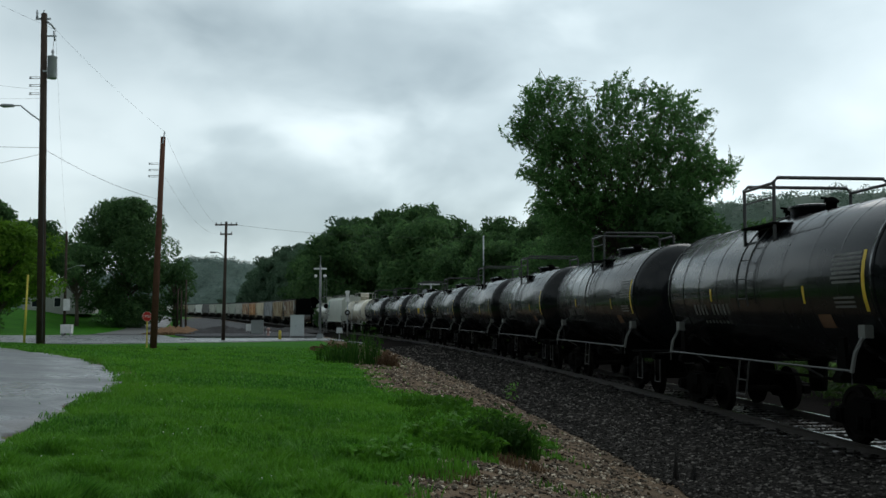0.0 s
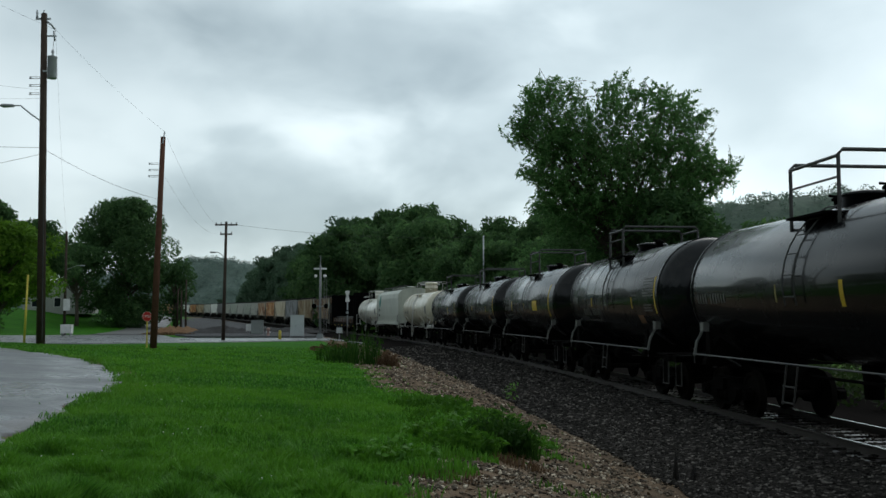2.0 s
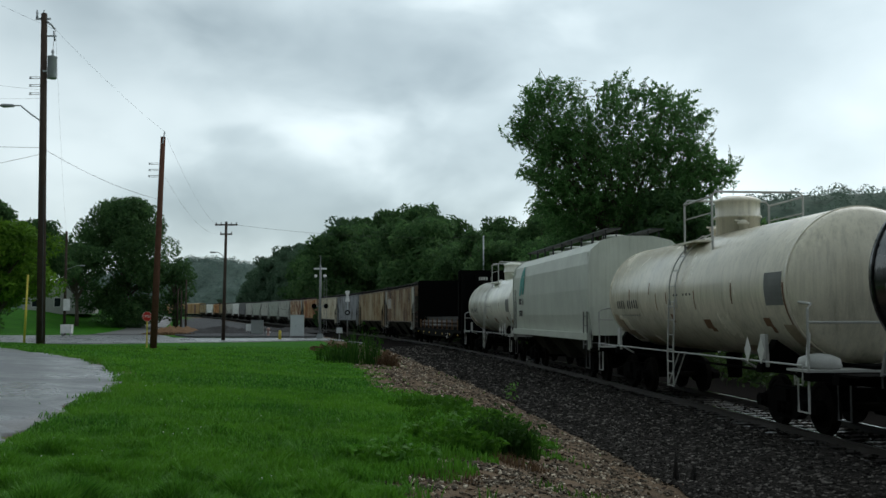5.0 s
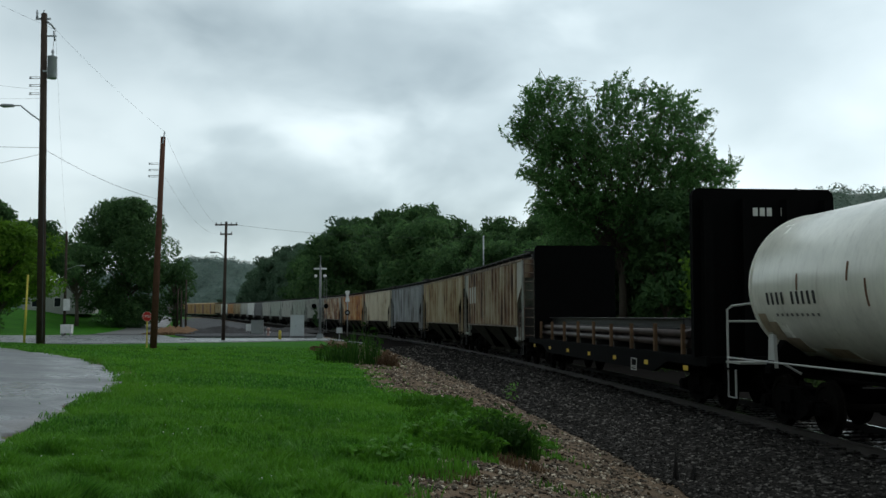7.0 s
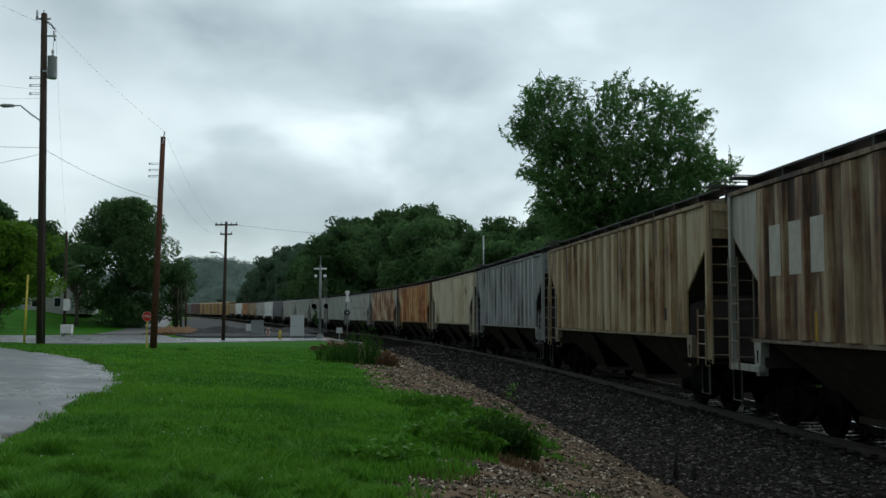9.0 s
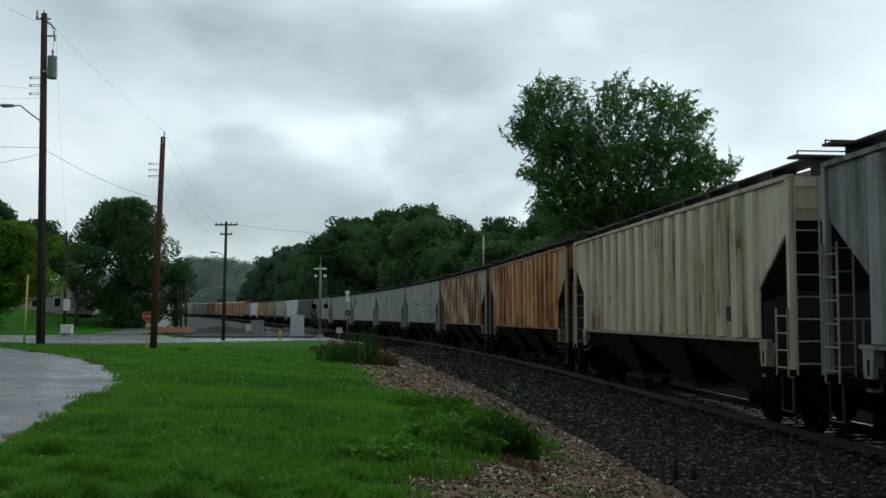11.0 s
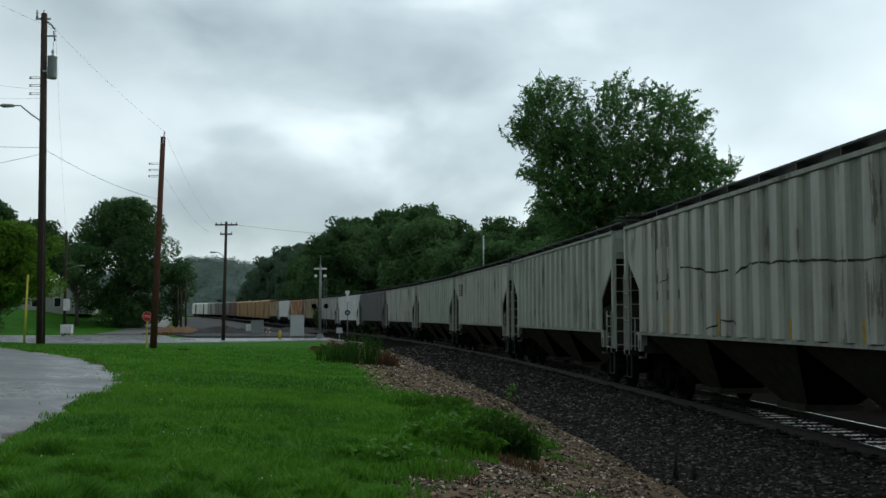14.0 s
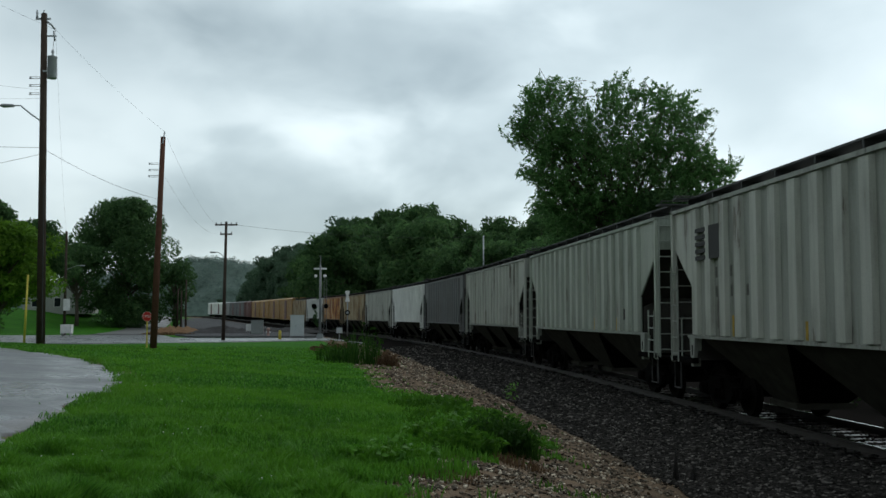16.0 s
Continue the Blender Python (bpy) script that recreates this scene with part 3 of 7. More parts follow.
        part("end_platform", wk, M["grab_white"] if white else M["running_gear"], car)
        g = Mesh()
        for y in (-1.48, 1.48):
            g.tube([(x * e, y, 1.14), (x * e, y, 2.18), (x * (e - 0.06), y * 0.94, 2.26), (x * (e - 0.75), y * 0.86, 2.30)], 0.024, 6)
            g.tube([(x * e, y, 1.0), (x * e, y, 0.45), (x * (e - 0.4), y, 0.45), (x * (e - 0.4), y, 1.0)], 0.022, 5)
        g.tube([(x * e, -1.48, 1.95), (x * e, 1.48, 1.95)], 0.022, 5)
        if not white:
            g = Mesh()
            for y in (-1.48, 1.48):
                part("end_step", Mesh().tube([(x * e, y, 1.0), (x * e, y, 0.45), (x * (e - 0.4), y, 0.45), (x * (e - 0.4), y, 1.0)], 0.018, 5), rm, car)
            q = x * (half - 1.92)
            g.tube([(q, 1.53, 1.2), (q, 1.47, 1.5), (q, 1.30, 1.80)], 0.036, 6).box(q - 0.10, q + 0.10, 1.22, 1.36, 1.72, 1.92)
        part("end_railing" if white else "end_brace", g, M["grab_white"] if white else M["grab_grey"], car)
        for y in (1, -1):
            br = Mesh().prism([(x * (e - 1.95) - 0.16, 1.12), (x * (e - 1.95) + 0.16, 1.12), (x * (e - 1.95) + 0.10, 1.72), (x * (e - 1.95) - 0.10, 1.72)], y * 1.36, y * 1.42)
            part("saddle_bracket", br, M["grab_white"] if white else M["running_gear"], car)
        add_truck(car, x * (half - 2.35))
        add_coupler(car, x * (e + 0.05), x)
    part("air_reservoir", Mesh().turned([(-0.35, 0.2), (0.35, 0.2)], (1.6, 0.5, 0.92), "x", 14), M["running_gear"], car)
    part("bottom_outlet", Mesh().turned([(0.62, 0.16), (1.2, 0.2)], (0, 0, 0), "z", 14), M["running_gear"], car)
    part("brake_pipe", Mesh().tube([(-L, 0.55, 0.95), (L, 0.55, 0.95)], 0.03, 6), M["running_gear"], car)
    return car


SILL, EAVE = 1.62, 4.47


def end_details(car, x, half, mat, grab, top=None):
    """Corner posts, ladders, steps, platform and brake wheel at one end."""
    e = half - 0.62
    top = top or EAVE
    for y in (-1, 1):
        part("corner_post", Mesh().box(min(x * e, x * (e - 0.12)), max(x * e, x * (e - 0.12)), min(y * 1.45, y * 1.54), max(y * 1.46, y * 1.54), 1.0, top), mat, car)
        part("side_ladder", ladder(x * (e - 0.52), x * (e - 0.06), y * 1.57, 1.02, 3.2 if x * y > 0 else 2.2, 6 if x * y > 0 else 4), grab, car)
        st = Mesh().tube([(x * (e - 0.04), y * 1.5, 1.05), (x * (e - 0.04), y * 1.5, 0.42), (x * (e - 0.48), y * 1.5, 0.42), (x * (e - 0.48), y * 1.5, 1.05)], 0.022, 5)
        part("sill_step", st, M["grab_dark"], car)
    part("end_ladder", ladder(1.02, 1.46, x * (e + 0.05), 1.05, top, 9, along="y"), grab, car)
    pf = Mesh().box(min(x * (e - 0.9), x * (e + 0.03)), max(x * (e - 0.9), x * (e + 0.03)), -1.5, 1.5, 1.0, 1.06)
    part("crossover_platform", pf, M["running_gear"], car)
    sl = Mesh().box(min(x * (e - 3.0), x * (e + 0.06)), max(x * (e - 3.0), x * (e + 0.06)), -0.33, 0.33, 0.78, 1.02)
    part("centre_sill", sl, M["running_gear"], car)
    add_truck(car, x * (half - 2.35))
    add_coupler(car, x * (e + 0.05), x)
    hb = Mesh()
    for y in (-0.9, 0.9):
        hb.tube([(x * (e + 0.02), y, 1.05), (x * (e + 0.02), y, 2.0)], 0.02, 5)
    hb.tube([(x * (e + 0.02), -1.3, 2.0), (x * (e + 0.02), 1.3, 2.0)], 0.02, 5)
    part("end_handrail", hb, grab, car)
    if x < 0:
        bw = Mesh().turned([(-0.02, 0.26), (0.02, 0.28), (0.02, 0.24), (-0.02, 0.22)], (x * (e + 0.12), -0.55, 2.75), "x", 18)
        bw.tube([(x * (e + 0.12), -0.79, 2.75), (x * (e + 0.12), -0.31, 2.75)], 0.018, 5)
        bw.tube([(x * (e + 0.12), -0.55, 2.51), (x * (e + 0.12), -0.55, 2.99)], 0.018, 5)
        part("brake_wheel", bw, M["grab_dark"], car)


RIBS = 17


def hopper_car(label, half, mat, walk_h=0.31):
    """A covered hopper with ribbed sides, cut-away ends and three bays."""
    car = empty("covered_hopper")
    tagged(car, label, "hopper car", "freight train cars")
    e = half - 0.62
    f = e - 1.42
    for y in (-1, 1):
        pts = [(-f, SILL), (f, SILL), (f, 2.55), (e - 0.06, 3.62), (e, 3.66), (e, EAVE), (-e, EAVE), (-e, 3.66), (-e + 0.06, 3.62), (-f, 2.55)]
        part("side_sheet", Mesh().prism(pts, y * 1.44, y * 1.475), mat, car)
        for x in (-1, 1):
            cs = Mesh().prism([(x * (f + 0.03), 2.62), (x * (e - 0.07), 3.66), (x * (e - 0.02), 3.70), (x * (e - 0.02), EAVE - 0.06), (x * (f + 0.03), EAVE - 0.06)], y * 1.470, y * 1.481)
            part("corner_sheet", cs, mat, car)
        for i in range(RIBS):
            x = -f + 0.20 + (2 * f - 0.4) * i / (RIBS - 1)
            rb = Mesh().prism([(x - 0.19, y * 1.475), (x - 0.15, y * 1.560), (x + 0.15, y * 1.560), (x + 0.19, y * 1.475)], SILL + 0.03, EAVE - 0.09, "z")
            part("rib", rb, mat, car)
        part("side_sill", Mesh().prism([(-f - 0.4, SILL - 0.05), (f + 0.4, SILL - 0.05), (f + 0.4, SILL + 0.01), (-f - 0.4, SILL + 0.01)], y * 1.43, y * 1.52), mat, car)
        part("top_chord", Mesh().prism([(-e, EAVE - 0.05), (e, EAVE - 0.05), (e, EAVE + 0.03), (-e, EAVE + 0.03)], y * 1.44, y * 1.54), mat, car)
    # roof with a low ridge
    rf = Mesh().prism([(-1.52, EAVE), (1.52, EAVE), (0.9, EAVE + 0.16), (-0.9, EAVE + 0.16)], -e, e, "x")
    part("roof", rf, mat, car)
    for i in range(9):
        x = -e + 1.4 + (2 * e - 2.8) * i / 8
        part("roof_hatch", Mesh().box(x - 0.72, x + 0.72, -0.30, 0.30, EAVE + 0.15, EAVE + 0.24), mat, car)
    for y in (-0.86, 0.86):
        wk = Mesh().box(-e - 0.10, e + 0.10, y - 0.26, y + 0.26, EAVE + walk_h, EAVE + walk_h + 0.04)
        n = int(2 * e / 1.6)
        for i in range(n + 1):
            x = -e + 2 * e * i / n
            wk.box(x - 0.025, x + 0.025, y - 0.25, y + 0.25, EAVE + 0.02, EAVE + walk_h)
        part("running_board", wk, M["roof_dark"], car)
    for x in (-1, 1):
        ep = Mesh().box(min(x * (e - 0.2), x * (e + 0.12)), max(x * (e - 0.2), x * (e + 0.12)), -1.45, 1.45, EAVE + walk_h + 0.005, EAVE + walk_h + 0.045)
        ep.tube([(x * (e + 0.10), -1.4, EAVE + walk_h + 0.11), (x * (e + 0.10), 1.4, EAVE + walk_h + 0.11)], 0.013, 5)
        for y in (-1.4, 1.4):
            ep.tube([(x * (e + 0.10), y, EAVE + walk_h), (x * (e + 0.10), y, EAVE + walk_h + 0.11)], 0.013, 5)
        part("end_running_board", ep, M["roof_dark"], car)
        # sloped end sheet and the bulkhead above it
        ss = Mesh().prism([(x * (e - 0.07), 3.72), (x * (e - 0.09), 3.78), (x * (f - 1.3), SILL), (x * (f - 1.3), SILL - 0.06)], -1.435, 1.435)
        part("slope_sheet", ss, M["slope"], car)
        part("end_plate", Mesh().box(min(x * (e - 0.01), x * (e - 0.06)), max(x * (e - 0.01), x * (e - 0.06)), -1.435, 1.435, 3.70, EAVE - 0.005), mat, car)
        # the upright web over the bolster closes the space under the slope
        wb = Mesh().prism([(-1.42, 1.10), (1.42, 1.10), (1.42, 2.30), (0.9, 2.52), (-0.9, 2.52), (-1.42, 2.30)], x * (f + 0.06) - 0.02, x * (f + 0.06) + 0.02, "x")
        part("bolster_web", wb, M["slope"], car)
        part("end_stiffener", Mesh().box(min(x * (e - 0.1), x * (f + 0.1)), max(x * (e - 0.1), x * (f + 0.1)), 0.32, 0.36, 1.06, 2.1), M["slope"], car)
        for y in (-1, 1):
            br = Mesh().prism([(x * f, SILL - 0.05), (x * (f + 0.34), SILL - 0.05), (x * (f + 0.25), 0.95), (x * (f + 0.09), 0.95)], y * 1.34, y * 1.50)
            br = part("jacking_bracket", br, mat, car)
            # a black patch on the face stands for the slot's dark inside
            part("slot", Mesh().prism([(x * (f + 0.135), 1.42), (x * (f + 0.205), 1.42), (x * (f + 0.195), 1.18), (x * (f + 0.145), 1.18)], y * 1.498, y * 1.504), M["flat_black"], br)
            part("end_sill", Mesh().box(min(x * f, x * e), max(x * f, x * e), min(y * 1.42, y * 1.56), max(y * 1.42, y * 1.56), 1.02, 1.14), M["running_gear"], car)
        end_details(car, x, half, mat, mat)
    # three discharge bays under the sill
    bay = (2 * f - 0.4) / 3
    for i in range(3):
        c = (i - 1) * bay
        w = bay * 0.5 - 0.05
        hp = Mesh()
        a, z0, z1 = 0.55, 0.40, SILL - 0.05
        vs = [(c - w, -1.42, z1), (c + w, -1.42, z1), (c + w, 1.42, z1), (c - w, 1.42, z1), (c - a, -0.5, z0), (c + a, -0.5, z0), (c + a, 0.5, z0), (c - a, 0.5, z0)]
        hp.add(vs, [(3, 2, 1, 0), (4, 5, 6, 7), (0, 1, 5, 4), (2, 3, 7, 6)])
        # bay ends are near black: the shade between bays is put into their colour
        for k in (-1, 1):
            es = Mesh().add([(c + k * (w + 0.003), -1.38, z1), (c + k * (w + 0.003), 1.38, z1), (c + k * (a + 0.003), 0.48, z0), (c + k * (a + 0.003), -0.48, z0),
                             (c + k * (w - 0.03), -1.38, z1), (c + k * (w - 0.03), 1.38, z1), (c + k * (a - 0.03), 0.48, z0), (c + k * (a - 0.03), -0.48, z0)],
                            [(0, 1, 2, 3), (7, 6, 5, 4), (0, 4, 5, 1), (1, 5, 6, 2), (2, 6, 7, 3), (3, 7, 4, 0)])
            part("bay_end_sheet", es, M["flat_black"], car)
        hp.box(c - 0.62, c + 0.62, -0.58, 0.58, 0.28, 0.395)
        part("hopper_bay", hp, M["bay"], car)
    part("under_sill", Mesh().box(-e + 2.4, e - 2.4, -0.25, 0.25, 0.82, 1.2), M["running_gear"], car)
    return car


def curved_hopper(label, half, mat):
    """A smooth-sided hopper with bowed sides and a rounded eave."""
    car = empty("covered_hopper")
    tagged(car, label, "hopper car", "freight train cars")
    e = half - 0.62
    sec = [(-1.42, 1.45), (-1.53, 2.1), (-1.57, 2.9), (-1.55, 3.7), (-1.46, 4.12), (-1.1, 4.42), (-0.5, 4.55), (0.5, 4.55), (1.1, 4.42), (1.46, 4.12), (1.55, 3.7), (1.57, 2.9), (1.53, 2.1), (1.42, 1.45)]
    part("body_shell", Mesh().prism(sec, -e - 0.12, e + 0.12, "x"), mat, car)
    for y in (-1, 1):
        part("side_sill", Mesh().prism([(-e, 1.30), (e, 1.30), (e, 1.52), (-e, 1.52)], y * 1.40, y * 1.60), mat, car)
    for x in (-1, 1):
        rim = Mesh().prism([(p * 1.015, 1.4 + (q - 1.4) * 1.012) for p, q in sec], x * (e + 0.12) - 0.05, x * (e + 0.12) + 0.05, "x")
        part("end_rim", rim, mat, car)
        end_details(car, x, half, mat, M["grab_grey"], 4.05)
    for i in range(3):
        c = (i - 1) * (e * 0.52)
        hp = Mesh().add([(c - 1.3, -1.3, 1.4), (c + 1.3, -1.3, 1.4), (c + 1.3, 1.3, 1.4), (c - 1.3, 1.3, 1.4), (c - 0.3, -0.6, 0.5), (c + 0.3, -0.6, 0.5), (c + 0.3, 0.6, 0.5), (c - 0.3, 0.6, 0.5)], [(3, 2, 1, 0), (4, 5, 6, 7), (0, 1, 5, 4), (1, 2, 6, 5), (2, 3, 7, 6), (3, 0, 4, 7)])
        part("hopper_bay", hp, M["bay"], car)
    wk = Mesh()
    for y in (-0.7, 0.7):
        wk.box(-e - 0.1, e + 0.1, y - 0.22, y + 0.22, 4.80, 4.84)
        for i in range(9):
            x = -e + 0.3 + (2 * e - 0.6) * i / 8
            wk.box(x - 0.02, x + 0.02, y + 0.16, y + 0.20, 4.45, 4.80).box(x - 0.02, x + 0.02, y - 0.20, y - 0.16, 4.45, 4.80)
    part("running_board", wk, M["roof_dark"], car)
    for i in range(4):
        x = (i - 1.5) * 2 * e / 4.6
        part("roof_hatch", Mesh().turned([(4.5, 0.42), (4.68, 0.42), (4.70, 0.46), (4.76, 0.44), (4.80, 0.2)], (x, 0, 0), "z", 16), mat, car)
    # a teal emblem like two leaning sails
    em = Mesh()
    x0 = e - 1.35
    for pts in ([(x0, 2.92), (x0 - 0.34, 2.92), (x0 - 0.66, 3.52), (x0 - 0.76, 4.02), (x0 - 0.60, 3.96), (x0 - 0.28, 3.5)],
                [(x0 - 0.66, 2.96), (x0 - 1.02, 2.96), (x0 - 1.06, 3.6), (x0 - 1.04, 4.10), (x0 - 0.86, 4.12), (x0 - 0.77, 4.03), (x0 - 0.70, 3.5)]):
        em.add([(x, 1.595 if z < 3.75 else 1.595 - 0.26 * (z - 3.75), z) for x, z in pts], [tuple(range(len(pts)))])
    part("teal_emblem", em, M["teal"], car)
    stencil(car, e - 1.3, 2.55, "aba b", 0.24, 1.58, M["letter_dark"])
    stencil(car, e - 1.3, 2.05, "abab", 0.24, 1.575, M["letter_dark"])
    return car


M["wet_steel"] = plain("wet_dark_steel", (0.02, 0.02, 0.021), 0.5, spec=0.3)


def bulkhead_flat(label, half):
    car = empty("bulkhead_flatcar")
    tagged(car, label, "flatcar", "freight train cars")
    e = half - 0.62
    part("deck", Mesh().box(-e, e, -1.45, 1.45, 1.05, 1.18), M["flat_black"], car)
    for y in (-1, 1):
        part("side_sill", Mesh().prism([(-e, 0.98), (-e + 2.6, 0.98), (-e + 3.6, 0.70), (e - 3.6, 0.70), (e - 2.6, 0.98), (e, 0.98), (e, 1.19), (-e, 1.19)], y * 1.44, y * 1.53), M["flat_black"], car)
    part("centre_sill", Mesh().box(-e - 0.05, e + 0.05, -0.35, 0.35, 0.62, 1.05), M["running_gear"], car)
    for x in (-1, 1):
        bh = Mesh()
        pts = [(-1.62, 1.18), (1.62, 1.18), (1.62, 4.68), (1.585, 4.79), (1.50, 4.85), (-1.50, 4.85), (-1.585, 4.79), (-1.62, 4.68)]
        bh.prism(pts, x * (e - (1.7 if x > 0 else 0.55)) - 0.09, x * (e - (1.7 if x > 0 else 0.55)) + 0.09, "x")
        part("bulkhead", bh, M["flat_black"], car)
        for y in (-1.36, -0.5, 0.5, 1.36):
            part("bulkhead_post", Mesh().box(min(x * (e - (1.61 if x > 0 else 0.46)), x * (e - (1.3 if x > 0 else 0.18))), max(x * (e - (1.61 if x > 0 else 0.46)), x * (e - (1.3 if x > 0 else 0.18))), y - 0.09, y + 0.09, 1.18, 4.6), M["flat_black"], car)
        add_truck(car, x * (half - 2.35))
        add_coupler(car, x * (e + 0.05), x)
    # load of long steel bars on bolsters, held by stakes
    ld = random.Random(4)
    for layer in range(2):
        z = 1.33 + layer * 0.22
        for i in range(10):
            y = -1.28 + i * 0.284
            q = Mesh().tube([(-e + 1.2 + ld.random() * 0.5, y, z + 0.09), (e - 1.8 - ld.random() * 0.5, y, z + 0.09)], 0.09, 12)
            part("steel_pipe", q, M["beam"], car)
    for i in range(9):
        x = -e + 1.6 + (2 * e - 3.8) * i / 8
        for layer in range(2):
            part("timber_spacer", Mesh().box(x - 0.06, x + 0.06, -1.4, 1.4, 1.18 + layer * 0.335, 1.33 + layer * 0.20 - 0.005), M["tie"], car)
        for y in (-1.47, 1.47):
            part("stake", Mesh().box(x - 0.05, x + 0.05, y - 0.04, y + 0.04, 1.15, 1.83 + 0.1 * ld.random()), M["stake"], car)
    for y, x0, x1 in ((0.95, -e + 3.0, e - 2.0), (0.35, -e + 5.0, e - 3.0), (-0.6, -e + 3.0, e - 2.5)):
        hb = Mesh().prism([(y - 0.16, 1.735), (y + 0.16, 1.735), (y + 0.16, 1.757), (y + 0.012, 1.765), (y + 0.012, 1.98), (y + 0.16, 1.988), (y + 0.16, 2.01), (y - 0.16, 2.01), (y - 0.16, 1.988), (y - 0.012, 1.98), (y - 0.012, 1.765), (y - 0.16, 1.757)], x0, x1, "x")
        part("steel_beam", hb, M["wet_steel"], car)
    for i in range(7):
        x = 8.75 - 2.9 * i
        part("reflector_strip", Mesh().box(x - 0.16, x + 0.16, 1.531, 1.536, 0.84, 0.95), M["mark_yellow"], car)
    dp = Mesh()
    for z0, z1 in ((0.74, 0.955), (0.64, 0.72)):
        dp.box(-4.95, -4.45, 1.531, 1.537, z1 - 0.02, z1).box(-4.95, -4.45, 1.531, 1.537, z0, z0 + 0.02)
        dp.box(-4.95, -4.92, 1.531, 1.537, z0 + 0.02, z1 - 0.02).box(-4.48, -4.45, 1.531, 1.537, z0 + 0.02, z1 - 0.02)
    part("data_panel", dp, M["letter_white"], car)
    for i in range(6):
        if i != 4:
            y = 0.35 - i * 0.16
            part("stencil_bar", Mesh().box(-e + 0.452, -e + 0.458, y - 0.055, y + 0.055, 4.25, 4.43), M["letter_white"], car)
    return car


def boxcar(label, half, mat):
    car = empty("boxcar")
    tagged(car, label, "boxcar", "freight train cars")
    e = half - 0.62
    part("body", Mesh().prism([(-1.5, 1.05), (1.5, 1.05), (1.5, 4.85), (0.8, 5.1), (-0.8, 5.1), (-1.5, 4.85)], -e, e, "x"), mat, car)
    for y in (-1, 1):
        for i in range(16):
            x = -e + 0.25 + (2 * e - 0.5) * i / 15
            if abs(x) > 1.7:
                part("rib", Mesh().box(x - 0.07, x + 0.07, min(y * 1.5, y * 1.55), max(y * 1.5, y * 1.55), 1.1, 4.82), mat, car)
        part("door", Mesh().box(-1.55, 1.55, min(y * 1.5, y * 1.58), max(y * 1.5, y * 1.58), 1.15, 4.6), mat if y < 0 else M["box_maroon"], car)
    for x in (-1, 1):
        part("end_ladder", ladder(0.9, 1.4, x * (e + 0.06), 1.0, 4.4, 8, along="y"), M["grab_dark"], car)
        add_truck(car, x * (half - 2.35))
        add_coupler(car, x * (e + 0.05), x)
    return car


def recolour(car, old, fresh):
    for ob in car.children_recursive:
        for slot in ob.material_slots:
            if slot.material == old:
                slot.link = "OBJECT"
                slot.material = fresh


M["beam"] = plain("mill_steel_pipe", (0.075, 0.058, 0.055), 0.45, 0.3)
M["stake"] = plain("brown_timber_stake", (0.13, 0.078, 0.045), 0.85, spec=0.1)


# ---- ground ----
def ground_material():
    n = Nodes("grass_and_soil")
    at_ = n.node("ShaderNodeAttribute")
    at_.attribute_name = "bare"
    big, mid, fine = n.noise(0.35, 5), n.noise(2.3, 6, 0.6), n.noise(28, 4, 0.7)
    grass = n.mix(n.ramp(big, [(0.35, 0.0), (0.7, 1.0)]), (0.030, 0.160, 0.006), (0.070, 0.250, 0.011))
    grass = n.mix(n.ramp(fine, [(0.3, 0.0), (0.75, 1.0)]), tuple(v * 0.6 for v in (0.025, 0.115, 0.007)), grass)
    soil = n.mix(mid, (0.055, 0.037, 0.024), (0.26, 0.178, 0.112))
    soil = n.mix(n.ramp(fine, [(0.42, 0.0), (0.72, 0.75)]), soil, (0.20, 0.16, 0.125))
    wet = n.noise(0.9, 5, 0.6)
    soil = n.mix(n.ramp(wet, [(0.45, 0.0), (0.62, 0.55)]), soil, (0.038, 0.026, 0.018))
    f = n.node("ShaderNodeMath")
    f.operation = "ADD"
    n.link(at_.outputs["Fac"], f.inputs[0])
    n.link(n.ramp(mid, [(0.2, 0.0), (0.8, 0.5)]), f.inputs[1])
    c = n.mix(n.ramp(f.outputs[0], [(0.55, 0.0), (0.78, 1.0)]), grass, soil)
    n.bump(fine, 0.6, 0.04)
    return n.done(c, 0.9, 0.0, 0.06)


M["ground"] = ground_material()


def spaced(lo, hi, fine_lo, fine_hi, step, grow=1.07):
    out = list(np.arange(fine_lo, fine_hi, step))
    s, v = step, fine_hi
    while v < hi:
        out.append(v)
        s *= grow
        v += s
    out.append(hi)
    s, v = step * grow, fine_lo - step
    while v > lo:
        out.insert(0, v)
        s *= grow
        v -= s
    out.insert(0, lo)
    return np.array(out)


GX, GY = spaced(-1500, 1500, -26, 11, 0.3), spaced(-300, 2500, 4, 56, 0.3)
gxx, gyy = np.meshgrid(GX, GY)
gd = off_line(gxx, gyy)
gh = ground_z(gxx, gyy)
lump = np.array([noise.noise((x * 0.5, y * 0.5, 0)) * 0.05 + noise.noise((x * 1.7, y * 1.7, 3)) * 0.02 for x, y in zip(gxx.ravel(), gyy.ravel())]).reshape(gh.shape)
gh = gh + lump * ((gd > 4.6) | (gd < -3.0))
# how far from the line the lawn begins
LAWN_Y = [8, 11, 13, 13.7, 14.5, 16.5, 18.5, 20.3, 21.2, 22.5, 23.5, 29, 38, 50, 80, 110]
LAWN_D = [8.8, 8.5, 8.0, 7.4, 6.5, 6.1, 6.3, 6.5, 7.0, 8.1, 8.5, 8.4, 9.0, 9.5, 8.5, 8.0]
edge_d = np.interp(gyy, LAWN_Y, LAWN_D)


def bare_at(d, y, ed):
    return 1 - smooth(-0.6, 0.6, d - ed)


bare = bare_at(gd, gyy, edge_d)
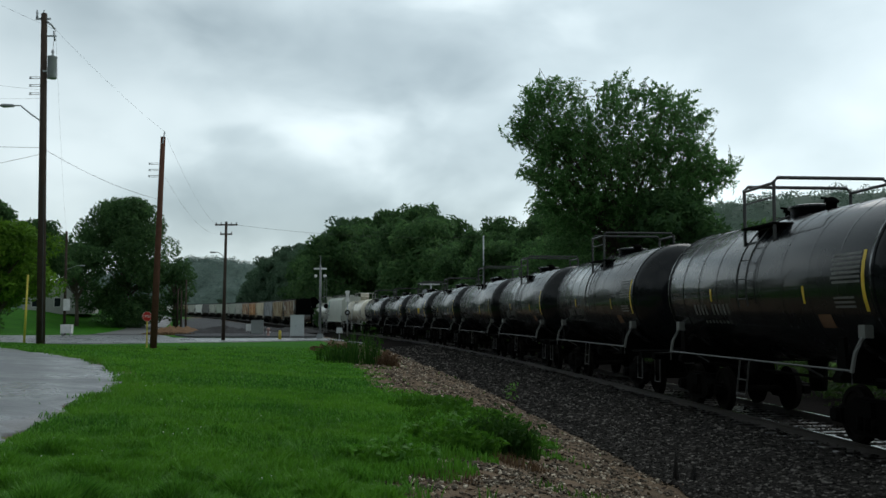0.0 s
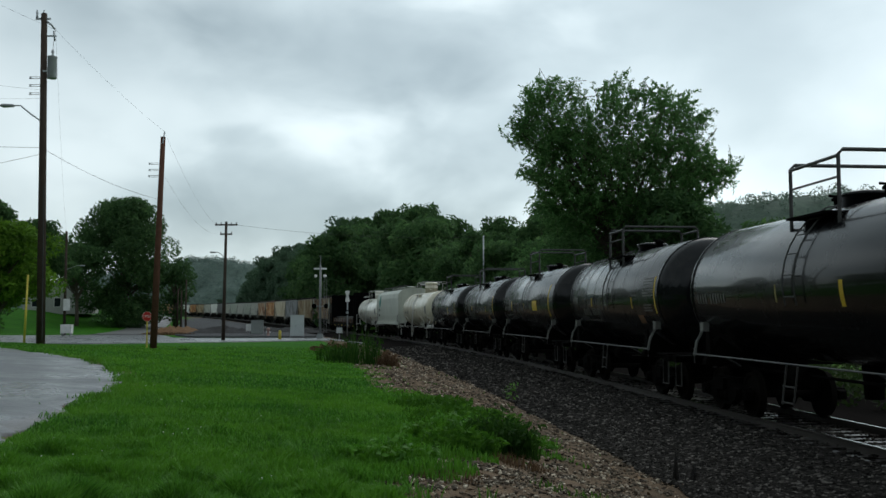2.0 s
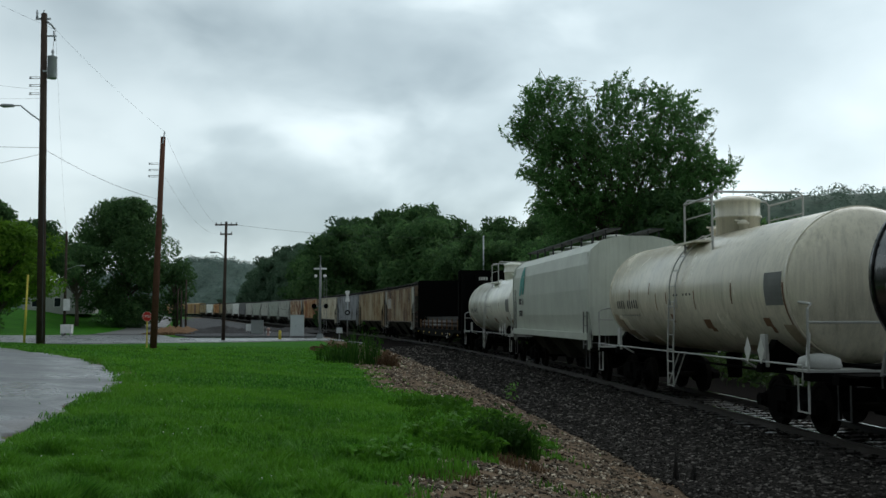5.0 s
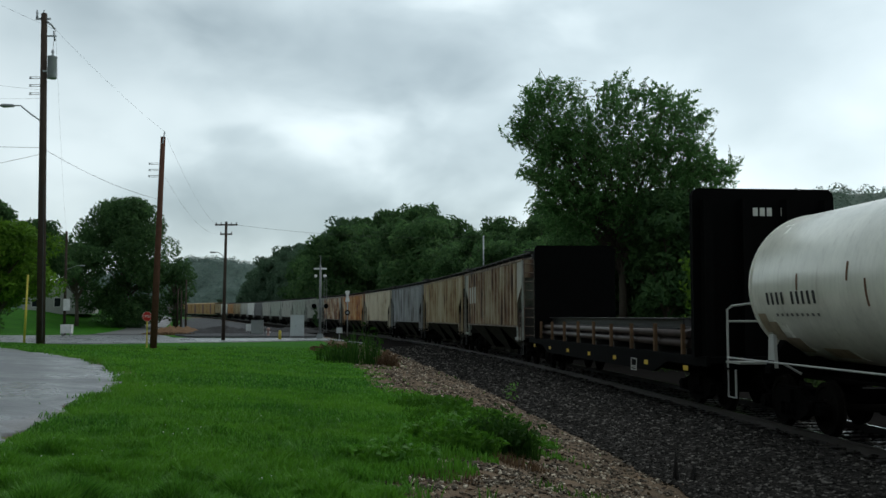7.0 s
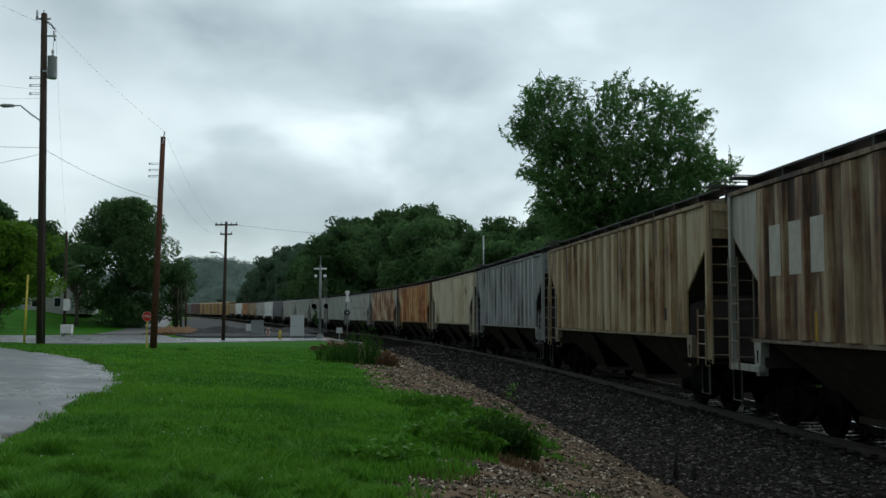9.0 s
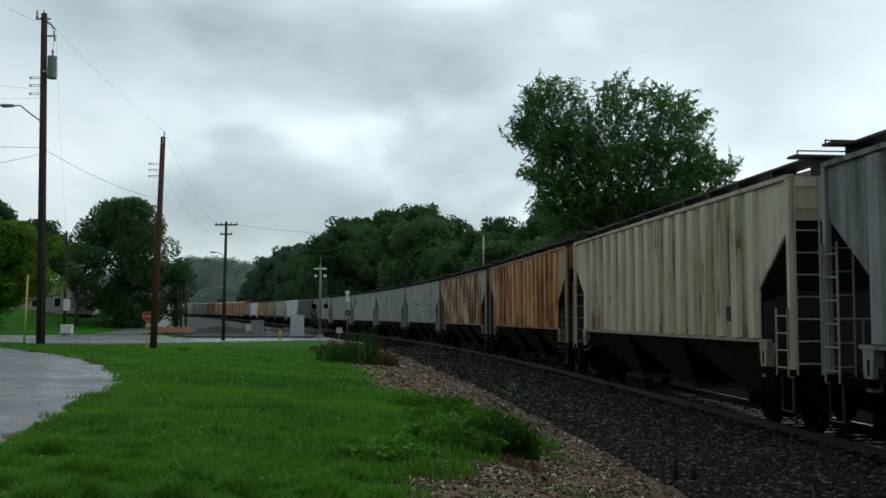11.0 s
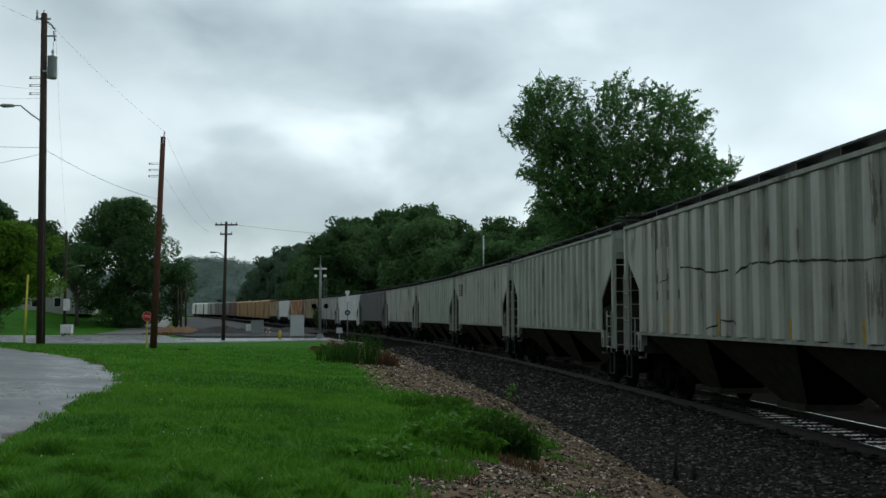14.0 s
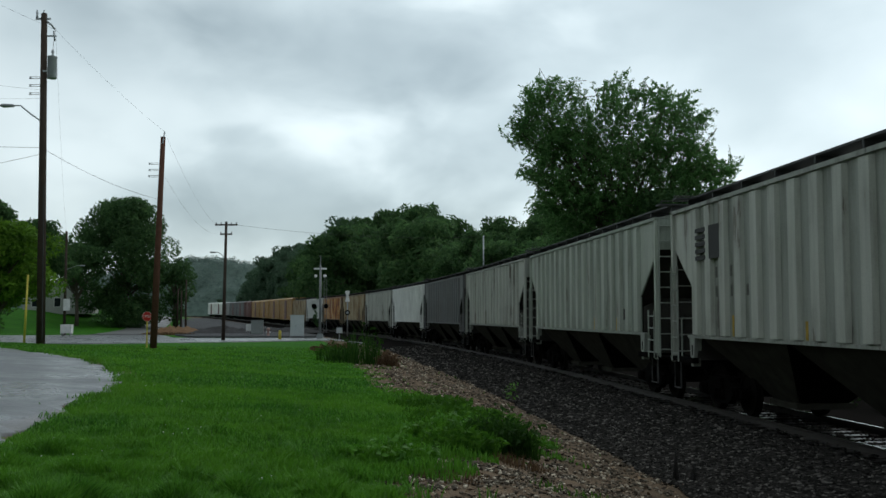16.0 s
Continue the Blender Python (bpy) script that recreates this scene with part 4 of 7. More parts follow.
# worn muddy fringe along the drive
_dx = np.interp(gyy, [9.0, 10.2, 11.6, 13.4, 16.4, 18.0, 19.6, 22.4, 24.9, 27.8, 32.4], [-4.5, -4.57, -4.95, -5.2, -5.95, -5.9, -6.45, -7.2, -8.4, -10.1, -14.5])
bare = np.maximum(bare, np.where((gyy > 5) & (gyy < 32), 0.85 * np.exp(-((gxx - _dx - 0.1) / 0.40) ** 2), 0))
bare = np.where(gd < 0, np.where(gd > -9, 1.0, 0.35), bare)
nx, ny = len(GX), len(GY)
ii, jj = np.meshgrid(np.arange(nx - 1), np.arange(ny - 1))
q0 = (jj * nx + ii).ravel()
ground = new("ground", stuff_mesh("ground", np.stack([gxx.ravel(), gyy.ravel(), gh.ravel()], 1), np.stack([q0, q0 + 1, q0 + nx + 1, q0 + nx], 1), M["ground"]))
ground.data.polygons.foreach_set("use_smooth", [True] * len(ground.data.polygons))
ca = ground.data.attributes.new("bare", "FLOAT", "POINT")
ca.data.foreach_set("value", bare.ravel().astype(np.float32))
tagged(ground, "wet green lawn with a bare gravelly strip beside the tracks", "ground", kind="structure")


def worn_edge(outline):
    """Breaks the edge that meets the lawn into small uneven bites."""
    out = []
    for (x0, y0), (x1, y1) in zip(outline, outline[1:] + outline[:1]):
        n = int(math.hypot(x1 - x0, y1 - y0) / 0.16) if max(x0, x1) > -15.5 and min(y0, y1) > 5 and max(y0, y1) < 33 else 1
        for i in range(max(1, n)):
            u = i / max(1, n)
            x, y = x0 + (x1 - x0) * u, y0 + (y1 - y0) * u
            if n > 1:
                x += noise.noise((x * 1.1, y * 1.1, 5)) * 0.35 + noise.noise((x * 4, y * 4, 7)) * 0.14
            out.append((x, y))
    return out


def sheet(name, outline, mat, lift, label, cat, step=1.0, ragged=None):
    """A paved sheet laid on the ground inside an outline of (x, y)."""
    bm = bmesh.new()
    outline = ragged(outline) if ragged else outline
    f = bm.faces.new([bm.verts.new((x, y, 0)) for x, y in outline])
    xs, ys = [p[0] for p in outline], [p[1] for p in outline]
    for axis, lo, hi in ((0, min(xs), max(xs)), (1, min(ys), max(ys))):
        for c in np.arange(lo + step, hi, step):
            co, no = ((c, 0, 0), (1, 0, 0)) if axis == 0 else ((0, c, 0), (0, 1, 0))
            bmesh.ops.bisect_plane(bm, geom=bm.verts[:] + bm.edges[:] + bm.faces[:], plane_co=co, plane_no=no)
    for v in bm.verts:
        v.co.z = gz(v.co.x, v.co.y) + lift + noise.noise((v.co.x * 0.5, v.co.y * 0.5, 0)) * 0.05 * (abs(float(off_line(v.co.x, v.co.y))) > 3.0)
    bmesh.ops.recalc_face_normals(bm, faces=bm.faces)
    for f in bm.faces:
        if f.normal.z < 0:
            f.normal_flip()
        f.smooth = True
    # the edge goes down into the soil
    skirt = bmesh.ops.extrude_edge_only(bm, edges=[e_ for e_ in bm.edges if e_.is_boundary])
    for v in skirt["geom"]:
        if isinstance(v, bmesh.types.BMVert):
            v.co.z -= 0.2
    me = bpy.data.meshes.new(name)
    bm.to_mesh(me)
    bm.free()
    me.materials.append(mat)
    return tagged(new(name, me), label, cat, kind="structure")


def wet_asphalt(name, color, shine=0.22, spec=0.45):
    n = Nodes(name)
    big, fine = n.noise(0.6, 5, 0.6), n.noise(60, 3, 0.7)
    crack = n.noise(3, 8, 0.7)
    c = n.mix(n.ramp(big, [(0.3, 0.0), (0.7, 1.0)]), tuple(v * 0.75 for v in color), tuple(v * 1.25 for v in color))
    c = n.mix(n.ramp(fine, [(0.4, 0.0), (0.7, 0.7)]), c, tuple(v * 1.7 for v in color))
    c = n.mix(n.ramp(crack, [(0.46, 0.0), (0.5, 0.6), (0.54, 0.0)]), c, tuple(v * 0.35 for v in color))
    n.bump(fine, 0.35, 0.01)
    return n.done(c, n.ramp(big, [(0.35, shine), (0.6, shine + 0.3)]), 0.0, spec)


M["asphalt"] = wet_asphalt("wet_asphalt", (0.095, 0.10, 0.107))
M["yard"] = wet_asphalt("wet_gravel_yard", (0.06, 0.061, 0.064), 0.7, 0.10)
M["road"] = wet_asphalt("wet_road_asphalt", (0.115, 0.12, 0.125), 0.20)
M["lane"] = wet_asphalt("damp_lane_asphalt", (0.10, 0.10, 0.10), 0.45)

sheet("driveway", [(-4.4, 6.0), (-4.5, 9.0), (-4.57, 10.2), (-4.95, 11.6), (-5.2, 13.4), (-5.95, 16.4), (-5.9, 18.0), (-6.45, 19.6), (-7.2, 22.4), (-8.4, 24.9), (-10.1, 27.8), (-14.5, 32.4), (-24, 36), (-60, 40), (-60, 2), (-10, 1)], M["asphalt"], 0.035, "wet grey asphalt driveway with a ragged grassy edge", "driveway", 1.0, worn_edge)
sheet("crossing_road", [(-95, 64), (-40, 67), (-25, 69.5), (-19, 76), (-14, 81.5), (-8.5, 84), (-5.6, 84.6), (-6.3, 93.0), (-9.5, 93), (-20, 92), (-25.5, 94), (-29, 104), (-33, 113), (-37, 113), (-42, 106), (-60, 104), (-95, 106)], M["road"], 0.06, "wet asphalt road leading over the level crossing", "road", 3.0)
sheet("side_road", [(-38.5, 108), (-31.2, 108), (-37, 131), (-44.4, 160), (-54.7, 200), (-80.4, 300), (-110, 420), (-114, 420), (-84, 300), (-59, 200), (-49.2, 160), (-42.2, 131)], M["lane"], 0.10, "wet side road curving away from the crossing", "road", 5.0)
sheet("gravel_yard", [(-24.5, 96), (-12, 96), (-14, 118), (-26, 160), (-40, 205), (-72, 310), (-86, 310), (-54, 205), (-36, 131), (-28.5, 106)], M["yard"], 0.13, "dark wet gravel yard beside the railway", "yard", 4.0)

# ---- track: ballast bed, ties, rails ----
M["ballast"] = plain("grey_ballast", (0.0150, 0.0135, 0.0126), 0.95, vary=0.5, scale=9, bump=0.8, spec=0.0)
cross = [(-11.0, 0.0), (-7.0, -0.06), (-4.6, -0.15), (-3.2, -0.17), (-1.75, -0.02), (-0.9, -0.01), (0.9, -0.01), (1.75, -0.02), (3.2, -0.15), (4.3, -0.225), (4.75, -0.29)]


def toe(s):
    """How far the foot of the ballast strays, along the line."""
    return float(np.interp(s, [-14, -9, 2, 7, 12, 17, 22, 29, 45], [-0.4, -0.35, -0.25, -0.25, -0.1, 0.4, 0.95, 1.6, 1.7])) + noise.noise((s * 0.33, 1, 0)) * 0.12 + noise.noise((s * 1.4, 2, 0)) * 0.14


bs = np.concatenate([np.arange(-120, -26, 0.6), np.arange(-26, 20, 0.25), np.arange(20, 60, 0.6), np.arange(60, 470, 4.0)])
bv = []
for s in bs:
    for lat, z in cross:
        x, y, _ = on_line(s, lat + (toe(s) if lat > 3 else 0.0))
        bv.append((x, y, z + RAIL_TOP - 0.15 + float(grade(y)) + noise.noise((s * 1.3, lat, 0)) * 0.03))
nb = len(cross)
bf = [(i * nb + j, i * nb + j + 1, (i + 1) * nb + j + 1, (i + 1) * nb + j) for i in range(len(bs) - 1) for j in range(nb - 1)]
ballast_bed = new("ballast_bed", stuff_mesh("ballast_bed", bv, bf, M["ballast"]))
tagged(ballast_bed, "bed of dark grey crushed stone ballast under the track", "ballast", kind="structure")

track = empty("railway_track")
tagged(track, "single railway track of steel rails on creosoted wooden ties", "railway track")
RAIL_SEC = [(-0.07, -0.172), (0.07, -0.172), (0.07, -0.158), (0.012, -0.135), (0.010, -0.045), (0.036, -0.030), (0.036, -0.003), (-0.036, -0.003), (-0.036, -0.030), (-0.010, -0.045), (-0.012, -0.135), (-0.07, -0.158)]
rs = np.concatenate([np.arange(-130, 100, 1.0), np.arange(100, 470, 4.0)])
for lat0 in (-0.753, 0.753):
    m, h = Mesh(), Mesh()
    k = len(RAIL_SEC)
    for s in rs:
        for a, z in RAIL_SEC:
            x, y, _ = on_line(s, lat0 + a)
            m.v.append((x, y, RAIL_TOP + float(grade(y)) + z))
        for a in (-0.030, 0.030):
            x, y, _ = on_line(s, lat0 + a)
            h.v.append((x, y, RAIL_TOP + float(grade(y)) + 0.001))
    m.f = [(i * k + j, i * k + (j + 1) % k, (i + 1) * k + (j + 1) % k, (i + 1) * k + j) for i in range(len(rs) - 1) for j in range(k)]
    h.f = [(i * 2, i * 2 + 1, i * 2 + 3, i * 2 + 2) for i in range(len(rs) - 1)]
    m.smooth, h.smooth = [False] * len(m.f), [False] * len(h.f)
    rail = part("rail", m, M["rail"], track)
    part("rail_head", h, M["rail_head"], rail, "polished running surface")
tie_me = Mesh().box(-1.3, 1.3, -0.115, 0.115, -0.17, 0.0)
tie_me.add([(-1.3, -0.1, 0.004), (1.3, -0.1, 0.004), (1.3, 0.1, 0.004), (-1.3, 0.1, 0.004)], [(0, 1, 2, 3)])
tie_me = tie_me.data("tie", M["tie"])
rt = random.Random(8)
for i in range(180):
    s = -22 + i * 0.52
    x, y, a = on_line(s, rt.uniform(-0.05, 0.05))
    t = new("tie", tie_me)
    t.parent = track
    t.matrix_world = Matrix.Translation((x, y, RAIL_TOP - 0.150 + rt.uniform(0, 0.010))) @ Matrix.Rotation(a + rt.uniform(-0.02, 0.02), 4, "Z")


# ---- trees ----
def leaf_cloud(rng, centres, n_per, size, spread):
    """Leaf sprays: small bent quads scattered in clumps."""
    V, F = [], []
    for c, r in centres:
        k = max(6, int(n_per * r * r))
        d = rng.normal(size=(k, 3))
        d /= np.linalg.norm(d, axis=1)[:, None] + 1e-9
        rad = r * (0.55 + 0.5 * rng.random((k, 1)) ** 0.6)
        p = np.array(c) + d * rad * np.array([1, 1, 0.8]) * spread
        nrm = d * 0.6 + rng.normal(size=(k, 3)) * 0.7 + np.array([0, 0, 0.3])
        nrm /= np.linalg.norm(nrm, axis=1)[:, None]
        t = np.cross(nrm, rng.normal(size=(k, 3)))
        t /= np.linalg.norm(t, axis=1)[:, None] + 1e-9
        b = np.cross(nrm, t)
        sz = size * (0.55 + 0.8 * rng.random((k, 1)))
        quad = np.stack([p - t * sz, p - b * sz * 0.42 + nrm * sz * 0.1, p + t * sz, p + b * sz * 0.42 + nrm * sz * 0.1], 1)
        V.append(quad.reshape(-1, 3))
    V = np.concatenate(V)
    F = np.arange(len(V)).reshape(-1, 4)
    return V, F


def tree(name, label, x, y, height, width, seed, leaf, size=0.3, density=60, base=0.18, clumps=60, shape=1.0, trunk_r=0.3, droop=0.0, spray=0.16, z=None):
    rng = np.random.default_rng(seed)
    root = empty(name, Matrix.Translation((x, y, (gz(x, y) if z is None else z) - 0.05)))
    tagged(root, label, "tree")
    tr = Mesh()
    th = height * 0.62
    lean = rng.normal(size=2) * 0.02 * height
    spine = [(lean[0] * (k / 5) ** 2, lean[1] * (k / 5) ** 2, th * k / 5) for k in range(6)]
    tr.tube(spine, trunk_r, 9, trunk_r * 0.3)
    centres = []
    for i in range(clumps):
        u = rng.random()
        hz = base + (1 - base) * (u ** 0.85)
        q = rng.random() * 2 * math.pi
        w = math.sin(math.pi * min(1, max(0.06, (hz - base) / (1 - base) * 0.78 + 0.16))) ** 0.7
        rr = width / 2 * w * math.sqrt(rng.random()) * (0.82 + 0.22 * math.sin(3 * q + seed))
        r = width * spray * (0.6 + 0.7 * rng.random())
        c = (rr * math.cos(q), rr * math.sin(q), min(height - r * 0.7, hz * height) - droop * rr)
        centres.append((c, r))
    for i in rng.choice(len(centres), min(26, len(centres)), replace=False):
        c, r = centres[i]
        zb = max(th * 0.2, min(th * 0.95, c[2] * 0.55))
        fz = zb / th
        p0 = Vector((lean[0] * fz ** 2, lean[1] * fz ** 2, zb))
        mid = p0.lerp(Vector(c), 0.5) + Vector((0, 0, 0.06 * height * rng.random()))
        tr.tube([p0, mid, c], trunk_r * 0.38, 5, trunk_r * 0.06)
    part("trunk", tr, M["bark"], root)
    V, F = leaf_cloud(rng, centres, density, size, 1.0)
    part("crown", stuff_mesh("crown", V, F, leaf), leaf, root)
    return root


def inside(px, pz, hull):
    """Whether a point lies within a closed outline."""
    hit = False
    for (ax, az), (bx, bz) in zip(hull, hull[1:] + hull[:1]):
        if (az > pz) != (bz > pz) and px < ax + (pz - az) / (bz - az) * (bx - ax):
            hit = not hit
    return hit


def feathery_tree(name, label, x, y, hull, low, fork, seed, leaf, size, sprays=1400, trunk_r=0.32):
    """A tall open tree: limbs fan from a fork, and feathery sprays of narrow leaves fill an uneven crown with gaps."""
    rng = np.random.default_rng(seed)
    root = empty(name, Matrix.Translation((x, y, gz(x, y) - 0.05)))
    tagged(root, label, "tree")
    tr = Mesh()
    tr.tube([(0, 0, 0), (0.1, 0, fork * 0.5), (0, 0.1, fork)], trunk_r, 9, trunk_r * 0.6)
    core = np.array([0.0, 0.0, 9.5])
    seeds = [(np.array((hx, rng.normal() * 0.7, hz)), 1.0) for hx, hz in hull if hz > 9.3]
    for (ax, az), (bx, bz) in zip(hull, hull[1:]):
        for u in rng.uniform(0.15, 0.85, max(1, int(math.hypot(bx - ax, bz - az) / 0.8))):
            if az > 9.3:
                seeds.append((np.array((ax + (bx - ax) * u, rng.normal() * 1.1, az + (bz - az) * u)) * 0.96 + core * 0.04, 1.0))
    while len(seeds) < sprays:
        px, pz = rng.uniform(-7.5, 7.5), rng.uniform(7.6, 17.6)
        if not inside(px, pz, hull):
            continue
        py = rng.uniform(-1, 1) * 3.8 * math.sqrt(max(0.05, 1 - (px / 8.0) ** 2))
        if noise.noise((px * 0.42, py * 0.42, pz * 0.42 + seed)) < -0.27 - 0.07 * (14 - pz):
            continue
        seeds.append((np.array((px, py, pz)), 0.0))
    P, D = [], []
    for j, (c, rim) in enumerate(seeds):
        out = c - core
        out /= np.linalg.norm(out) + 1e-6
        ax = out * (0.9 if rim else 0.55) + rng.normal(size=3) * (0.28 if rim else 0.55) + np.array([0, 0, 0.18])
        ax /= np.linalg.norm(ax)
        ln = rng.uniform(1.1, 1.9)
        a0 = c - ax * ln * 0.75
        if j % 7 == 0 or (rim and j % 2 == 0):
            p0 = np.array([0, 0, fork * rng.uniform(0.72, 1.0)])
            mid = np.array([a0[0] * 0.36, a0[1] * 0.36, p0[2] + (a0[2] - p0[2]) * 0.55]) + rng.normal(size=3) * 0.25
            tr.tube([tuple((1 - u) ** 2 * p0 + 2 * u * (1 - u) * mid + u * u * a0) for u in np.linspace(0, 1, 6)], trunk_r * (0.24 if rim else 0.15), 5, 0.014, False)
        tr.tube([tuple(a0), tuple(c + ax * ln * 0.25)], 0.016, 3, 0.005, False)
        for u in np.linspace(0.1, 1.0, 7):
            q = a0 + ax * ln * u
            d = ax * 1.0 + rng.normal(size=3) * 0.42 - np.array([0, 0, 0.04])
            d /= np.linalg.norm(d)
            tl = rng.uniform(0.5, 0.95) * (1.1 - 0.5 * u)
            k = 12
            v = np.linspace(0.1, 1.05, k)[:, None]
            P.append(q + d * tl * v + rng.normal(size=(k, 3)) * 0.045 - np.array([0, 0, 0.10]) * v * v)
            D.append(np.repeat(d[None], k, 0))
    P, D = np.concatenate(P), np.concatenate(D)
    k = len(P)
    t = D * 0.7 + rng.normal(size=(k, 3)) * 0.5 - np.array([0, 0, 0.15])
    t /= np.linalg.norm(t, axis=1)[:, None]
    nr = np.cross(t, rng.normal(size=(k, 3)))
    nr /= np.linalg.norm(nr, axis=1)[:, None]
    b = np.cross(nr, t)
    sz = size * (0.6 + 0.8 * rng.random((k, 1)))
    V = np.stack([P - t * sz, P - b * sz * 0.36 + nr * sz * 0.1, P + t * sz, P + b * sz * 0.36 + nr * sz * 0.1], 1).reshape(-1, 3)
    cs = []
    for lx, ly, lz, r in low:
        for i in range(int(20 * r)):
            d = rng.normal(size=3)
            d /= np.linalg.norm(d)
            cs.append((tuple(np.array((lx, ly, lz)) + d * r * (0.3 + 0.85 * rng.random())), 0.62 * (0.45 + 0.75 * rng.random())))
    V2, _ = leaf_cloud(rng, cs, 150, size, 1.0)
    V = np.concatenate([V, V2])
    part("trunk", tr, M["bark"], root)
    part("crown", stuff_mesh("crown", V, np.arange(len(V)).reshape(-1, 4), leaf), leaf, root)
    return root


CROWN = [(-4.6, 8.0), (-5.4, 9.6), (-4.7, 10.4), (-6.0, 11.3), (-5.4, 12.5), (-5.8, 13.3), (-7.35, 13.75), (-6.3, 14.9), (-5.8, 16.2), (-4.8, 17.1), (-3.6, 16.6), (-2.5, 15.9), (-2.0, 15.0), (-1.4, 16.4), (-0.6, 16.8), (0.7, 16.6), (1.7, 16.2),
         (3.1, 16.3), (4.1, 16.0), (4.2, 14.9), (5.2, 14.7), (4.6, 13.5), (5.4, 12.7), (5.6, 12.0), (7.0, 11.7), (6.7, 10.6), (5.8, 10.2), (4.9, 9.6), (5.0, 8.0)]
LOW = [(-2.6, -1, 8.2, 1.6), (0.2, -1, 8.2, 1.8), (2.8, -1, 8.3, 1.7), (4.4, -1, 7.8, 1.6), (-3.4, -1, 6.8, 2.0), (1.5, 0.5, 6.4, 2.2), (-1.2, 0.5, 6.0, 2.2), (-4.6, 0, 6.0, 1.9), (4.2, 0.3, 5.8, 2.0)]
feathery_tree("broadleaf_tree", "tall broadleaf tree with an open feathery crown beside the line", 11.2, 62, CROWN, LOW, 6.5, 5, M["leaf_tree"], 0.098)
wood_a = tree("woodland_tree", "dense dark green woodland tree", -16, 150, 16, 12, 11, M["leaf_dark"], 0.40, 42, 0.02, 60, spray=0.14)
wood_b = tree("woodland_tree", "broad mid green woodland tree", -2, 130, 15, 13, 12, M["leaf_big"], 0.40, 42, 0.02, 60, spray=0.14)
wood_c = tree("woodland_tree", "tall narrow woodland tree", 14, 128, 17, 9, 13, M["leaf_dark"], 0.38, 48, 0.02, 60, spray=0.15)
rw = random.Random(21)
PLACES = []
for i in range(44):
    s = 62 + 200 * i / 43
    for lo, hi in ((9, 13), (17, 27)):
        x, y, a = on_line(s + rw.uniform(-2, 2), -rw.uniform(lo, hi))
        PLACES.append((x, y, rw.uniform(0.9, 1.12) * (0.64 if s < 104 else 0.91 if s < 125 else 1.15)))
for i in range(16):
    # lower growth behind the tall tree and to the right of it
    x, y, a = on_line(30 + 2.4 * i + rw.uniform(-1, 1), -rw.uniform(8.5, 17))
    PLACES.append((x, y, rw.uniform(0.50, 0.62)))
for i in range(22):
    PLACES.append((rw.uniform(17, 52), rw.uniform(62, 96), rw.uniform(0.38, 0.50)))
for i in range(26):
    # growth in the valley beyond the crossing
    x, y, a = on_line(275 + 6 * i, -rw.uniform(14, 40))
    PLACES.append((x, y, rw.uniform(0.75, 1.0)))
for i in range(46):
    # unseen trees added round the camera's back to darken the tanks' reflections
    q = radians(122 + 4.5 * i + rw.uniform(-2, 2))
    r = rw.uniform(62, 76)
    x, y = r * math.cos(q), r * math.sin(q)
    if float(off_line(x, y)) > 12:
        PLACES.append((x, y, rw.uniform(1.0, 1.25)))
for i in range(24):
    # more trees added out of view, west of the lawn, for darker tank sides
    y = -10 + 6.5 * i + rw.uniform(-2, 2)
    PLACES.append((-(0.5 * max(0, y) + 30 + rw.uniform(0, 26)), y, rw.uniform(0.7, 1.0)))
CANOPY_AT = [-0.24, -0.205, -0.194, -0.174, -0.157, -0.128, -0.105, -0.082, -0.048, -0.014, 0.003, 0.04, 0.055, 0.09, 0.11]
CANOPY = [0.012, 0.040, 0.063, 0.070, 0.080, 0.088, 0.095, 0.104, 0.103, 0.112, 0.098, 0.094, 0.100, 0.106, 0.10]
for i, (x, y, k) in enumerate(PLACES):
    if y > 60 and -0.215 < x / y < 0.11:
        # the canopy climbs from the open valley to the grown wood
        k = (2.1 + y * float(np.interp(x / y - (6.5 / y if x < 0.1 * -y else 0.0), CANOPY_AT, CANOPY))) / 16.6 * (rw.uniform(0.72, 0.93) if i % 2 == 0 else rw.uniform(0.9, 1.0))
    elif y > 60 and -0.47 < x / y <= -0.215:
        k = min(k, (2.0 + 0.012 * y) / 16.0)
    src = (wood_a, wood_b, wood_c)[i % 3]
    src_k = copy_thing(src, Matrix.Translation((x, y, gz(x, y) - 0.1)) @ Matrix.Rotation(rw.uniform(0, 6.28), 4, "Z"))
    src_k.scale = (k, k, k)
    # far trees take the leaf colour with haze in it
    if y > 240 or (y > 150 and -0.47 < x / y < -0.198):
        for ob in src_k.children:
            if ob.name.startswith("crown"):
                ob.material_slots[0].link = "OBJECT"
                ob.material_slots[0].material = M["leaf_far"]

# trees round the houses and by the line
tree("shade_tree", "large dark rounded shade tree in the yard", -45.6, 142, 18.2, 18.0, 31, M["leaf_dark"], 0.27, 90, 0.04, 130, spray=0.11)
tree("yard_tree", "bright green leafy tree at the lawn's edge", -23.55, 52, 6.5, 5.9, 32, M["leaf_bright"], 0.12, 380, 0.36, 115, spray=0.14)
tree("yard_tree", "dark leafy tree behind the houses", -45.5, 112, 13.0, 9.0, 33, M["leaf_dark"], 0.24, 100, 0.42, 80, spray=0.13)
tree("yard_tree", "dark leafy tree behind the houses", -54.5, 118, 15.6, 9.8, 34, M["leaf_dark"], 0.28, 75, 0.06, 60, spray=0.14)
tree("yard_tree", "dark leafy tree behind the houses", -49.5, 134, 11.2, 8.6, 36, M["leaf_dark"], 0.26, 95, 0.52, 55, spray=0.13)
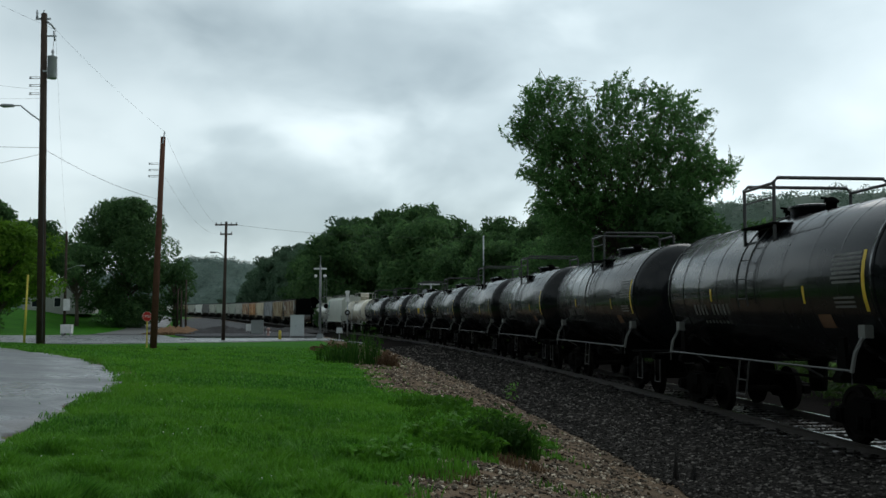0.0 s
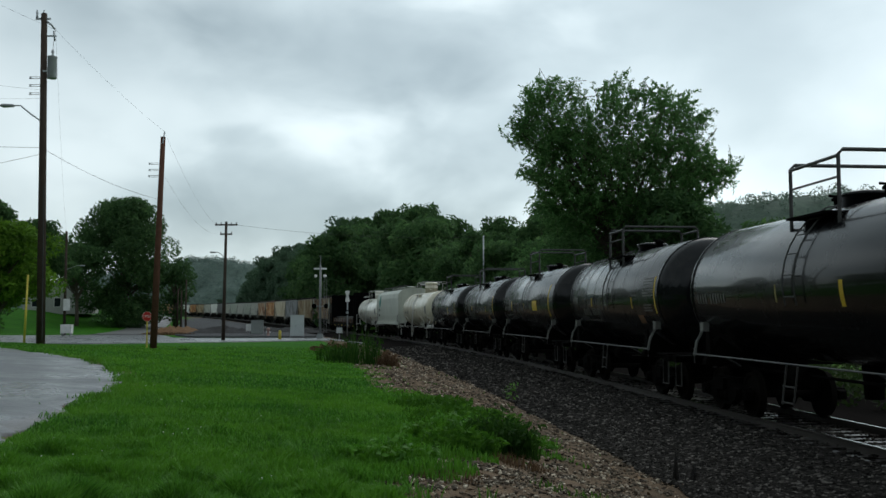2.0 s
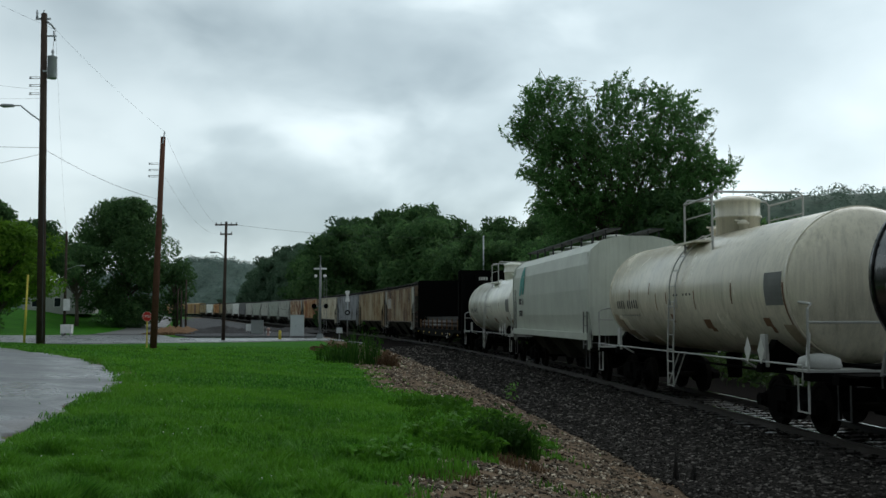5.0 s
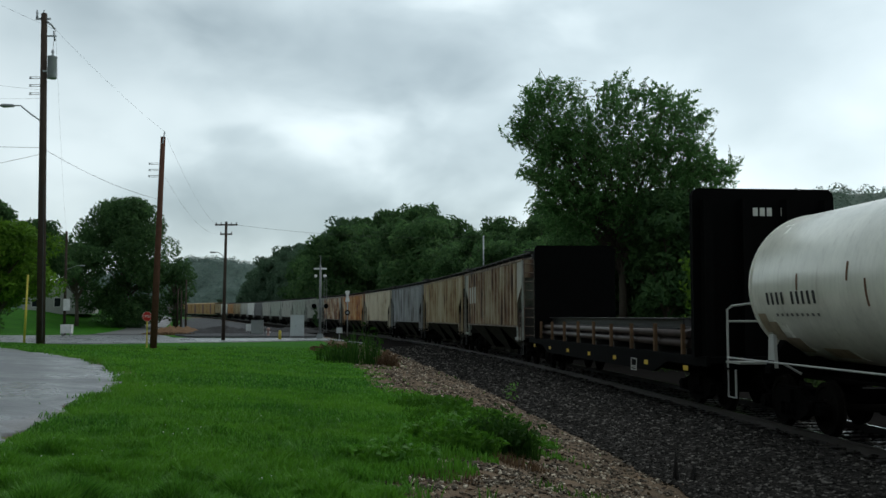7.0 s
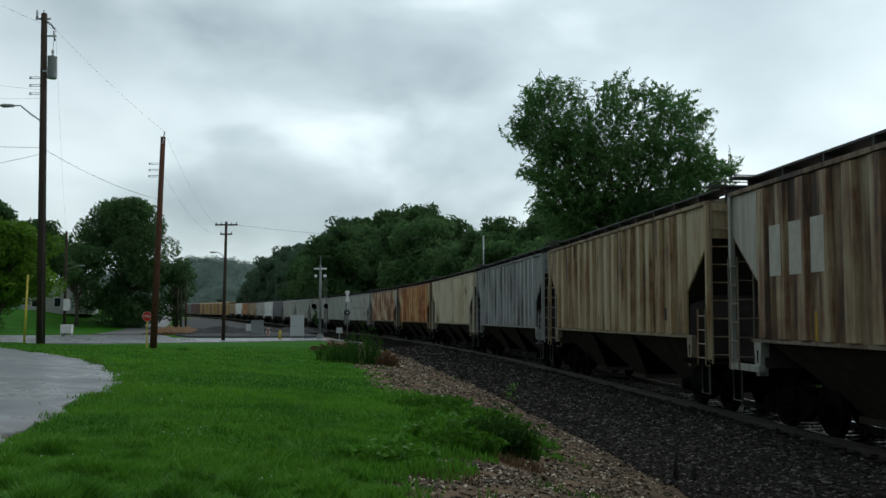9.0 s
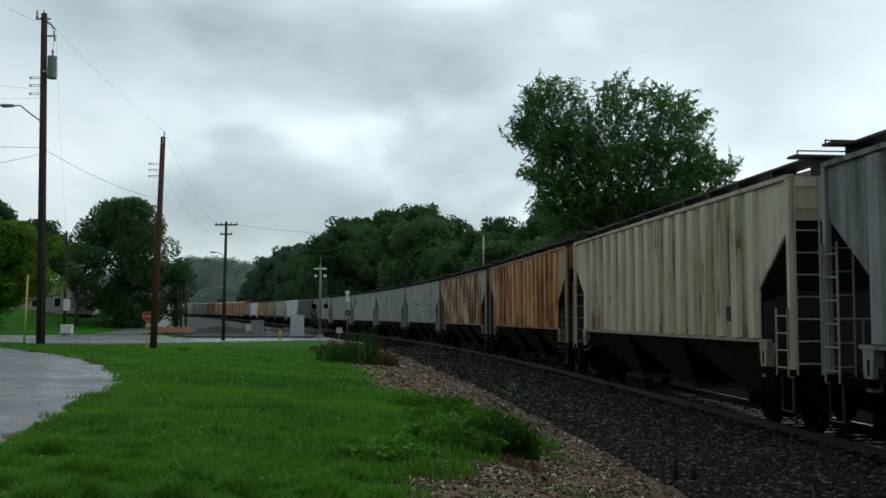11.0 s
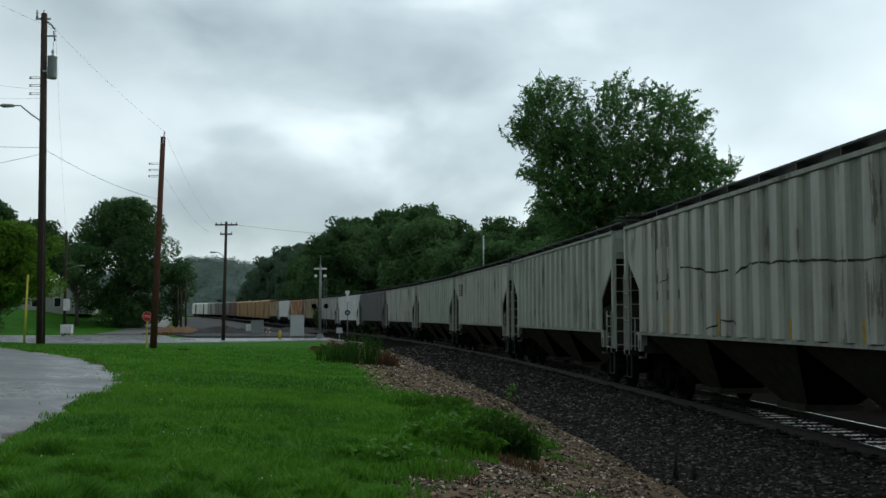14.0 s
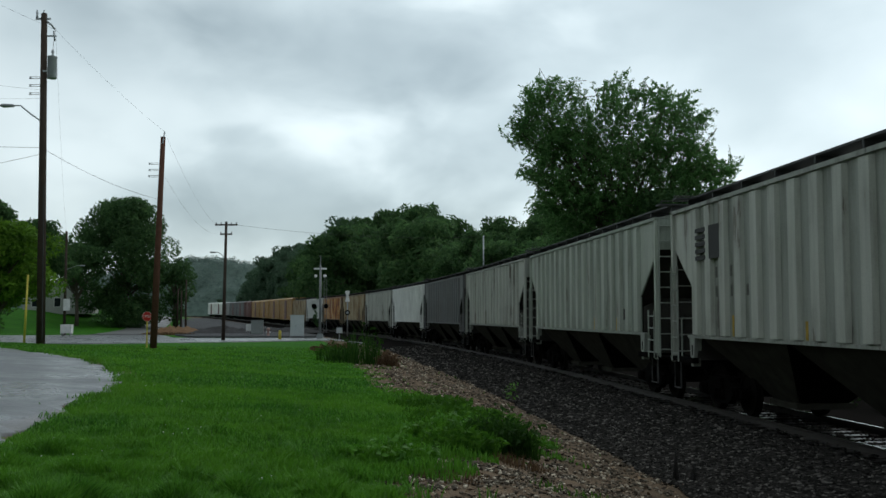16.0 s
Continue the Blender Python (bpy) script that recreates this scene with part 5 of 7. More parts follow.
tree("roadside_tree", "dark tree leaning over the side road", -38.6, 143, 9.5, 4.0, 35, M["leaf_dark"], 0.26, 90, 0.1, 40)
tree("wild_bush", "bright green leafy bush behind the track", 12.4, 45, 5.4, 4.0, 41, M["leaf_bright"], 0.13, 170, 0.0, 46, trunk_r=0.08)
for x, y, h, w, sd in ((19.5, 58, 6.6, 8.0, 42), (25.5, 60, 6.0, 8.5, 43), (23.0, 52, 4.6, 6.0, 44)):
    tree("scrub_tree", "dark green scrubby tree in the rough beyond the track", x, y, h, w, sd, M["leaf_dark"], 0.16, 130, 0.0, 60, trunk_r=0.12)

# brush added along the far side of the ballast, standing in for under-train shade
M["brush"] = leaf_mat("trackside_brush", (0.020, 0.042, 0.012), (0.055, 0.095, 0.022))
br_ = np.random.default_rng(77)
for i in range(18):
    s0 = -14 + i * 7.0
    root = empty("trackside_brush")
    x0, y0, _ = on_line(s0, -6.5)
    root.matrix_world = Matrix.Translation((x0, y0, gz(x0, y0)))
    tagged(root, "low dark brush added behind the track to darken under the train", "brush", "trackside brush")
    cs = []
    for j in range(70):
        x, y, _ = on_line(s0 + br_.uniform(-3.8, 3.8), -br_.uniform(3.9, 9.5))
        cs.append(((x - x0, y - y0, br_.uniform(0.1, 0.9 if i < 5 else 1.3)), br_.uniform(0.35, 0.7)))
    V, F = leaf_cloud(br_, cs, 110, 0.12, 1.0)
    part("foliage", stuff_mesh("foliage", V, F, M["brush"]), None, root)

# ---- hills ----
def hill(name, label, x, y, length, depth, height, turn, seed, leaf):
    rng = np.random.default_rng(seed)
    V, F = [], []
    nxh, nyh = 70, 26
    for j in range(nyh):
        for i in range(nxh):
            u, v = i / (nxh - 1) * 2 - 1, j / (nyh - 1) * 2 - 1
            h = max(0, 1 - u * u) ** 0.8 * max(0, 1 - v * v) ** 0.8
            h *= height * (1 + 0.25 * noise.noise((u * 3 + seed, v * 2, 0)))
            V.append((u * length / 2, v * depth / 2, h))
    F = [(j * nxh + i, j * nxh + i + 1, (j + 1) * nxh + i + 1, (j + 1) * nxh + i) for j in range(nyh - 1) for i in range(nxh - 1)]
    root = empty(name, Matrix.Translation((x, y, -0.6)) @ Matrix.Rotation(radians(turn), 4, "Z"))
    tagged(root, label, "hill")
    part("slope", stuff_mesh("slope", V, F, leaf), None, root)
    P = np.array(V)
    P = P[P[:, 2] > 1.0]
    pick = P[rng.integers(0, len(P), 3600)] + rng.normal(size=(3600, 3)) * np.array([length / nxh, depth / nyh, 0.3])
    V2, F2 = leaf_cloud(rng, [(tuple(p + np.array([0, 0, 0.4])), 2.0 + 1.5 * rng.random()) for p in pick], 7.5, 0.55, 1.0)
    part("woods", stuff_mesh("woods", V2, F2, leaf), None, root)
    return root


# both hills wear leaf colours paled to stand for haze
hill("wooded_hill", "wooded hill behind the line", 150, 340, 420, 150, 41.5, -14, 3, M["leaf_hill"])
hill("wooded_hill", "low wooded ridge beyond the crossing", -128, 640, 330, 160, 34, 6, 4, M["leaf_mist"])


# ---- poles, wires, crossing gear ----
def utility_pole(label, x, y, top, r, mat, lean=(0, 0)):
    z0 = gz(x, y)
    p = empty("utility_pole", Matrix.Translation((x, y, z0)))
    tagged(p, label, "utility pole")
    h = top - z0
    part("pole", Mesh().tube([(0, 0, -0.2), (lean[0] * 0.5, lean[1] * 0.5, h * 0.5), (lean[0], lean[1], h)], r, 12, r * 0.68), mat, p)
    return p


def crossarm(pole, x, y, z, half, mat, pins=(-0.9, -0.45, 0.45, 0.9), turn=0.0):
    m = Matrix.Translation((x, y, z)) @ Matrix.Rotation(radians(turn), 4, "Z")
    part("crossarm", Mesh().box(-half, half, -0.06, 0.06, -0.06, 0.06, m), mat, pole)
    for q in pins:
        ins = Mesh().turned([(0.06, 0.03), (0.10, 0.06), (0.14, 0.04), (0.18, 0.06), (0.23, 0.02)], (q * half, 0, 0), "z", 8)
        ins.v = [tuple(m @ Vector(v)) for v in ins.v]
        part("insulator", ins, M["steel"], pole)


def spool_bracket(pole, x, y, z, reach):
    """Two thin straps from the pole with a small spool insulator between their ends."""
    br = Mesh().tube([(x, y, z + 0.035), (x + reach, y, z + 0.035), (x + reach, y, z - 0.035), (x, y, z - 0.035)], 0.011, 5)
    part("bracket", br, M["wire"], pole)
    part("insulator", Mesh().turned([(z - 0.05, 0.02), (z - 0.04, 0.04), (z, 0.02), (z + 0.04, 0.04), (z + 0.05, 0.02)], (x + reach * 0.92, y, 0), "z", 8), M["steel"], pole)


def lamp_arm(pole, x, y, z, reach, rise=0.35):
    part("lamp_arm", Mesh().tube([(x, y, z - 0.4), (x + reach * 0.45, y, z - 0.05), (x + reach * 0.8, y, z + rise * 0.3), (x + reach, y, z + rise * 0.3)], 0.03, 6), M["steel"], pole)
    k = 1 if reach > 0 else -1
    hd = Mesh().turned([(0.0, 0.03), (0.06, 0.10), (0.45, 0.13), (0.55, 0.06)], (0, 0, 0), "x", 10)
    hd.v = [(x + reach + k * a, y + b, z + rise * 0.3 + c * 0.6) for a, b, c in hd.v]
    part("luminaire", hd, M["steel"], pole)


def wire(p, q, sag, r=0.0036):
    p, q = Vector(p), Vector(q)
    pts = []
    for i in range(15):
        u = i / 14
        v = p.lerp(q, u)
        v.z -= sag * 4 * u * (1 - u)
        pts.append(v)
    return tagged(part("overhead_wire", Mesh().tube(pts, r, 5), M["wire"]), "thin dark overhead wire sagging between poles", "wire", "overhead wires")


# tall pole with transformer, insulator brackets and a street lamp
P1 = (-15.11, 37.3)
tall = utility_pole("tall dark wooden utility pole with a transformer and street lamp", *P1, 13.75, 0.165, M["pole"], (-0.21, 0))
g1 = gz(*P1)
part("transformer_can", Mesh().turned([(10.14, 0.165), (10.16, 0.175), (10.95, 0.175), (10.97, 0.185), (11.0, 0.18), (11.03, 0.06)], (0.19, -0.1, 0), "z", 16), M["steel"], tall)
part("transformer_bushing", Mesh().turned([(11.0, 0.06), (11.1, 0.03), (11.16, 0.06), (11.28, 0.03)], (0.20, -0.1, 0), "z", 8), M["steel"], tall)
part("transformer_bracket", Mesh().box(-0.15, 0.15, -0.14, -0.06, 10.4, 10.46), M["steel"], tall)
part("cutout_arm", Mesh().box(-0.32, 0.28, -0.03, 0.03, 11.80, 11.85), M["steel"], tall)
for z in (10.20, 9.90, 9.58):
    spool_bracket(tall, -0.15, 0, z, -0.56)
part("top_arm", Mesh().box(-0.52, 0.05, -0.04, 0.04, 12.46, 12.52), M["steel"], tall)
for x in (-0.48, -0.22):
    part("insulator", Mesh().turned([(12.52, 0.03), (12.58, 0.055), (12.64, 0.03), (12.70, 0.05), (12.84, 0.02)], (x, 0, 0), "z", 8), M["steel"], tall)
part("dead_end_insulator", Mesh().tube([(-0.12, 0, 12.4), (0.05, 0.06, 12.28), (0.2, 0.1, 12.1)], 0.045, 7, 0.03), M["steel"], tall)
part("jumper_wire", Mesh().tube([(0.18, 0.08, 12.12), (0.22, 0, 11.95), (0.20, -0.05, 11.6), (0.20, -0.1, 11.25)], 0.008, 5), M["wire"], tall)
part("fuse_cutout", Mesh().tube([(0.24, -0.05, 11.62), (0.20, -0.05, 12.0)], 0.035, 8), M["steel"], tall)
lamp_arm(tall, -0.12, 0, 8.85, -1.12, 0.9)
part("ground_line", Mesh().tube([(0.12, -0.19, 0.2), (0.02, -0.17, 6.0)], 0.02, 5), M["wire"], tall)

P2 = (-13.57, 46.5)
red = utility_pole("reddish leaning wooden utility pole on the lawn", *P2, 10.65, 0.17, M["pole_red"], (0.28, 0))
for z in (8.75, 8.45, 8.15):
    spool_bracket(red, 0.10, 0, z, -0.48)
part("top_pin", Mesh().tube([(0.30, -0.13, 10.3 - gz(*P2)), (0.36, -0.05, 10.9 - gz(*P2))], 0.03, 6), M["steel"], red)

P3 = (-18.6, 84.0)
road_pole = utility_pole("dark wooden pole with two crossarms by the road", *P3, 10.2, 0.16, M["pole"], (0.12, 0))
crossarm(road_pole, 0.12, 0, 9.85, 0.95, M["pole"])
crossarm(road_pole, 0.12, 0, 9.05, 0.5, M["pole"], (-0.9, 0.9))
lamp_arm(road_pole, 0.05, 0, 7.4, -0.75)

P4 = (-42.0, 110.0)
far_pole = utility_pole("grey wooden pole with a street lamp before the houses", *P4, 11.6, 0.17, M["pole"])
lamp_arm(far_pole, 0.0, 0, 7.6, 1.6)
part("white_notice", Mesh().box(-0.1, 0.65, -0.22, -0.18, 2.7, 4.0), M["sign_white"], far_pole)
for x, y, h in ((-31.4, 121, 6.6), (-34.6, 131, 5.6), (-37.5, 140, 6.0)):
    utility_pole("short dark wooden pole beside the yard", x, y, h, 0.13, M["pole"])
P6 = (3.9, 95.0)
utility_pole("thin pale pole standing before the trees", *P6, 9.9, 0.10, M["steel"])

top1 = (P1[0] + 0.2, P1[1] + 0.1, g1 + 12.1)
top2 = (P2[0] + 0.36, P2[1] - 0.05, 10.88)
wire(top1, top2, 0.14)
wire((P1[0], P1[1], g1 + 7.4), (P2[0], P2[1], 7.7), 0.20, 0.008)
wire((P1[0], P1[1], g1 + 9.7), (P1[0] - 12, P1[1] - 6, 12.0), 0.3)
wire((P1[0], P1[1], g1 + 9.4), (P1[0] - 12, P1[1] - 8, 10.0), 0.4)
wire((P1[0], P1[1], g1 + 7.5), (P1[0] - 14, P1[1] - 4, 9.2), 0.3, 0.008)
wire((P1[0], P1[1], g1 + 7.3), (P1[0] - 14, P1[1] + 4, 7.6), 0.4, 0.008)
wire(top1, (P1[0] - 6, P1[1] - 14, 15.0), 0.2)
wire(top2, (P3[0] - 0.8, P3[1], 10.0), 0.6)
wire((P2[0] + 0.3, P2[1], 8.9), (P3[0] - 0.8, P3[1], 9.2), 0.7)
wire((P3[0] + 0.8, P3[1], 9.95), (P6[0], P6[1], 9.8), 0.5, 0.010)
wire((P4[0], P4[1], 11.4), top1, 0.9)

# yellow guy marker
gm = empty("guy_marker", Matrix.Translation((-15.55, 36.9, gz(-15.55, 36.9))))
tagged(gm, "tall thin yellow plastic guy wire marker in the grass", "marker post")
part("sleeve", Mesh().tube([(-0.02, 0, 0), (0.06, 0, 2.6)], 0.05, 8, 0.035), M["yellow"], gm)

# stop sign
sx, sy = -13.9, 46.6
st = empty("stop_sign", Matrix.Translation((sx, sy, gz(sx, sy))))
tagged(st, "red octagonal stop sign on a thin post", "stop sign")
part("post", Mesh().box(-0.03, 0.03, -0.02, 0.02, -0.1, 1.75), M["yellow"], st)
octo = [(0.23 * math.cos(radians(22.5 + 45 * k)), 1.52 + 0.23 * math.sin(radians(22.5 + 45 * k))) for k in range(8)]
part("face", Mesh().prism(octo, -0.045, -0.03), M["sign_red"], st)
part("rim", Mesh().prism([(x * 1.05, 1.52 + (z - 1.52) * 1.05) for x, z in octo], -0.03, -0.024), M["sign_white"], st)
tx = bpy.data.curves.new("word", "FONT")
tx.body, tx.size, tx.align_x, tx.align_y = "STOP", 0.165, "CENTER", "CENTER"
tx.materials.append(M["sign_white"])
word = new("word", tx)
word.parent = st
word.matrix_local = Matrix.Translation((0, -0.047, 1.52)) @ Matrix.Rotation(radians(90), 4, "X")


# ---- signal cabinets and crossing gear ----
def cabinet(label, x, y, w, d, h, mat, doors=2):
    c = empty("signal_cabinet", Matrix.Translation((x, y, gz(x, y))) @ Matrix.Rotation(radians(8), 4, "Z"))
    tagged(c, label, "cabinet")
    part("plinth", Mesh().box(-w / 2 - 0.05, w / 2 + 0.05, -d / 2 - 0.05, d / 2 + 0.05, -0.1, 0.12), M["concrete"], c)
    part("body", Mesh().box(-w / 2, w / 2, -d / 2, d / 2, 0.12, h), mat, c)
    part("roof", Mesh().prism([(-w / 2 - 0.06, h), (w / 2 + 0.06, h), (w / 2 + 0.04, h + 0.07), (-w / 2 - 0.04, h + 0.07)], -d / 2 - 0.06, d / 2 + 0.06), mat, c)
    for i in range(doors):
        x0 = -w / 2 + 0.04 + i * w / doors
        door = part("door", Mesh().box(x0, x0 + w / doors - 0.06, -d / 2 - 0.03, -d / 2, 0.2, h - 0.08), mat, c)
        part("handle", Mesh().box(x0 + w / doors - 0.2, x0 + w / doors - 0.16, -d / 2 - 0.06, -d / 2 - 0.03, h * 0.5, h * 0.5 + 0.2), M["steel"], door)
    return c


M["dull_cab"] = plain("dull_green_grey_cabinet", (0.25, 0.27, 0.26), 0.6, 0.0, 0.15)
M["concrete"] = plain("weathered_concrete", (0.30, 0.29, 0.27), 0.8)
cabinet("pale grey steel signal cabinet by the crossing", -14.4, 98.0, 1.35, 1.0, 2.15, M["cabinet"])
cabinet("grey steel equipment box in the gravel yard", -20.6, 110.0, 1.3, 1.0, 1.6, M["dull_cab"], 1)

# crossing signal mast with a cross plate and two pairs of flashers
M["dull_steel"] = plain("dull_grey_steel", (0.22, 0.23, 0.23), 0.6, 0.3)
mast = empty("crossing_mast", Matrix.Translation((-11.22, 90.5, gz(-11.22, 90.5))))
tagged(mast, "tall grey steel crossing signal mast with paired flasher lights", "crossing signal")
part("column", Mesh().tube([(0, 0, -0.1), (0, 0, 6.7)], 0.12, 12, 0.10), M["dull_steel"], mast)
part("finial", Mesh().tube([(0, 0, 6.7), (0, 0, 7.6)], 0.03, 6), M["steel"], mast)
part("cross_plate", Mesh().box(-0.58, 0.58, -0.05, 0.05, 6.35, 6.5), M["sign_white"], mast)
part("base", Mesh().prism([(-0.35, 0.0), (0.35, 0.0), (0.2, 0.5), (-0.2, 0.5)], -0.25, 0.25), M["steel"], mast)
part("ladder", ladder(0.34, 0.58, 0.0, 0.6, 5.6, 16, 0.012), M["dull_steel"], mast)
for x in (-0.42, 0.42):
    part("lamp_head", Mesh().turned([(-0.14, 0.05), (-0.08, 0.14), (0.1, 0.15)], (x, -0.1, 5.75), "y", 14), M["sign_white"], mast)
    fl = part("flasher", Mesh().turned([(-0.02, 0.22), (0.0, 0.22), (0.0, 0.14), (0.2, 0.12)], (x * 1.3, -0.12, 3.0), "y", 18), M["flat_black"], mast)
    part("hood", Mesh().turned([(-0.3, 0.15), (-0.02, 0.15), (-0.02, 0.13), (-0.3, 0.13)], (x * 1.3, -0.12, 3.0), "y", 14), M["flat_black"], fl)
part("flasher_bar", Mesh().tube([(-0.8, -0.1, 3.0), (0.8, -0.1, 3.0)], 0.04, 6), M["steel"], mast)

sig = empty("crossing_signal", Matrix.Translation((-9.35, 97.0, gz(-9.35, 97.0))))
tagged(sig, "slim crossing signal post with a white crossbuck and black flasher", "crossing signal")
part("post", Mesh().tube([(0, 0, -0.1), (0, 0, 4.9)], 0.06, 8), M["steel"], sig)
for k in (-1, 1):
    part("crossbuck_blade", Mesh().box(-0.11, 0.11, -0.04, -0.02, -0.55, 0.55, Matrix.Translation((0, -0.03 * (k + 2), 4.35)) @ Matrix.Rotation(radians(14 * k), 4, "Y")), M["sign_white"], sig)
fl = part("flasher", Mesh().turned([(-0.02, 0.26), (0.0, 0.26), (0.0, 0.15), (0.2, 0.12)], (0, -0.12, 2.75), "y", 18), M["flat_black"], sig)
part("lens", Mesh().turned([(-0.05, 0.05), (-0.03, 0.13), (-0.02, 0.14)], (0, -0.12, 2.75), "y", 14), M["steel"], fl)
part("relay_box", Mesh().box(-1.05, -0.5, -0.2, 0.2, 0.75, 1.3), M["cabinet"], sig)
part("relay_post", Mesh().tube([(-0.78, 0, -0.05), (-0.78, 0, 0.75)], 0.06, 8), M["steel"], sig)

# the other side of the crossing: a bar with lamps above the train
far = empty("crossing_signal", Matrix.Translation((-1.2, 100.0, gz(-1.2, 100.0))))
tagged(far, "crossing signal across the track with a lamp bar", "crossing signal")
part("post", Mesh().tube([(0, 0, -0.1), (0, 0, 5.9)], 0.09, 8), M["steel"], far)
part("lamp_bar", Mesh().box(-1.1, 0.9, -0.05, 0.05, 5.65, 5.78), M["sign_white"], far)
for x in (-0.6, 0.5):
    part("flasher", Mesh().turned([(-0.02, 0.28), (0.0, 0.28), (0.0, 0.14), (0.2, 0.12)], (x, -0.12, 4.95), "y", 16), M["steel"], far)

bol = empty("bollard", Matrix.Translation((-14.3, 87.0, gz(-14.3, 87.0))))
tagged(bol, "short yellow bollard at the roadside", "bollard")
part("post", Mesh().turned([(-0.1, 0.13), (0.75, 0.13), (0.84, 0.08), (0.86, 0.02)], (0, 0, 0), "z", 12), M["yellow"], bol)

drain = empty("drain_cover", Matrix.Translation((-12.0, 45.5, gz(-12.0, 45.5))))
tagged(drain, "dark round drain cover in the lawn", "drain cover")
part("ring", Mesh().turned([(-0.1, 0.45), (0.05, 0.45), (0.05, 0.38), (0.02, 0.37)], (0, 0, 0), "z", 20), M["flat_black"], drain)

mk = empty("marker_sign", Matrix.Translation((13.6, 46.0, gz(13.6, 46.0))))
tagged(mk, "small white marker sign on a dark post across the track", "sign")
part("post", Mesh().tube([(0, 0, -0.1), (0, 0, 3.3)], 0.05, 8), M["wire"], mk)
part("plate", Mesh().box(-0.11, 0.11, -0.08, -0.055, 3.2, 3.65), M["sign_white"], mk)

# white box and red valve beside the yard
vb = empty("meter_box", Matrix.Translation((-21.6, 110.5, gz(-21.6, 110.5))))
tagged(vb, "small white meter box beside the grey equipment box", "meter box")
part("box", Mesh().box(-0.3, 0.3, -0.2, 0.2, 0.45, 1.25), M["sign_white"], vb)
part("leg", Mesh().box(-0.06, 0.06, -0.06, 0.06, -0.05, 0.45), M["steel"], vb)
M["faded"] = plain("faded_pink_paint", (0.42, 0.27, 0.24), 0.7)
hyd = empty("hydrant", Matrix.Translation((-17.6, 100.0, gz(-17.6, 100.0))))
tagged(hyd, "faded red and white hydrant on the gravel", "hydrant")
part("barrel", Mesh().turned([(-0.05, 0.2), (0.1, 0.2), (0.12, 0.13), (0.7, 0.13), (0.72, 0.18), (0.85, 0.15), (0.95, 0.05)], (0, 0, 0), "z", 12), M["faded"], hyd)
part("cap", Mesh().turned([(-0.22, 0.08), (0.22, 0.08)], (0, 0, 0.5), "x", 10), M["sign_white"], hyd)


M["soil_heap"] = plain("rust_brown_soil", (0.17, 0.10, 0.055), 0.9, vary=0.5, scale=3, bump=0.6, spec=0.1)
# heaps of dark gravel in the yard
def gravel_heap(x, y, w, d, h, seed, mat, label):
    n_, m_ = 26, 14
    V = []
    for j in range(m_):
        for i in range(n_):
            u, v = i / (n_ - 1) * 2 - 1, j / (m_ - 1) * 2 - 1
            k = max(0, 1 - u * u) * max(0, 1 - v * v)
            V.append((u * w / 2, v * d / 2, h * k * (1 + 0.5 * noise.noise((u * 3 + seed, v * 3, 0))) + 0.45 * k * noise.noise((u * 5, v * 5, seed)) + 0.25 * k * noise.noise((u * 12, v * 12, seed))))
    F = [(j * n_ + i, j * n_ + i + 1, (j + 1) * n_ + i + 1, (j + 1) * n_ + i) for j in range(m_ - 1) for i in range(n_ - 1)]
    ob = new("dirt_mound", stuff_mesh("dirt_mound", V, F, mat))
    ob.location = (x, y, gz(x, y) + 0.03)
    return tagged(ob, label, "gravel heap")


M["heap"] = plain("dark_wet_gravel", (0.038, 0.037, 0.038), 0.85, vary=0.6, scale=4, bump=0.8, spec=0.1)
gravel_heap(-26.0, 118, 9, 8, 0.6, 1, M["heap"], "low heap of dark wet gravel in the yard")
gravel_heap(-20.0, 128, 10, 8, 0.55, 2, M["heap"], "low heap of dark wet gravel in the yard")
gravel_heap(-30.0, 134, 9, 7, 0.55, 3, M["heap"], "low heap of dark wet gravel in the yard")
gravel_heap(-32.0, 119, 7, 6, 0.7, 4, M["soil_heap"], "low heap of rust brown soil beside the yard")


# ---- houses ----
def house(label, x, y, w, d, eave, ridge, turn, wall_mat, roof_mat):
    h = empty("house", Matrix.Translation((x, y, gz(x, y) - 0.05)) @ Matrix.Rotation(radians(turn), 4, "Z"))
    tagged(h, label, "house")
    part("wall", Mesh().prism([(-w / 2, 0), (w / 2, 0), (w / 2, eave), (0, ridge), (-w / 2, eave)], -d / 2, d / 2), wall_mat, h)
    for k in (-1, 1):
        n = Mesh()
        n.add([(k * (w / 2 + 0.35), -d / 2 - 0.35, eave - 0.2), (0, -d / 2 - 0.35, ridge + 0.06), (0, d / 2 + 0.35, ridge + 0.06), (k * (w / 2 + 0.35), d / 2 + 0.35, eave - 0.2),
               (k * (w / 2 + 0.35), -d / 2 - 0.35, eave - 0.05), (0, -d / 2 - 0.35, ridge + 0.21), (0, d / 2 + 0.35, ridge + 0.21), (k * (w / 2 + 0.35), d / 2 + 0.35, eave - 0.05)],
              [(0, 1, 2, 3), (7, 6, 5, 4), (0, 4, 5, 1), (1, 5, 6, 2), (2, 6, 7, 3), (3, 7, 4, 0)])
        part("roof", n, roof_mat, h)
    for x0 in (-w * 0.25, w * 0.25):
        win = part("window", Mesh().box(x0 - 0.5, x0 + 0.5, -d / 2 - 0.05, -d / 2 - 0.005, 1.0, 2.4), M["sign_white"], h)
        part("pane", Mesh().box(x0 - 0.42, x0 + 0.42, -d / 2 - 0.06, -d / 2 - 0.052, 1.08, 2.32), M["pane"], win)
    return h


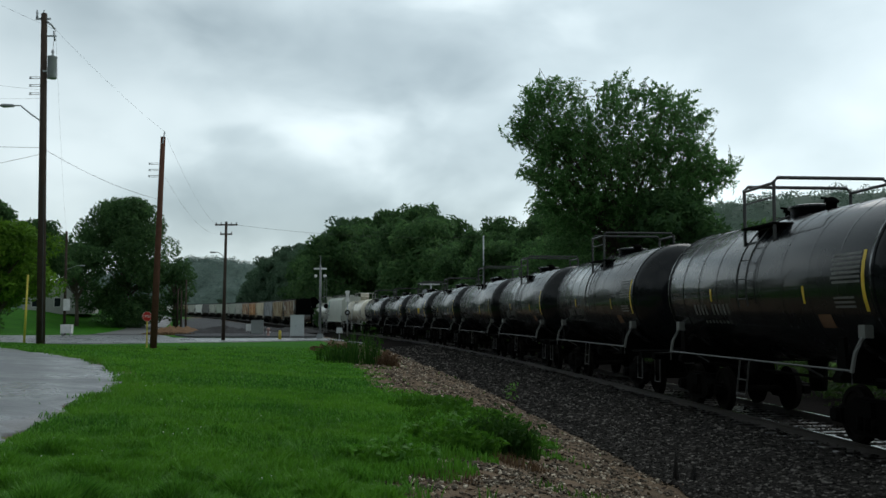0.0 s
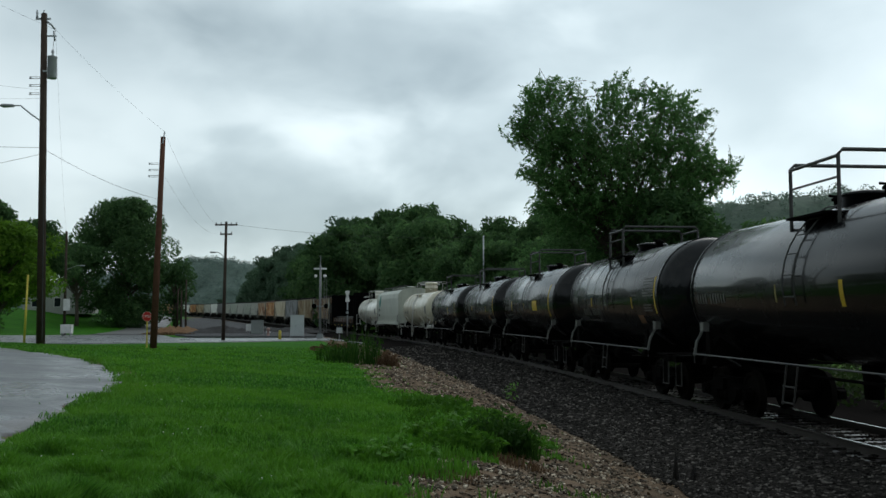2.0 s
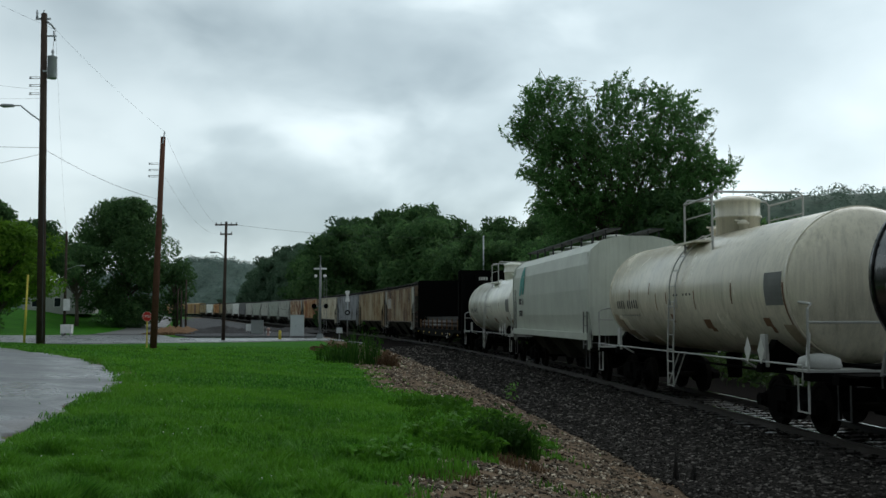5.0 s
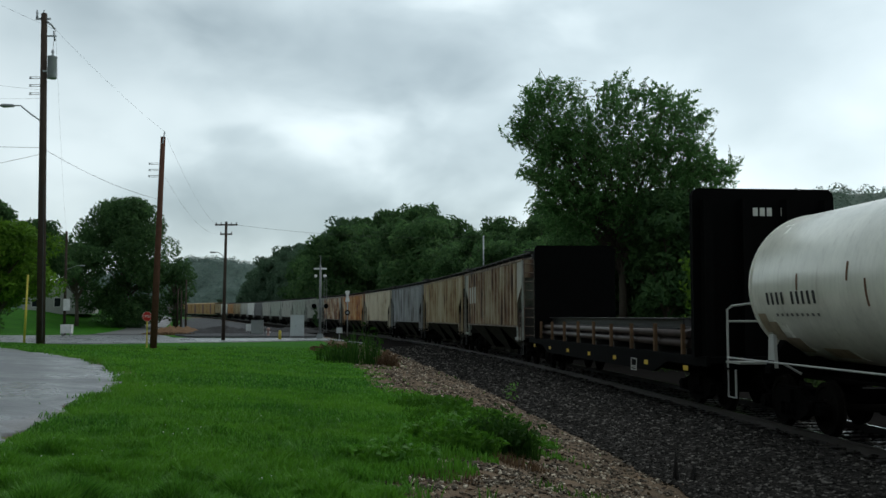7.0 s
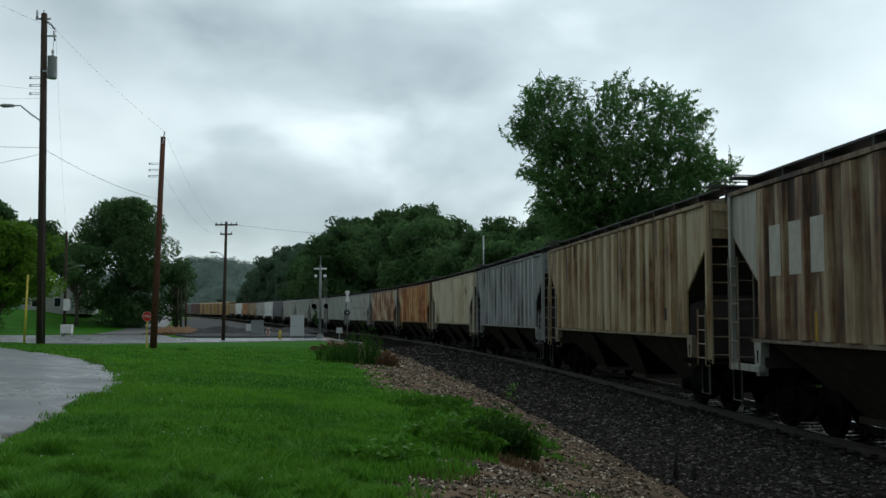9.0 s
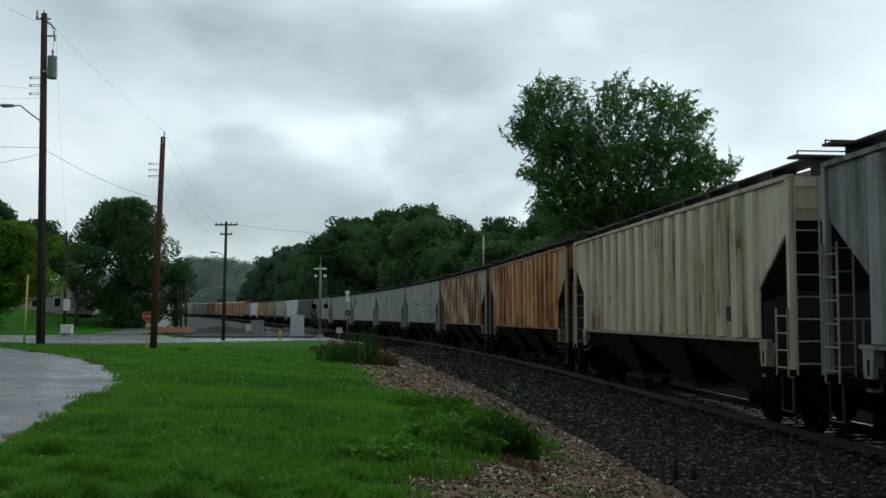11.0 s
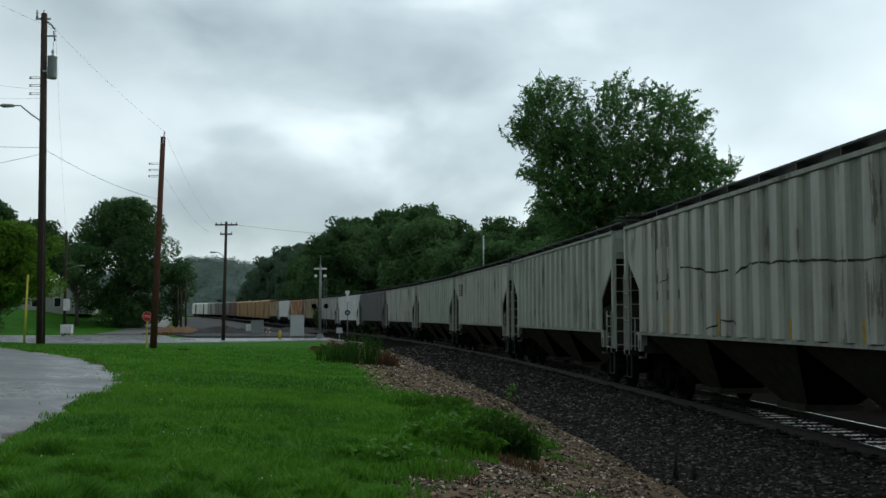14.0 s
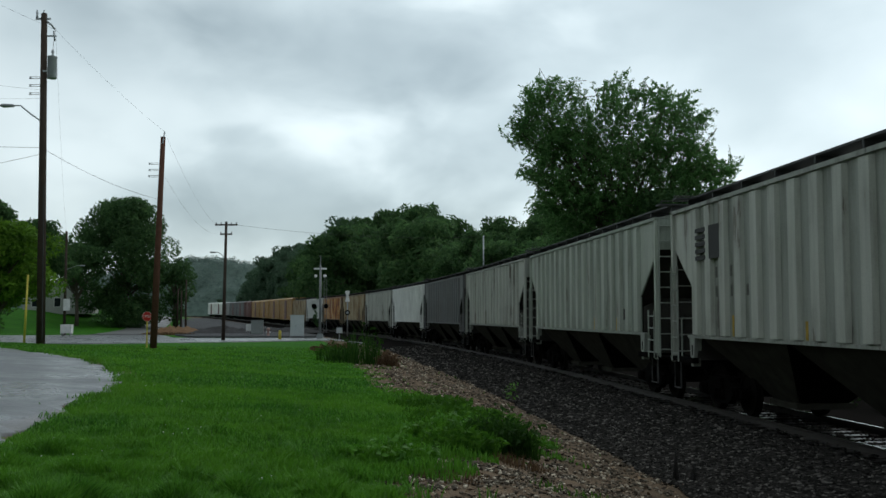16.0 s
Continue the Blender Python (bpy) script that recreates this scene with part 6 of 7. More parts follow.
gl = Nodes("dark_window_glass")
M["pane"] = gl.done((0.02, 0.025, 0.03), 0.08, 0.0, 0.6)
M["siding"] = plain("white_siding", (0.42, 0.42, 0.40), 0.6, 0.0, 0.12)
M["shingle"] = plain("grey_shingle", (0.16, 0.16, 0.17), 0.8)
white_house = house("white clapboard house with a grey gable roof and a low wing", -56.0, 150, 6.4, 8, 3.9, 5.6, 12, M["siding"], M["shingle"])
part("wing_wall", Mesh().box(-6.6, -3.25, -3.0, 2.0, 0, 2.9), M["siding"], white_house)
part("wing_roof", Mesh().prism([(-3.3, 2.85), (2.3, 2.85), (2.3, 2.98), (-0.5, 4.1), (-3.3, 2.98)], -6.9, -3.22, "x"), M["siding"], white_house, "pale metal roof of the wing")
wing_win = part("window", Mesh().box(-5.4, -4.4, -3.05, -3.005, 1.0, 2.2), M["sign_white"], white_house)
part("pane", Mesh().box(-5.32, -4.48, -3.06, -3.052, 1.08, 2.12), M["pane"], wing_win)

mb = empty("utility_box", Matrix.Translation((-38.3, 101.0, gz(-38.3, 101.0))))
tagged(mb, "white utility box on short legs at the roadside", "utility box")
part("box", Mesh().box(-0.55, 0.55, -0.3, 0.3, 0.35, 1.25), M["sign_white"], mb)
for x in (-0.4, 0.4):
    part("leg", Mesh().box(x - 0.06, x + 0.06, -0.2, 0.2, -0.1, 0.35), M["steel"], mb)


# ---- grass, weeds and stones ----
def blades(name, pts, h, w, mat, label, rng, lean=0.5, cat="grass"):
    """Upright bent blades, one triangle pair each."""
    n = len(pts)
    q = rng.random(n) * 2 * np.pi
    side = np.stack([np.cos(q), np.sin(q), np.zeros(n)], 1)
    q2 = rng.random(n) * 2 * np.pi
    tip = np.stack([np.cos(q2), np.sin(q2), np.zeros(n)], 1) * (rng.random((n, 1)) * lean) * h[:, None]
    up = np.zeros((n, 3))
    up[:, 2] = h
    p = np.asarray(pts)
    a, b = p - side * w[:, None], p + side * w[:, None]
    m1, m2 = p + tip * 0.35 + up * 0.6 - side * w[:, None] * 0.7, p + tip * 0.35 + up * 0.6 + side * w[:, None] * 0.7
    t = p + tip + up * (0.92 + 0.08 * rng.random((n, 1)))
    V = np.stack([a, b, m2, m1, t], 1).reshape(-1, 3)
    base = np.arange(n)[:, None] * 5
    F = np.concatenate([np.stack([base[:, 0], base[:, 0] + 1, base[:, 0] + 2, base[:, 0] + 3], 1), np.stack([base[:, 0] + 3, base[:, 0] + 2, base[:, 0] + 4, base[:, 0] + 4], 1)])
    me = bpy.data.meshes.new(name)
    quads = F[:n]
    tris = F[n:, :3]
    me.vertices.add(len(V))
    me.vertices.foreach_set("co", V.astype(np.float32).ravel())
    me.loops.add(n * 7)
    me.loops.foreach_set("vertex_index", np.concatenate([quads.ravel(), tris.ravel()]).astype(np.int32))
    me.polygons.add(2 * n)
    me.polygons.foreach_set("loop_start", np.concatenate([np.arange(n) * 4, 4 * n + np.arange(n) * 3]).astype(np.int32))
    me.update(calc_edges=True)
    me.materials.append(mat)
    return tagged(new(name, me), label, cat, kind="stuff")


def ground_pts(x, y):
    return np.stack([x, y, ground_z(x, y) + np.array([noise.noise((a * 0.5, b * 0.5, 0)) * 0.05 + noise.noise((a * 1.7, b * 1.7, 3)) * 0.02 for a, b in zip(x, y)])], 1)


DRIVE = [(-4.5, 9.0), (-4.57, 10.2), (-4.95, 11.6), (-5.2, 13.4), (-5.95, 16.4), (-5.9, 18.0), (-6.45, 19.6), (-7.2, 22.4), (-8.4, 24.9), (-10.1, 27.8), (-14.5, 32.4)]


def on_drive(x, y):
    ey = np.interp(y, [p[1] for p in DRIVE], [p[0] for p in DRIVE])
    return (x < ey - 0.05) & (y < np.interp(-x, [8.4, 10.1, 14.5, 24, 60], [24.9, 27.8, 32.4, 36, 40]))


def turf_mat():
    """Grass blades: paler yellowish stretches and darker lush ones over the lawn."""
    n = Nodes("grass_blade")
    geo = n.node("ShaderNodeNewGeometry")
    c = n.ramp(geo.outputs["Random Per Island"], [(0.0, (0.024, 0.105, 0.011)), (0.6, (0.066, 0.228, 0.017)), (1.0, (0.165, 0.370, 0.060))])
    c = n.mix(n.ramp(n.noise(0.22, 4, 0.6, (0.7, 1.6, 1)), [(0.38, 0.0), (0.60, 0.75)]), c, (0.128, 0.320, 0.022))
    c = n.mix(n.ramp(n.noise(0.9, 4, 0.6), [(0.48, 0.0), (0.70, 0.7)]), c, (0.030, 0.130, 0.012))
    m = n.done(c, 0.45, 0.0, 0.30)
    tr = n.node("ShaderNodeBsdfTranslucent")
    n.link(c, tr.inputs["Color"])
    mx = n.node("ShaderNodeMixShader")
    mx.inputs[0].default_value = 0.4
    n.link(n.b.outputs[0], mx.inputs[1])
    n.link(tr.outputs[0], mx.inputs[2])
    n.link(mx.outputs[0], n.t.nodes["Material Output"].inputs["Surface"])
    return m


M["blade"] = turf_mat()
M["weed"] = leaf_mat("weed_green", (0.040, 0.130, 0.012), (0.105, 0.265, 0.024))
M["weed_dark"] = leaf_mat("dark_weed_green", (0.020, 0.062, 0.010), (0.060, 0.150, 0.020))
M["dry_weed"] = leaf_mat("dry_weed", (0.09, 0.055, 0.03), (0.22, 0.14, 0.08))
gr = np.random.default_rng(7)
N = 330000
yy = 1 / (1 / 60 + gr.random(N) * (1 / 6.0 - 1 / 60))
xx = yy * (-0.50 + gr.random(N) * 0.75)
dd = off_line(xx, yy)
ed = np.interp(yy, LAWN_Y, LAWN_D)
patch = np.array([noise.noise((a * 0.9, b * 0.9, 9)) for a, b in zip(xx, yy)])
ragged_ = np.array([noise.noise((a * 3.1, b * 3.1, 29)) for a, b in zip(xx, yy)])
keep = (dd > ed + patch * 1.0 + ragged_ * 0.9 + 0.25 * gr.normal(size=N)) & ~on_drive(xx, yy)
xx, yy, patch = xx[keep], yy[keep], patch[keep]
tuft = np.array([noise.noise((a * 2.6, b * 2.6, 19)) for a, b in zip(xx, yy)])
hh = (0.040 + 0.05 * gr.random(len(xx)) + 0.05 * np.clip(patch, 0, 1) + 0.26 * np.clip(tuft - 0.06, 0, 1) * np.interp(yy, [8, 12, 19, 26], [1.0, 0.6, 0.12, 0.0])) * np.interp(yy, [6, 12, 20, 60], [1.25, 1.0, 0.8, 0.7])
blades("lawn_grass", ground_pts(xx, yy), hh, 0.0035 + 0.0006 * yy, M["blade"], "short wet green lawn grass", gr, 0.85)
# longer ragged grass along the drive's edge
N = 9000
k = gr.integers(0, len(DRIVE) - 1, N)
u = gr.random(N)
da = np.array(DRIVE)
ex = da[k, 0] * (1 - u) + da[k + 1, 0] * u + gr.normal(size=N) * 0.13 + 0.12
ey = da[k, 1] * (1 - u) + da[k + 1, 1] * u + gr.normal(size=N) * 0.2
vk = np.array([noise.noise((a * 1.3, b * 1.3, 6)) for a, b in zip(ex, ey)]) > 0.0
ex, ey = ex[vk], ey[vk]
N = len(ex)
blades("verge_grass", ground_pts(ex, ey), 0.05 + 0.09 * gr.random(N), 0.004 + 0.0005 * ey, M["blade"], "ragged long grass along the drive edge", gr, 0.8)
# scattered tufts on the bare strip
N = 9000
yy = 1 / (1 / 60 + gr.random(N) * (1 / 7.0 - 1 / 60))
dd = 4.6 + 4.0 * gr.random(N)
pts = np.array([on_line(y - 24.3, d)[:2] for y, d in zip(yy, dd)])
patch = np.array([noise.noise((a * 0.8, b * 0.8, 4)) for a, b in pts])
keep = patch > 0.42
pts = pts[keep]
n = len(pts)
blades("strip_weeds", ground_pts(pts[:, 0], pts[:, 1]), 0.03 + 0.07 * gr.random(n) ** 2, 0.004 + 0.0005 * pts[:, 1], M["weed"], "sparse weeds on the bare strip", gr, 0.8, "weeds")


def weed_clump(label, x, y, w, d, h, n, mat, seed, wide=0.012, leafy=0.0, name="weed_clump"):
    rng = np.random.default_rng(seed)
    r = np.sqrt(rng.random(n))
    q = rng.random(n) * 2 * np.pi
    px, py = x + r * np.cos(q) * w / 2, y + r * np.sin(q) * d / 2
    root = empty(name, Matrix.Translation((x, y, gz(x, y))))
    tagged(root, label, "weeds")
    hh = h * (0.45 + 0.55 * rng.random(n)) * (1.0 - 0.55 * r)
    st = blades("undergrowth", ground_pts(px, py) - np.array([x, y, gz(x, y)]), hh, np.full(n, wide), mat, "", rng, 0.55, "")
    st.parent = root
    if leafy:
        cs = [((px[i] - x, py[i] - y, hh[i] * (0.4 + 0.6 * rng.random())), leafy * (0.5 + 0.7 * rng.random())) for i in range(0, n, 4)]
        V, F = leaf_cloud(rng, cs, 16 / (leafy * leafy), 0.048 if y < 30 else 0.055 if y < 42 else 0.10, 1.0)
        part("leaves", stuff_mesh("leaves", V, F, mat), None, root)
    return root


def beside(y, d):
    """A place y metres ahead and d metres to the left of the line."""
    return on_line(y - 24.33, d)[:2]


weed_clump("low dark green leafy bush on the bank", *beside(14.3, 6.95), 1.1, 1.0, 0.66, 420, M["weed_dark"], 1, 0.012, 0.15, "leafy_bush")
weed_clump("spreading green weeds beside the bare strip", *beside(16.6, 7.0), 1.5, 1.5, 0.36, 260, M["weed"], 2, 0.012, 0.13)
weed_clump("spreading green weeds beside the bare strip", *beside(18.6, 6.6), 1.3, 1.6, 0.30, 220, M["weed"], 14, 0.012, 0.12)
weed_clump("bright green grassy tuft on the bank", *beside(11.2, 8.1), 1.0, 0.8, 0.26, 420, M["blade"], 3, 0.009)
weed_clump("bright green grassy tuft on the bank", *beside(12.6, 7.7), 1.0, 0.8, 0.24, 380, M["blade"], 4, 0.009)
for j, (yy_, dd_, ww_, hh_) in enumerate(((13.3, 7.6, 1.0, 0.42), (14.6, 7.7, 1.2, 0.44), (15.6, 7.6, 1.3, 0.40), (15.2, 6.75, 0.9, 0.34), (17.4, 7.4, 1.5, 0.34), (12.0, 8.5, 1.0, 0.34), (19.5, 7.5, 1.6, 0.3))):
    weed_clump("lush green leafy weeds at the lawn's ragged edge", *beside(yy_, dd_), ww_, ww_, hh_, 330, M["blade"] if j % 2 else M["weed"], 40 + j, 0.012, 0.09)
weed_clump("small green plant in the gravel", *beside(16.3, 6.0), 0.5, 0.4, 0.16, 60, M["blade"], 5, 0.010, 0.07)
weed_clump("tall dark green weeds at the end of the lawn", *beside(36.5, 8.4), 1.5, 2.2, 2.0, 150, M["weed_dark"], 6, 0.017, 0.045, "tall_weeds")
weed_clump("tall dark green weeds at the end of the lawn", *beside(38.5, 9.0), 1.4, 2.0, 1.6, 110, M["weed_dark"], 7, 0.017, 0.05, "tall_weeds")
weed_clump("tall dark green weeds at the end of the lawn", *beside(37.3, 9.6), 1.1, 1.6, 1.1, 80, M["weed_dark"], 27, 0.017, 0.05, "tall_weeds")
weed_clump("brown dry weeds beside the tall weeds", *beside(36.0, 7.6), 0.9, 1.4, 0.75, 170, M["dry_weed"], 8, 0.018, 0.10)
weed_clump("reddish dry brush by the road", *beside(55.0, 9.3), 2.6, 4.0, 0.6, 240, M["dry_weed"], 9, 0.03, 0.14)
weed_clump("low green weeds along the bank", *beside(47.0, 9.2), 2.0, 5.0, 0.5, 220, M["weed"], 10, 0.03, 0.14)
weed_clump("brown dead grass at the gravel edge", *beside(12.9, 6.9), 0.8, 0.8, 0.22, 220, M["dry_weed"], 11, 0.006)
weed_clump("brown dead grass at the gravel edge", *beside(10.9, 8.0), 1.0, 0.7, 0.13, 200, M["dry_weed"], 12, 0.005)
weed_clump("rusty brown dry grass bank beside the yard", -31.0, 112, 6.5, 6.0, 0.5, 520, M["dry_weed"], 13, 0.05)
SX, SY = beside(25.5, 5.0)
sap = empty("sapling", Matrix.Translation((SX, SY, gz(SX, SY))))
tagged(sap, "thin green sapling growing in the ballast", "sapling")
part("stem", Mesh().tube([(0, 0, -0.05), (0.05, 0, 0.3), (0.02, 0, 0.62)], 0.012, 5, 0.004), M["bark"], sap)
V, F = leaf_cloud(np.random.default_rng(3), [((0.04, 0, 0.35), 0.16), ((-0.05, 0, 0.5), 0.16), ((0.08, 0, 0.6), 0.14)], 900, 0.045, 1.0)
part("leaves", stuff_mesh("leaves", V, F, M["blade"]), None, sap)


def dead_stalk(x, y, h, r, seed):
    rng = np.random.default_rng(seed)
    s = empty("dead_stalk", Matrix.Translation((x, y, gz(x, y) - 0.02)))
    tagged(s, "blackened dead weed stalk standing in the gravel", "weed stalk")
    part("stalk", Mesh().tube([(0, 0, 0), (0.004, 0, h * 0.5), (0, 0, h)], r * 0.8, 7, 0.006), M["char"], s)
    for i in range(6):
        q = rng.random() * 6.28
        b = (r * math.cos(q), r * math.sin(q), 0)
        side = Mesh().tube([b, (b[0] * 0.6, b[1] * 0.6, h * 0.5), (b[0] * 0.25 + rng.normal() * 0.01, b[1] * 0.25, h * (0.6 + 0.4 * rng.random()))], r * 0.45, 5, 0.004)
        part("side_stalk", side, M["char"], s)


M["char"] = plain("blackened_stalk", (0.012, 0.010, 0.009), 0.9)
dead_stalk(*beside(15.1, 4.22), 0.52, 0.04, 1)
dead_stalk(*beside(15.0, 3.98), 0.34, 0.055, 2)


def stones(name, pts, size, mat, label, rng, flat=0.7):
    """Angular broken stones, eight corners each."""
    n = len(pts)
    cube = np.array([(x, y, z) for z in (-1, 1) for y in (-1, 1) for x in (-1, 1)], float)
    V = cube[None] * (0.62 + 0.5 * rng.random((n, 8, 3))) * size[:, None, None] * 0.5
    V[:, :, 2] *= flat
    q, tq = rng.random(n) * 6.28, rng.normal(size=n) * 0.5
    c, s_ = np.cos(q)[:, None], np.sin(q)[:, None]
    ct, st_ = np.cos(tq)[:, None], np.sin(tq)[:, None]
    y2, z2 = V[:, :, 1] * ct - V[:, :, 2] * st_, V[:, :, 1] * st_ + V[:, :, 2] * ct
    x3, y3 = V[:, :, 0] * c - y2 * s_, V[:, :, 0] * s_ + y2 * c
    V = np.stack([x3, y3, z2], 2) + np.asarray(pts)[:, None, :]
    f = np.array([(0, 2, 3, 1), (4, 5, 7, 6), (0, 1, 5, 4), (2, 6, 7, 3), (0, 4, 6, 2), (1, 3, 7, 5)])
    F = (np.arange(n)[:, None, None] * 8 + f[None]).reshape(-1, 4)
    return tagged(new(name, stuff_mesh(name, V.reshape(-1, 3), F, mat)), label, "stones", kind="stuff")


def stone_mat(name, dark, light, rough=0.75, split=0.84):
    n = Nodes(name)
    geo = n.node("ShaderNodeNewGeometry")
    c = n.ramp(geo.outputs["Random Per Island"], [(0.0, dark), (split, tuple(a * 0.8 + b * 0.2 for a, b in zip(dark, light))), (1.0, light)])
    c = n.mix(0.3, c, n.ramp(n.noise(50, 3), [(0.3, 0.3), (0.7, 0.7)]), "OVERLAY")
    return n.done(c, rough, 0.0, 0.02)


M["stone_grey"] = stone_mat("ballast_stone", (0.0080, 0.0070, 0.0064), (0.18, 0.165, 0.15))
M["stone_tan"] = stone_mat("gravel_chip", (0.020, 0.014, 0.010), (0.66, 0.57, 0.45), split=0.70)
rs_ = np.random.default_rng(17)
# small white clover heads in the lawn
M["petal"] = plain("white_clover", (0.62, 0.64, 0.58), 0.7, vary=0.15)
fy = 1 / (1 / 30 + rs_.random(260) * (1 / 7.0 - 1 / 30))
fx = fy * (-0.42 + rs_.random(260) * 0.42)
fk = (off_line(fx, fy) > 9.6) & ~on_drive(fx, fy) & (np.array([noise.noise((a * 0.6, b * 0.6, 33)) for a, b in zip(fx, fy)]) > 0.05)
fx, fy = fx[fk], fy[fk]
stones("clover_flowers", ground_pts(fx, fy) + np.stack([fx * 0, fx * 0, 0.06 + 0.05 * rs_.random(len(fx))], 1), 0.006 + 0.009 * rs_.random(len(fx)), M["petal"], "tiny white clover flowers in the lawn", rs_, 0.9)
N = 80000
dist = 1 / (1 / 75 + rs_.random(N) * (1 / 8.0 - 1 / 75))
ss_ = dist - 24.3
lat = np.where(rs_.random(N) < 0.07, -1.4 + 2.8 * rs_.random(N), 1.25 + 3.5 * rs_.random(N) ** 1.1)
stray = np.array([toe(s) for s in ss_])
P = np.array([on_line(s, l + max(0, l - 1.75) / 3 * t_) [:2] for s, l, t_ in zip(ss_, lat, stray)])
zs = np.interp(np.abs(lat), [0, 0.9, 1.75, 3.2, 4.7, 5], [-0.02, -0.015, -0.02, -0.15, -0.25, -0.25])
stones("ballast_stones", np.column_stack([P, zs + RAIL_TOP - 0.15 + 0.012]), (0.035 + 0.04 * rs_.random(N)) * np.interp(dist, [8, 20, 75], [1, 1.15, 2.2]), M["stone_grey"], "loose dark grey crushed ballast stones", rs_)
N = 100000
dist = 1 / (1 / 60 + rs_.random(N) * (1 / 7.0 - 1 / 60))
lat = 3.5 + 5.5 * rs_.random(N)
P = np.array([on_line(y - 24.3, l)[:2] for y, l in zip(dist, lat)])
pn = np.array([noise.noise((a * 0.7, b * 0.7, 2)) for a, b in P])
edn = np.interp(dist, LAWN_Y, LAWN_D)
clus = np.array([noise.noise((a * 2.3, b * 2.3, 41)) + 0.6 * noise.noise((a * 6.0, b * 6.0, 43)) for a, b in P])
keep = (lat < edn + pn) & (pn > -0.65 + 0.6 * rs_.random(N)) & (clus > -0.45 + 0.85 * rs_.random(N))
P, dist = P[keep], dist[keep]
n = len(P)
stones("gravel_chips", ground_pts(P[:, 0], P[:, 1]) + np.array([0, 0, 0.006]), (0.007 + 0.040 * rs_.random(n) ** 3.5) * np.interp(dist, [7, 20, 60], [1, 1.3, 2.4]), M["stone_tan"], "pale broken gravel chips on the dirt strip", rs_, 0.5)

# fallen leaves and bits of dry stalk on the bare strip
M["litter"] = leaf_mat("dry_leaf_litter", (0.028, 0.015, 0.009), (0.34, 0.23, 0.14), 0.1)
N = 9000
dist = 1 / (1 / 45 + rs_.random(N) * (1 / 7.0 - 1 / 45))
lat = 3.8 + 5.2 * rs_.random(N)
P = np.array([on_line(y - 24.3, l)[:2] for y, l in zip(dist, lat)])
pn = np.array([noise.noise((a * 0.9, b * 0.9, 12)) for a, b in P])
edn = np.interp(dist, LAWN_Y, LAWN_D)
keep = (lat < edn + pn * 0.7) & (pn > -0.15)
P, dist = P[keep], dist[keep]
n = len(P)
c = ground_pts(P[:, 0], P[:, 1]) + np.array([0, 0, 0.012])
q = rs_.random(n) * 6.28
t_ = np.stack([np.cos(q), np.sin(q), rs_.normal(size=n) * 0.25], 1)
b_ = np.stack([-np.sin(q), np.cos(q), rs_.normal(size=n) * 0.25], 1)
sz = ((0.014 + 0.050 * rs_.random(n) ** 2) * np.interp(dist, [7, 20, 45], [1, 1.3, 2.0]))[:, None]
V = np.stack([c - t_ * sz, c - b_ * sz * 0.35, c + t_ * sz, c + b_ * sz * 0.35 + np.array([0, 0, 0.006])], 1).reshape(-1, 3)
tagged(new("leaf_litter", stuff_mesh("leaf_litter", V, np.arange(4 * n).reshape(-1, 4), M["litter"])), "brown dry leaf litter on the bare strip", "leaf litter", kind="stuff")


# ---- the train, from the front ----
M["rust"] = plain("rust_stain", (0.16, 0.08, 0.04), 0.8)

def put_car(car, a0, a1):
    CARS.append((car, (a0 + a1) / 2, (a1 - a0) / 2))
    return car


def shell_patch(car, x0, x1, z0, z1, mat, name="painted_mark", radius=1.42, centre=2.61, label=""):
    """A patch of paint that follows the tank's round side."""
    r = radius + 0.006
    m = Mesh()
    qs = [math.asin(max(-1, min(1, (z - centre) / r))) for z in np.linspace(z0, z1, 6)]
    for p, q in zip(qs, qs[1:]):
        m.add([(x0, r * math.cos(p), centre + r * math.sin(p)), (x1, r * math.cos(p), centre + r * math.sin(p)), (x1, r * math.cos(q), centre + r * math.sin(q)), (x0, r * math.cos(q), centre + r * math.sin(q))], [(0, 1, 2, 3)])
    return part(name, m, M[mat], car, label)


def bar_row(car, x, z, n, h, mat, step, skip=(), radius=1.42, centre=2.61):
    """Reporting marks as plain bars, reading towards the front."""
    for i in range(n):
        if i not in skip:
            shell_patch(car, x - i * step - step * 0.45, x - i * step, z, z + h, mat, "stencil_bar", radius, centre)


M["letter_worn"] = plain("worn_white_stencil", (0.12, 0.12, 0.112), 0.6, vary=0.6, scale=6)
M["grime"] = plain("brown_road_grime", (0.30, 0.235, 0.16), 0.75, vary=0.6, scale=5)
M["letter_yellow"] = plain("faded_yellow_stencil", (0.30, 0.25, 0.09), 0.6, vary=0.5, scale=6)
S_HALF, P_HALF = 6.14, 6.62
t_seam = tank_car("dark grey tank car with ribbed jacket seams", S_HALF, M["tank_grey"], seams=8)
bar_row(t_seam, 3.0, 2.08, 10, 0.22, "letter_worn", 0.21, (4,))
bar_row(t_seam, 2.6, 1.90, 8, 0.06, "letter_worn", 0.2)
shell_patch(t_seam, 1.84, 1.93, 2.36, 2.62, "mark_yellow")
shell_patch(t_seam, -2.46, -2.38, 2.26, 2.56, "mark_yellow")
shell_patch(t_seam, -4.46, -4.36, 2.12, 3.05, "mark_yellow")
for i in range(7):
    shell_patch(t_seam, -4.32, -3.45 + 0.05 * (i % 2), 2.56 + 0.072 * i, 2.60 + 0.072 * i, "letter_worn", "data_line")
for i in range(3):
    shell_patch(t_seam, -4.1, -3.45, 2.18 + 0.07 * i, 2.215 + 0.07 * i, "letter_worn", "data_line")
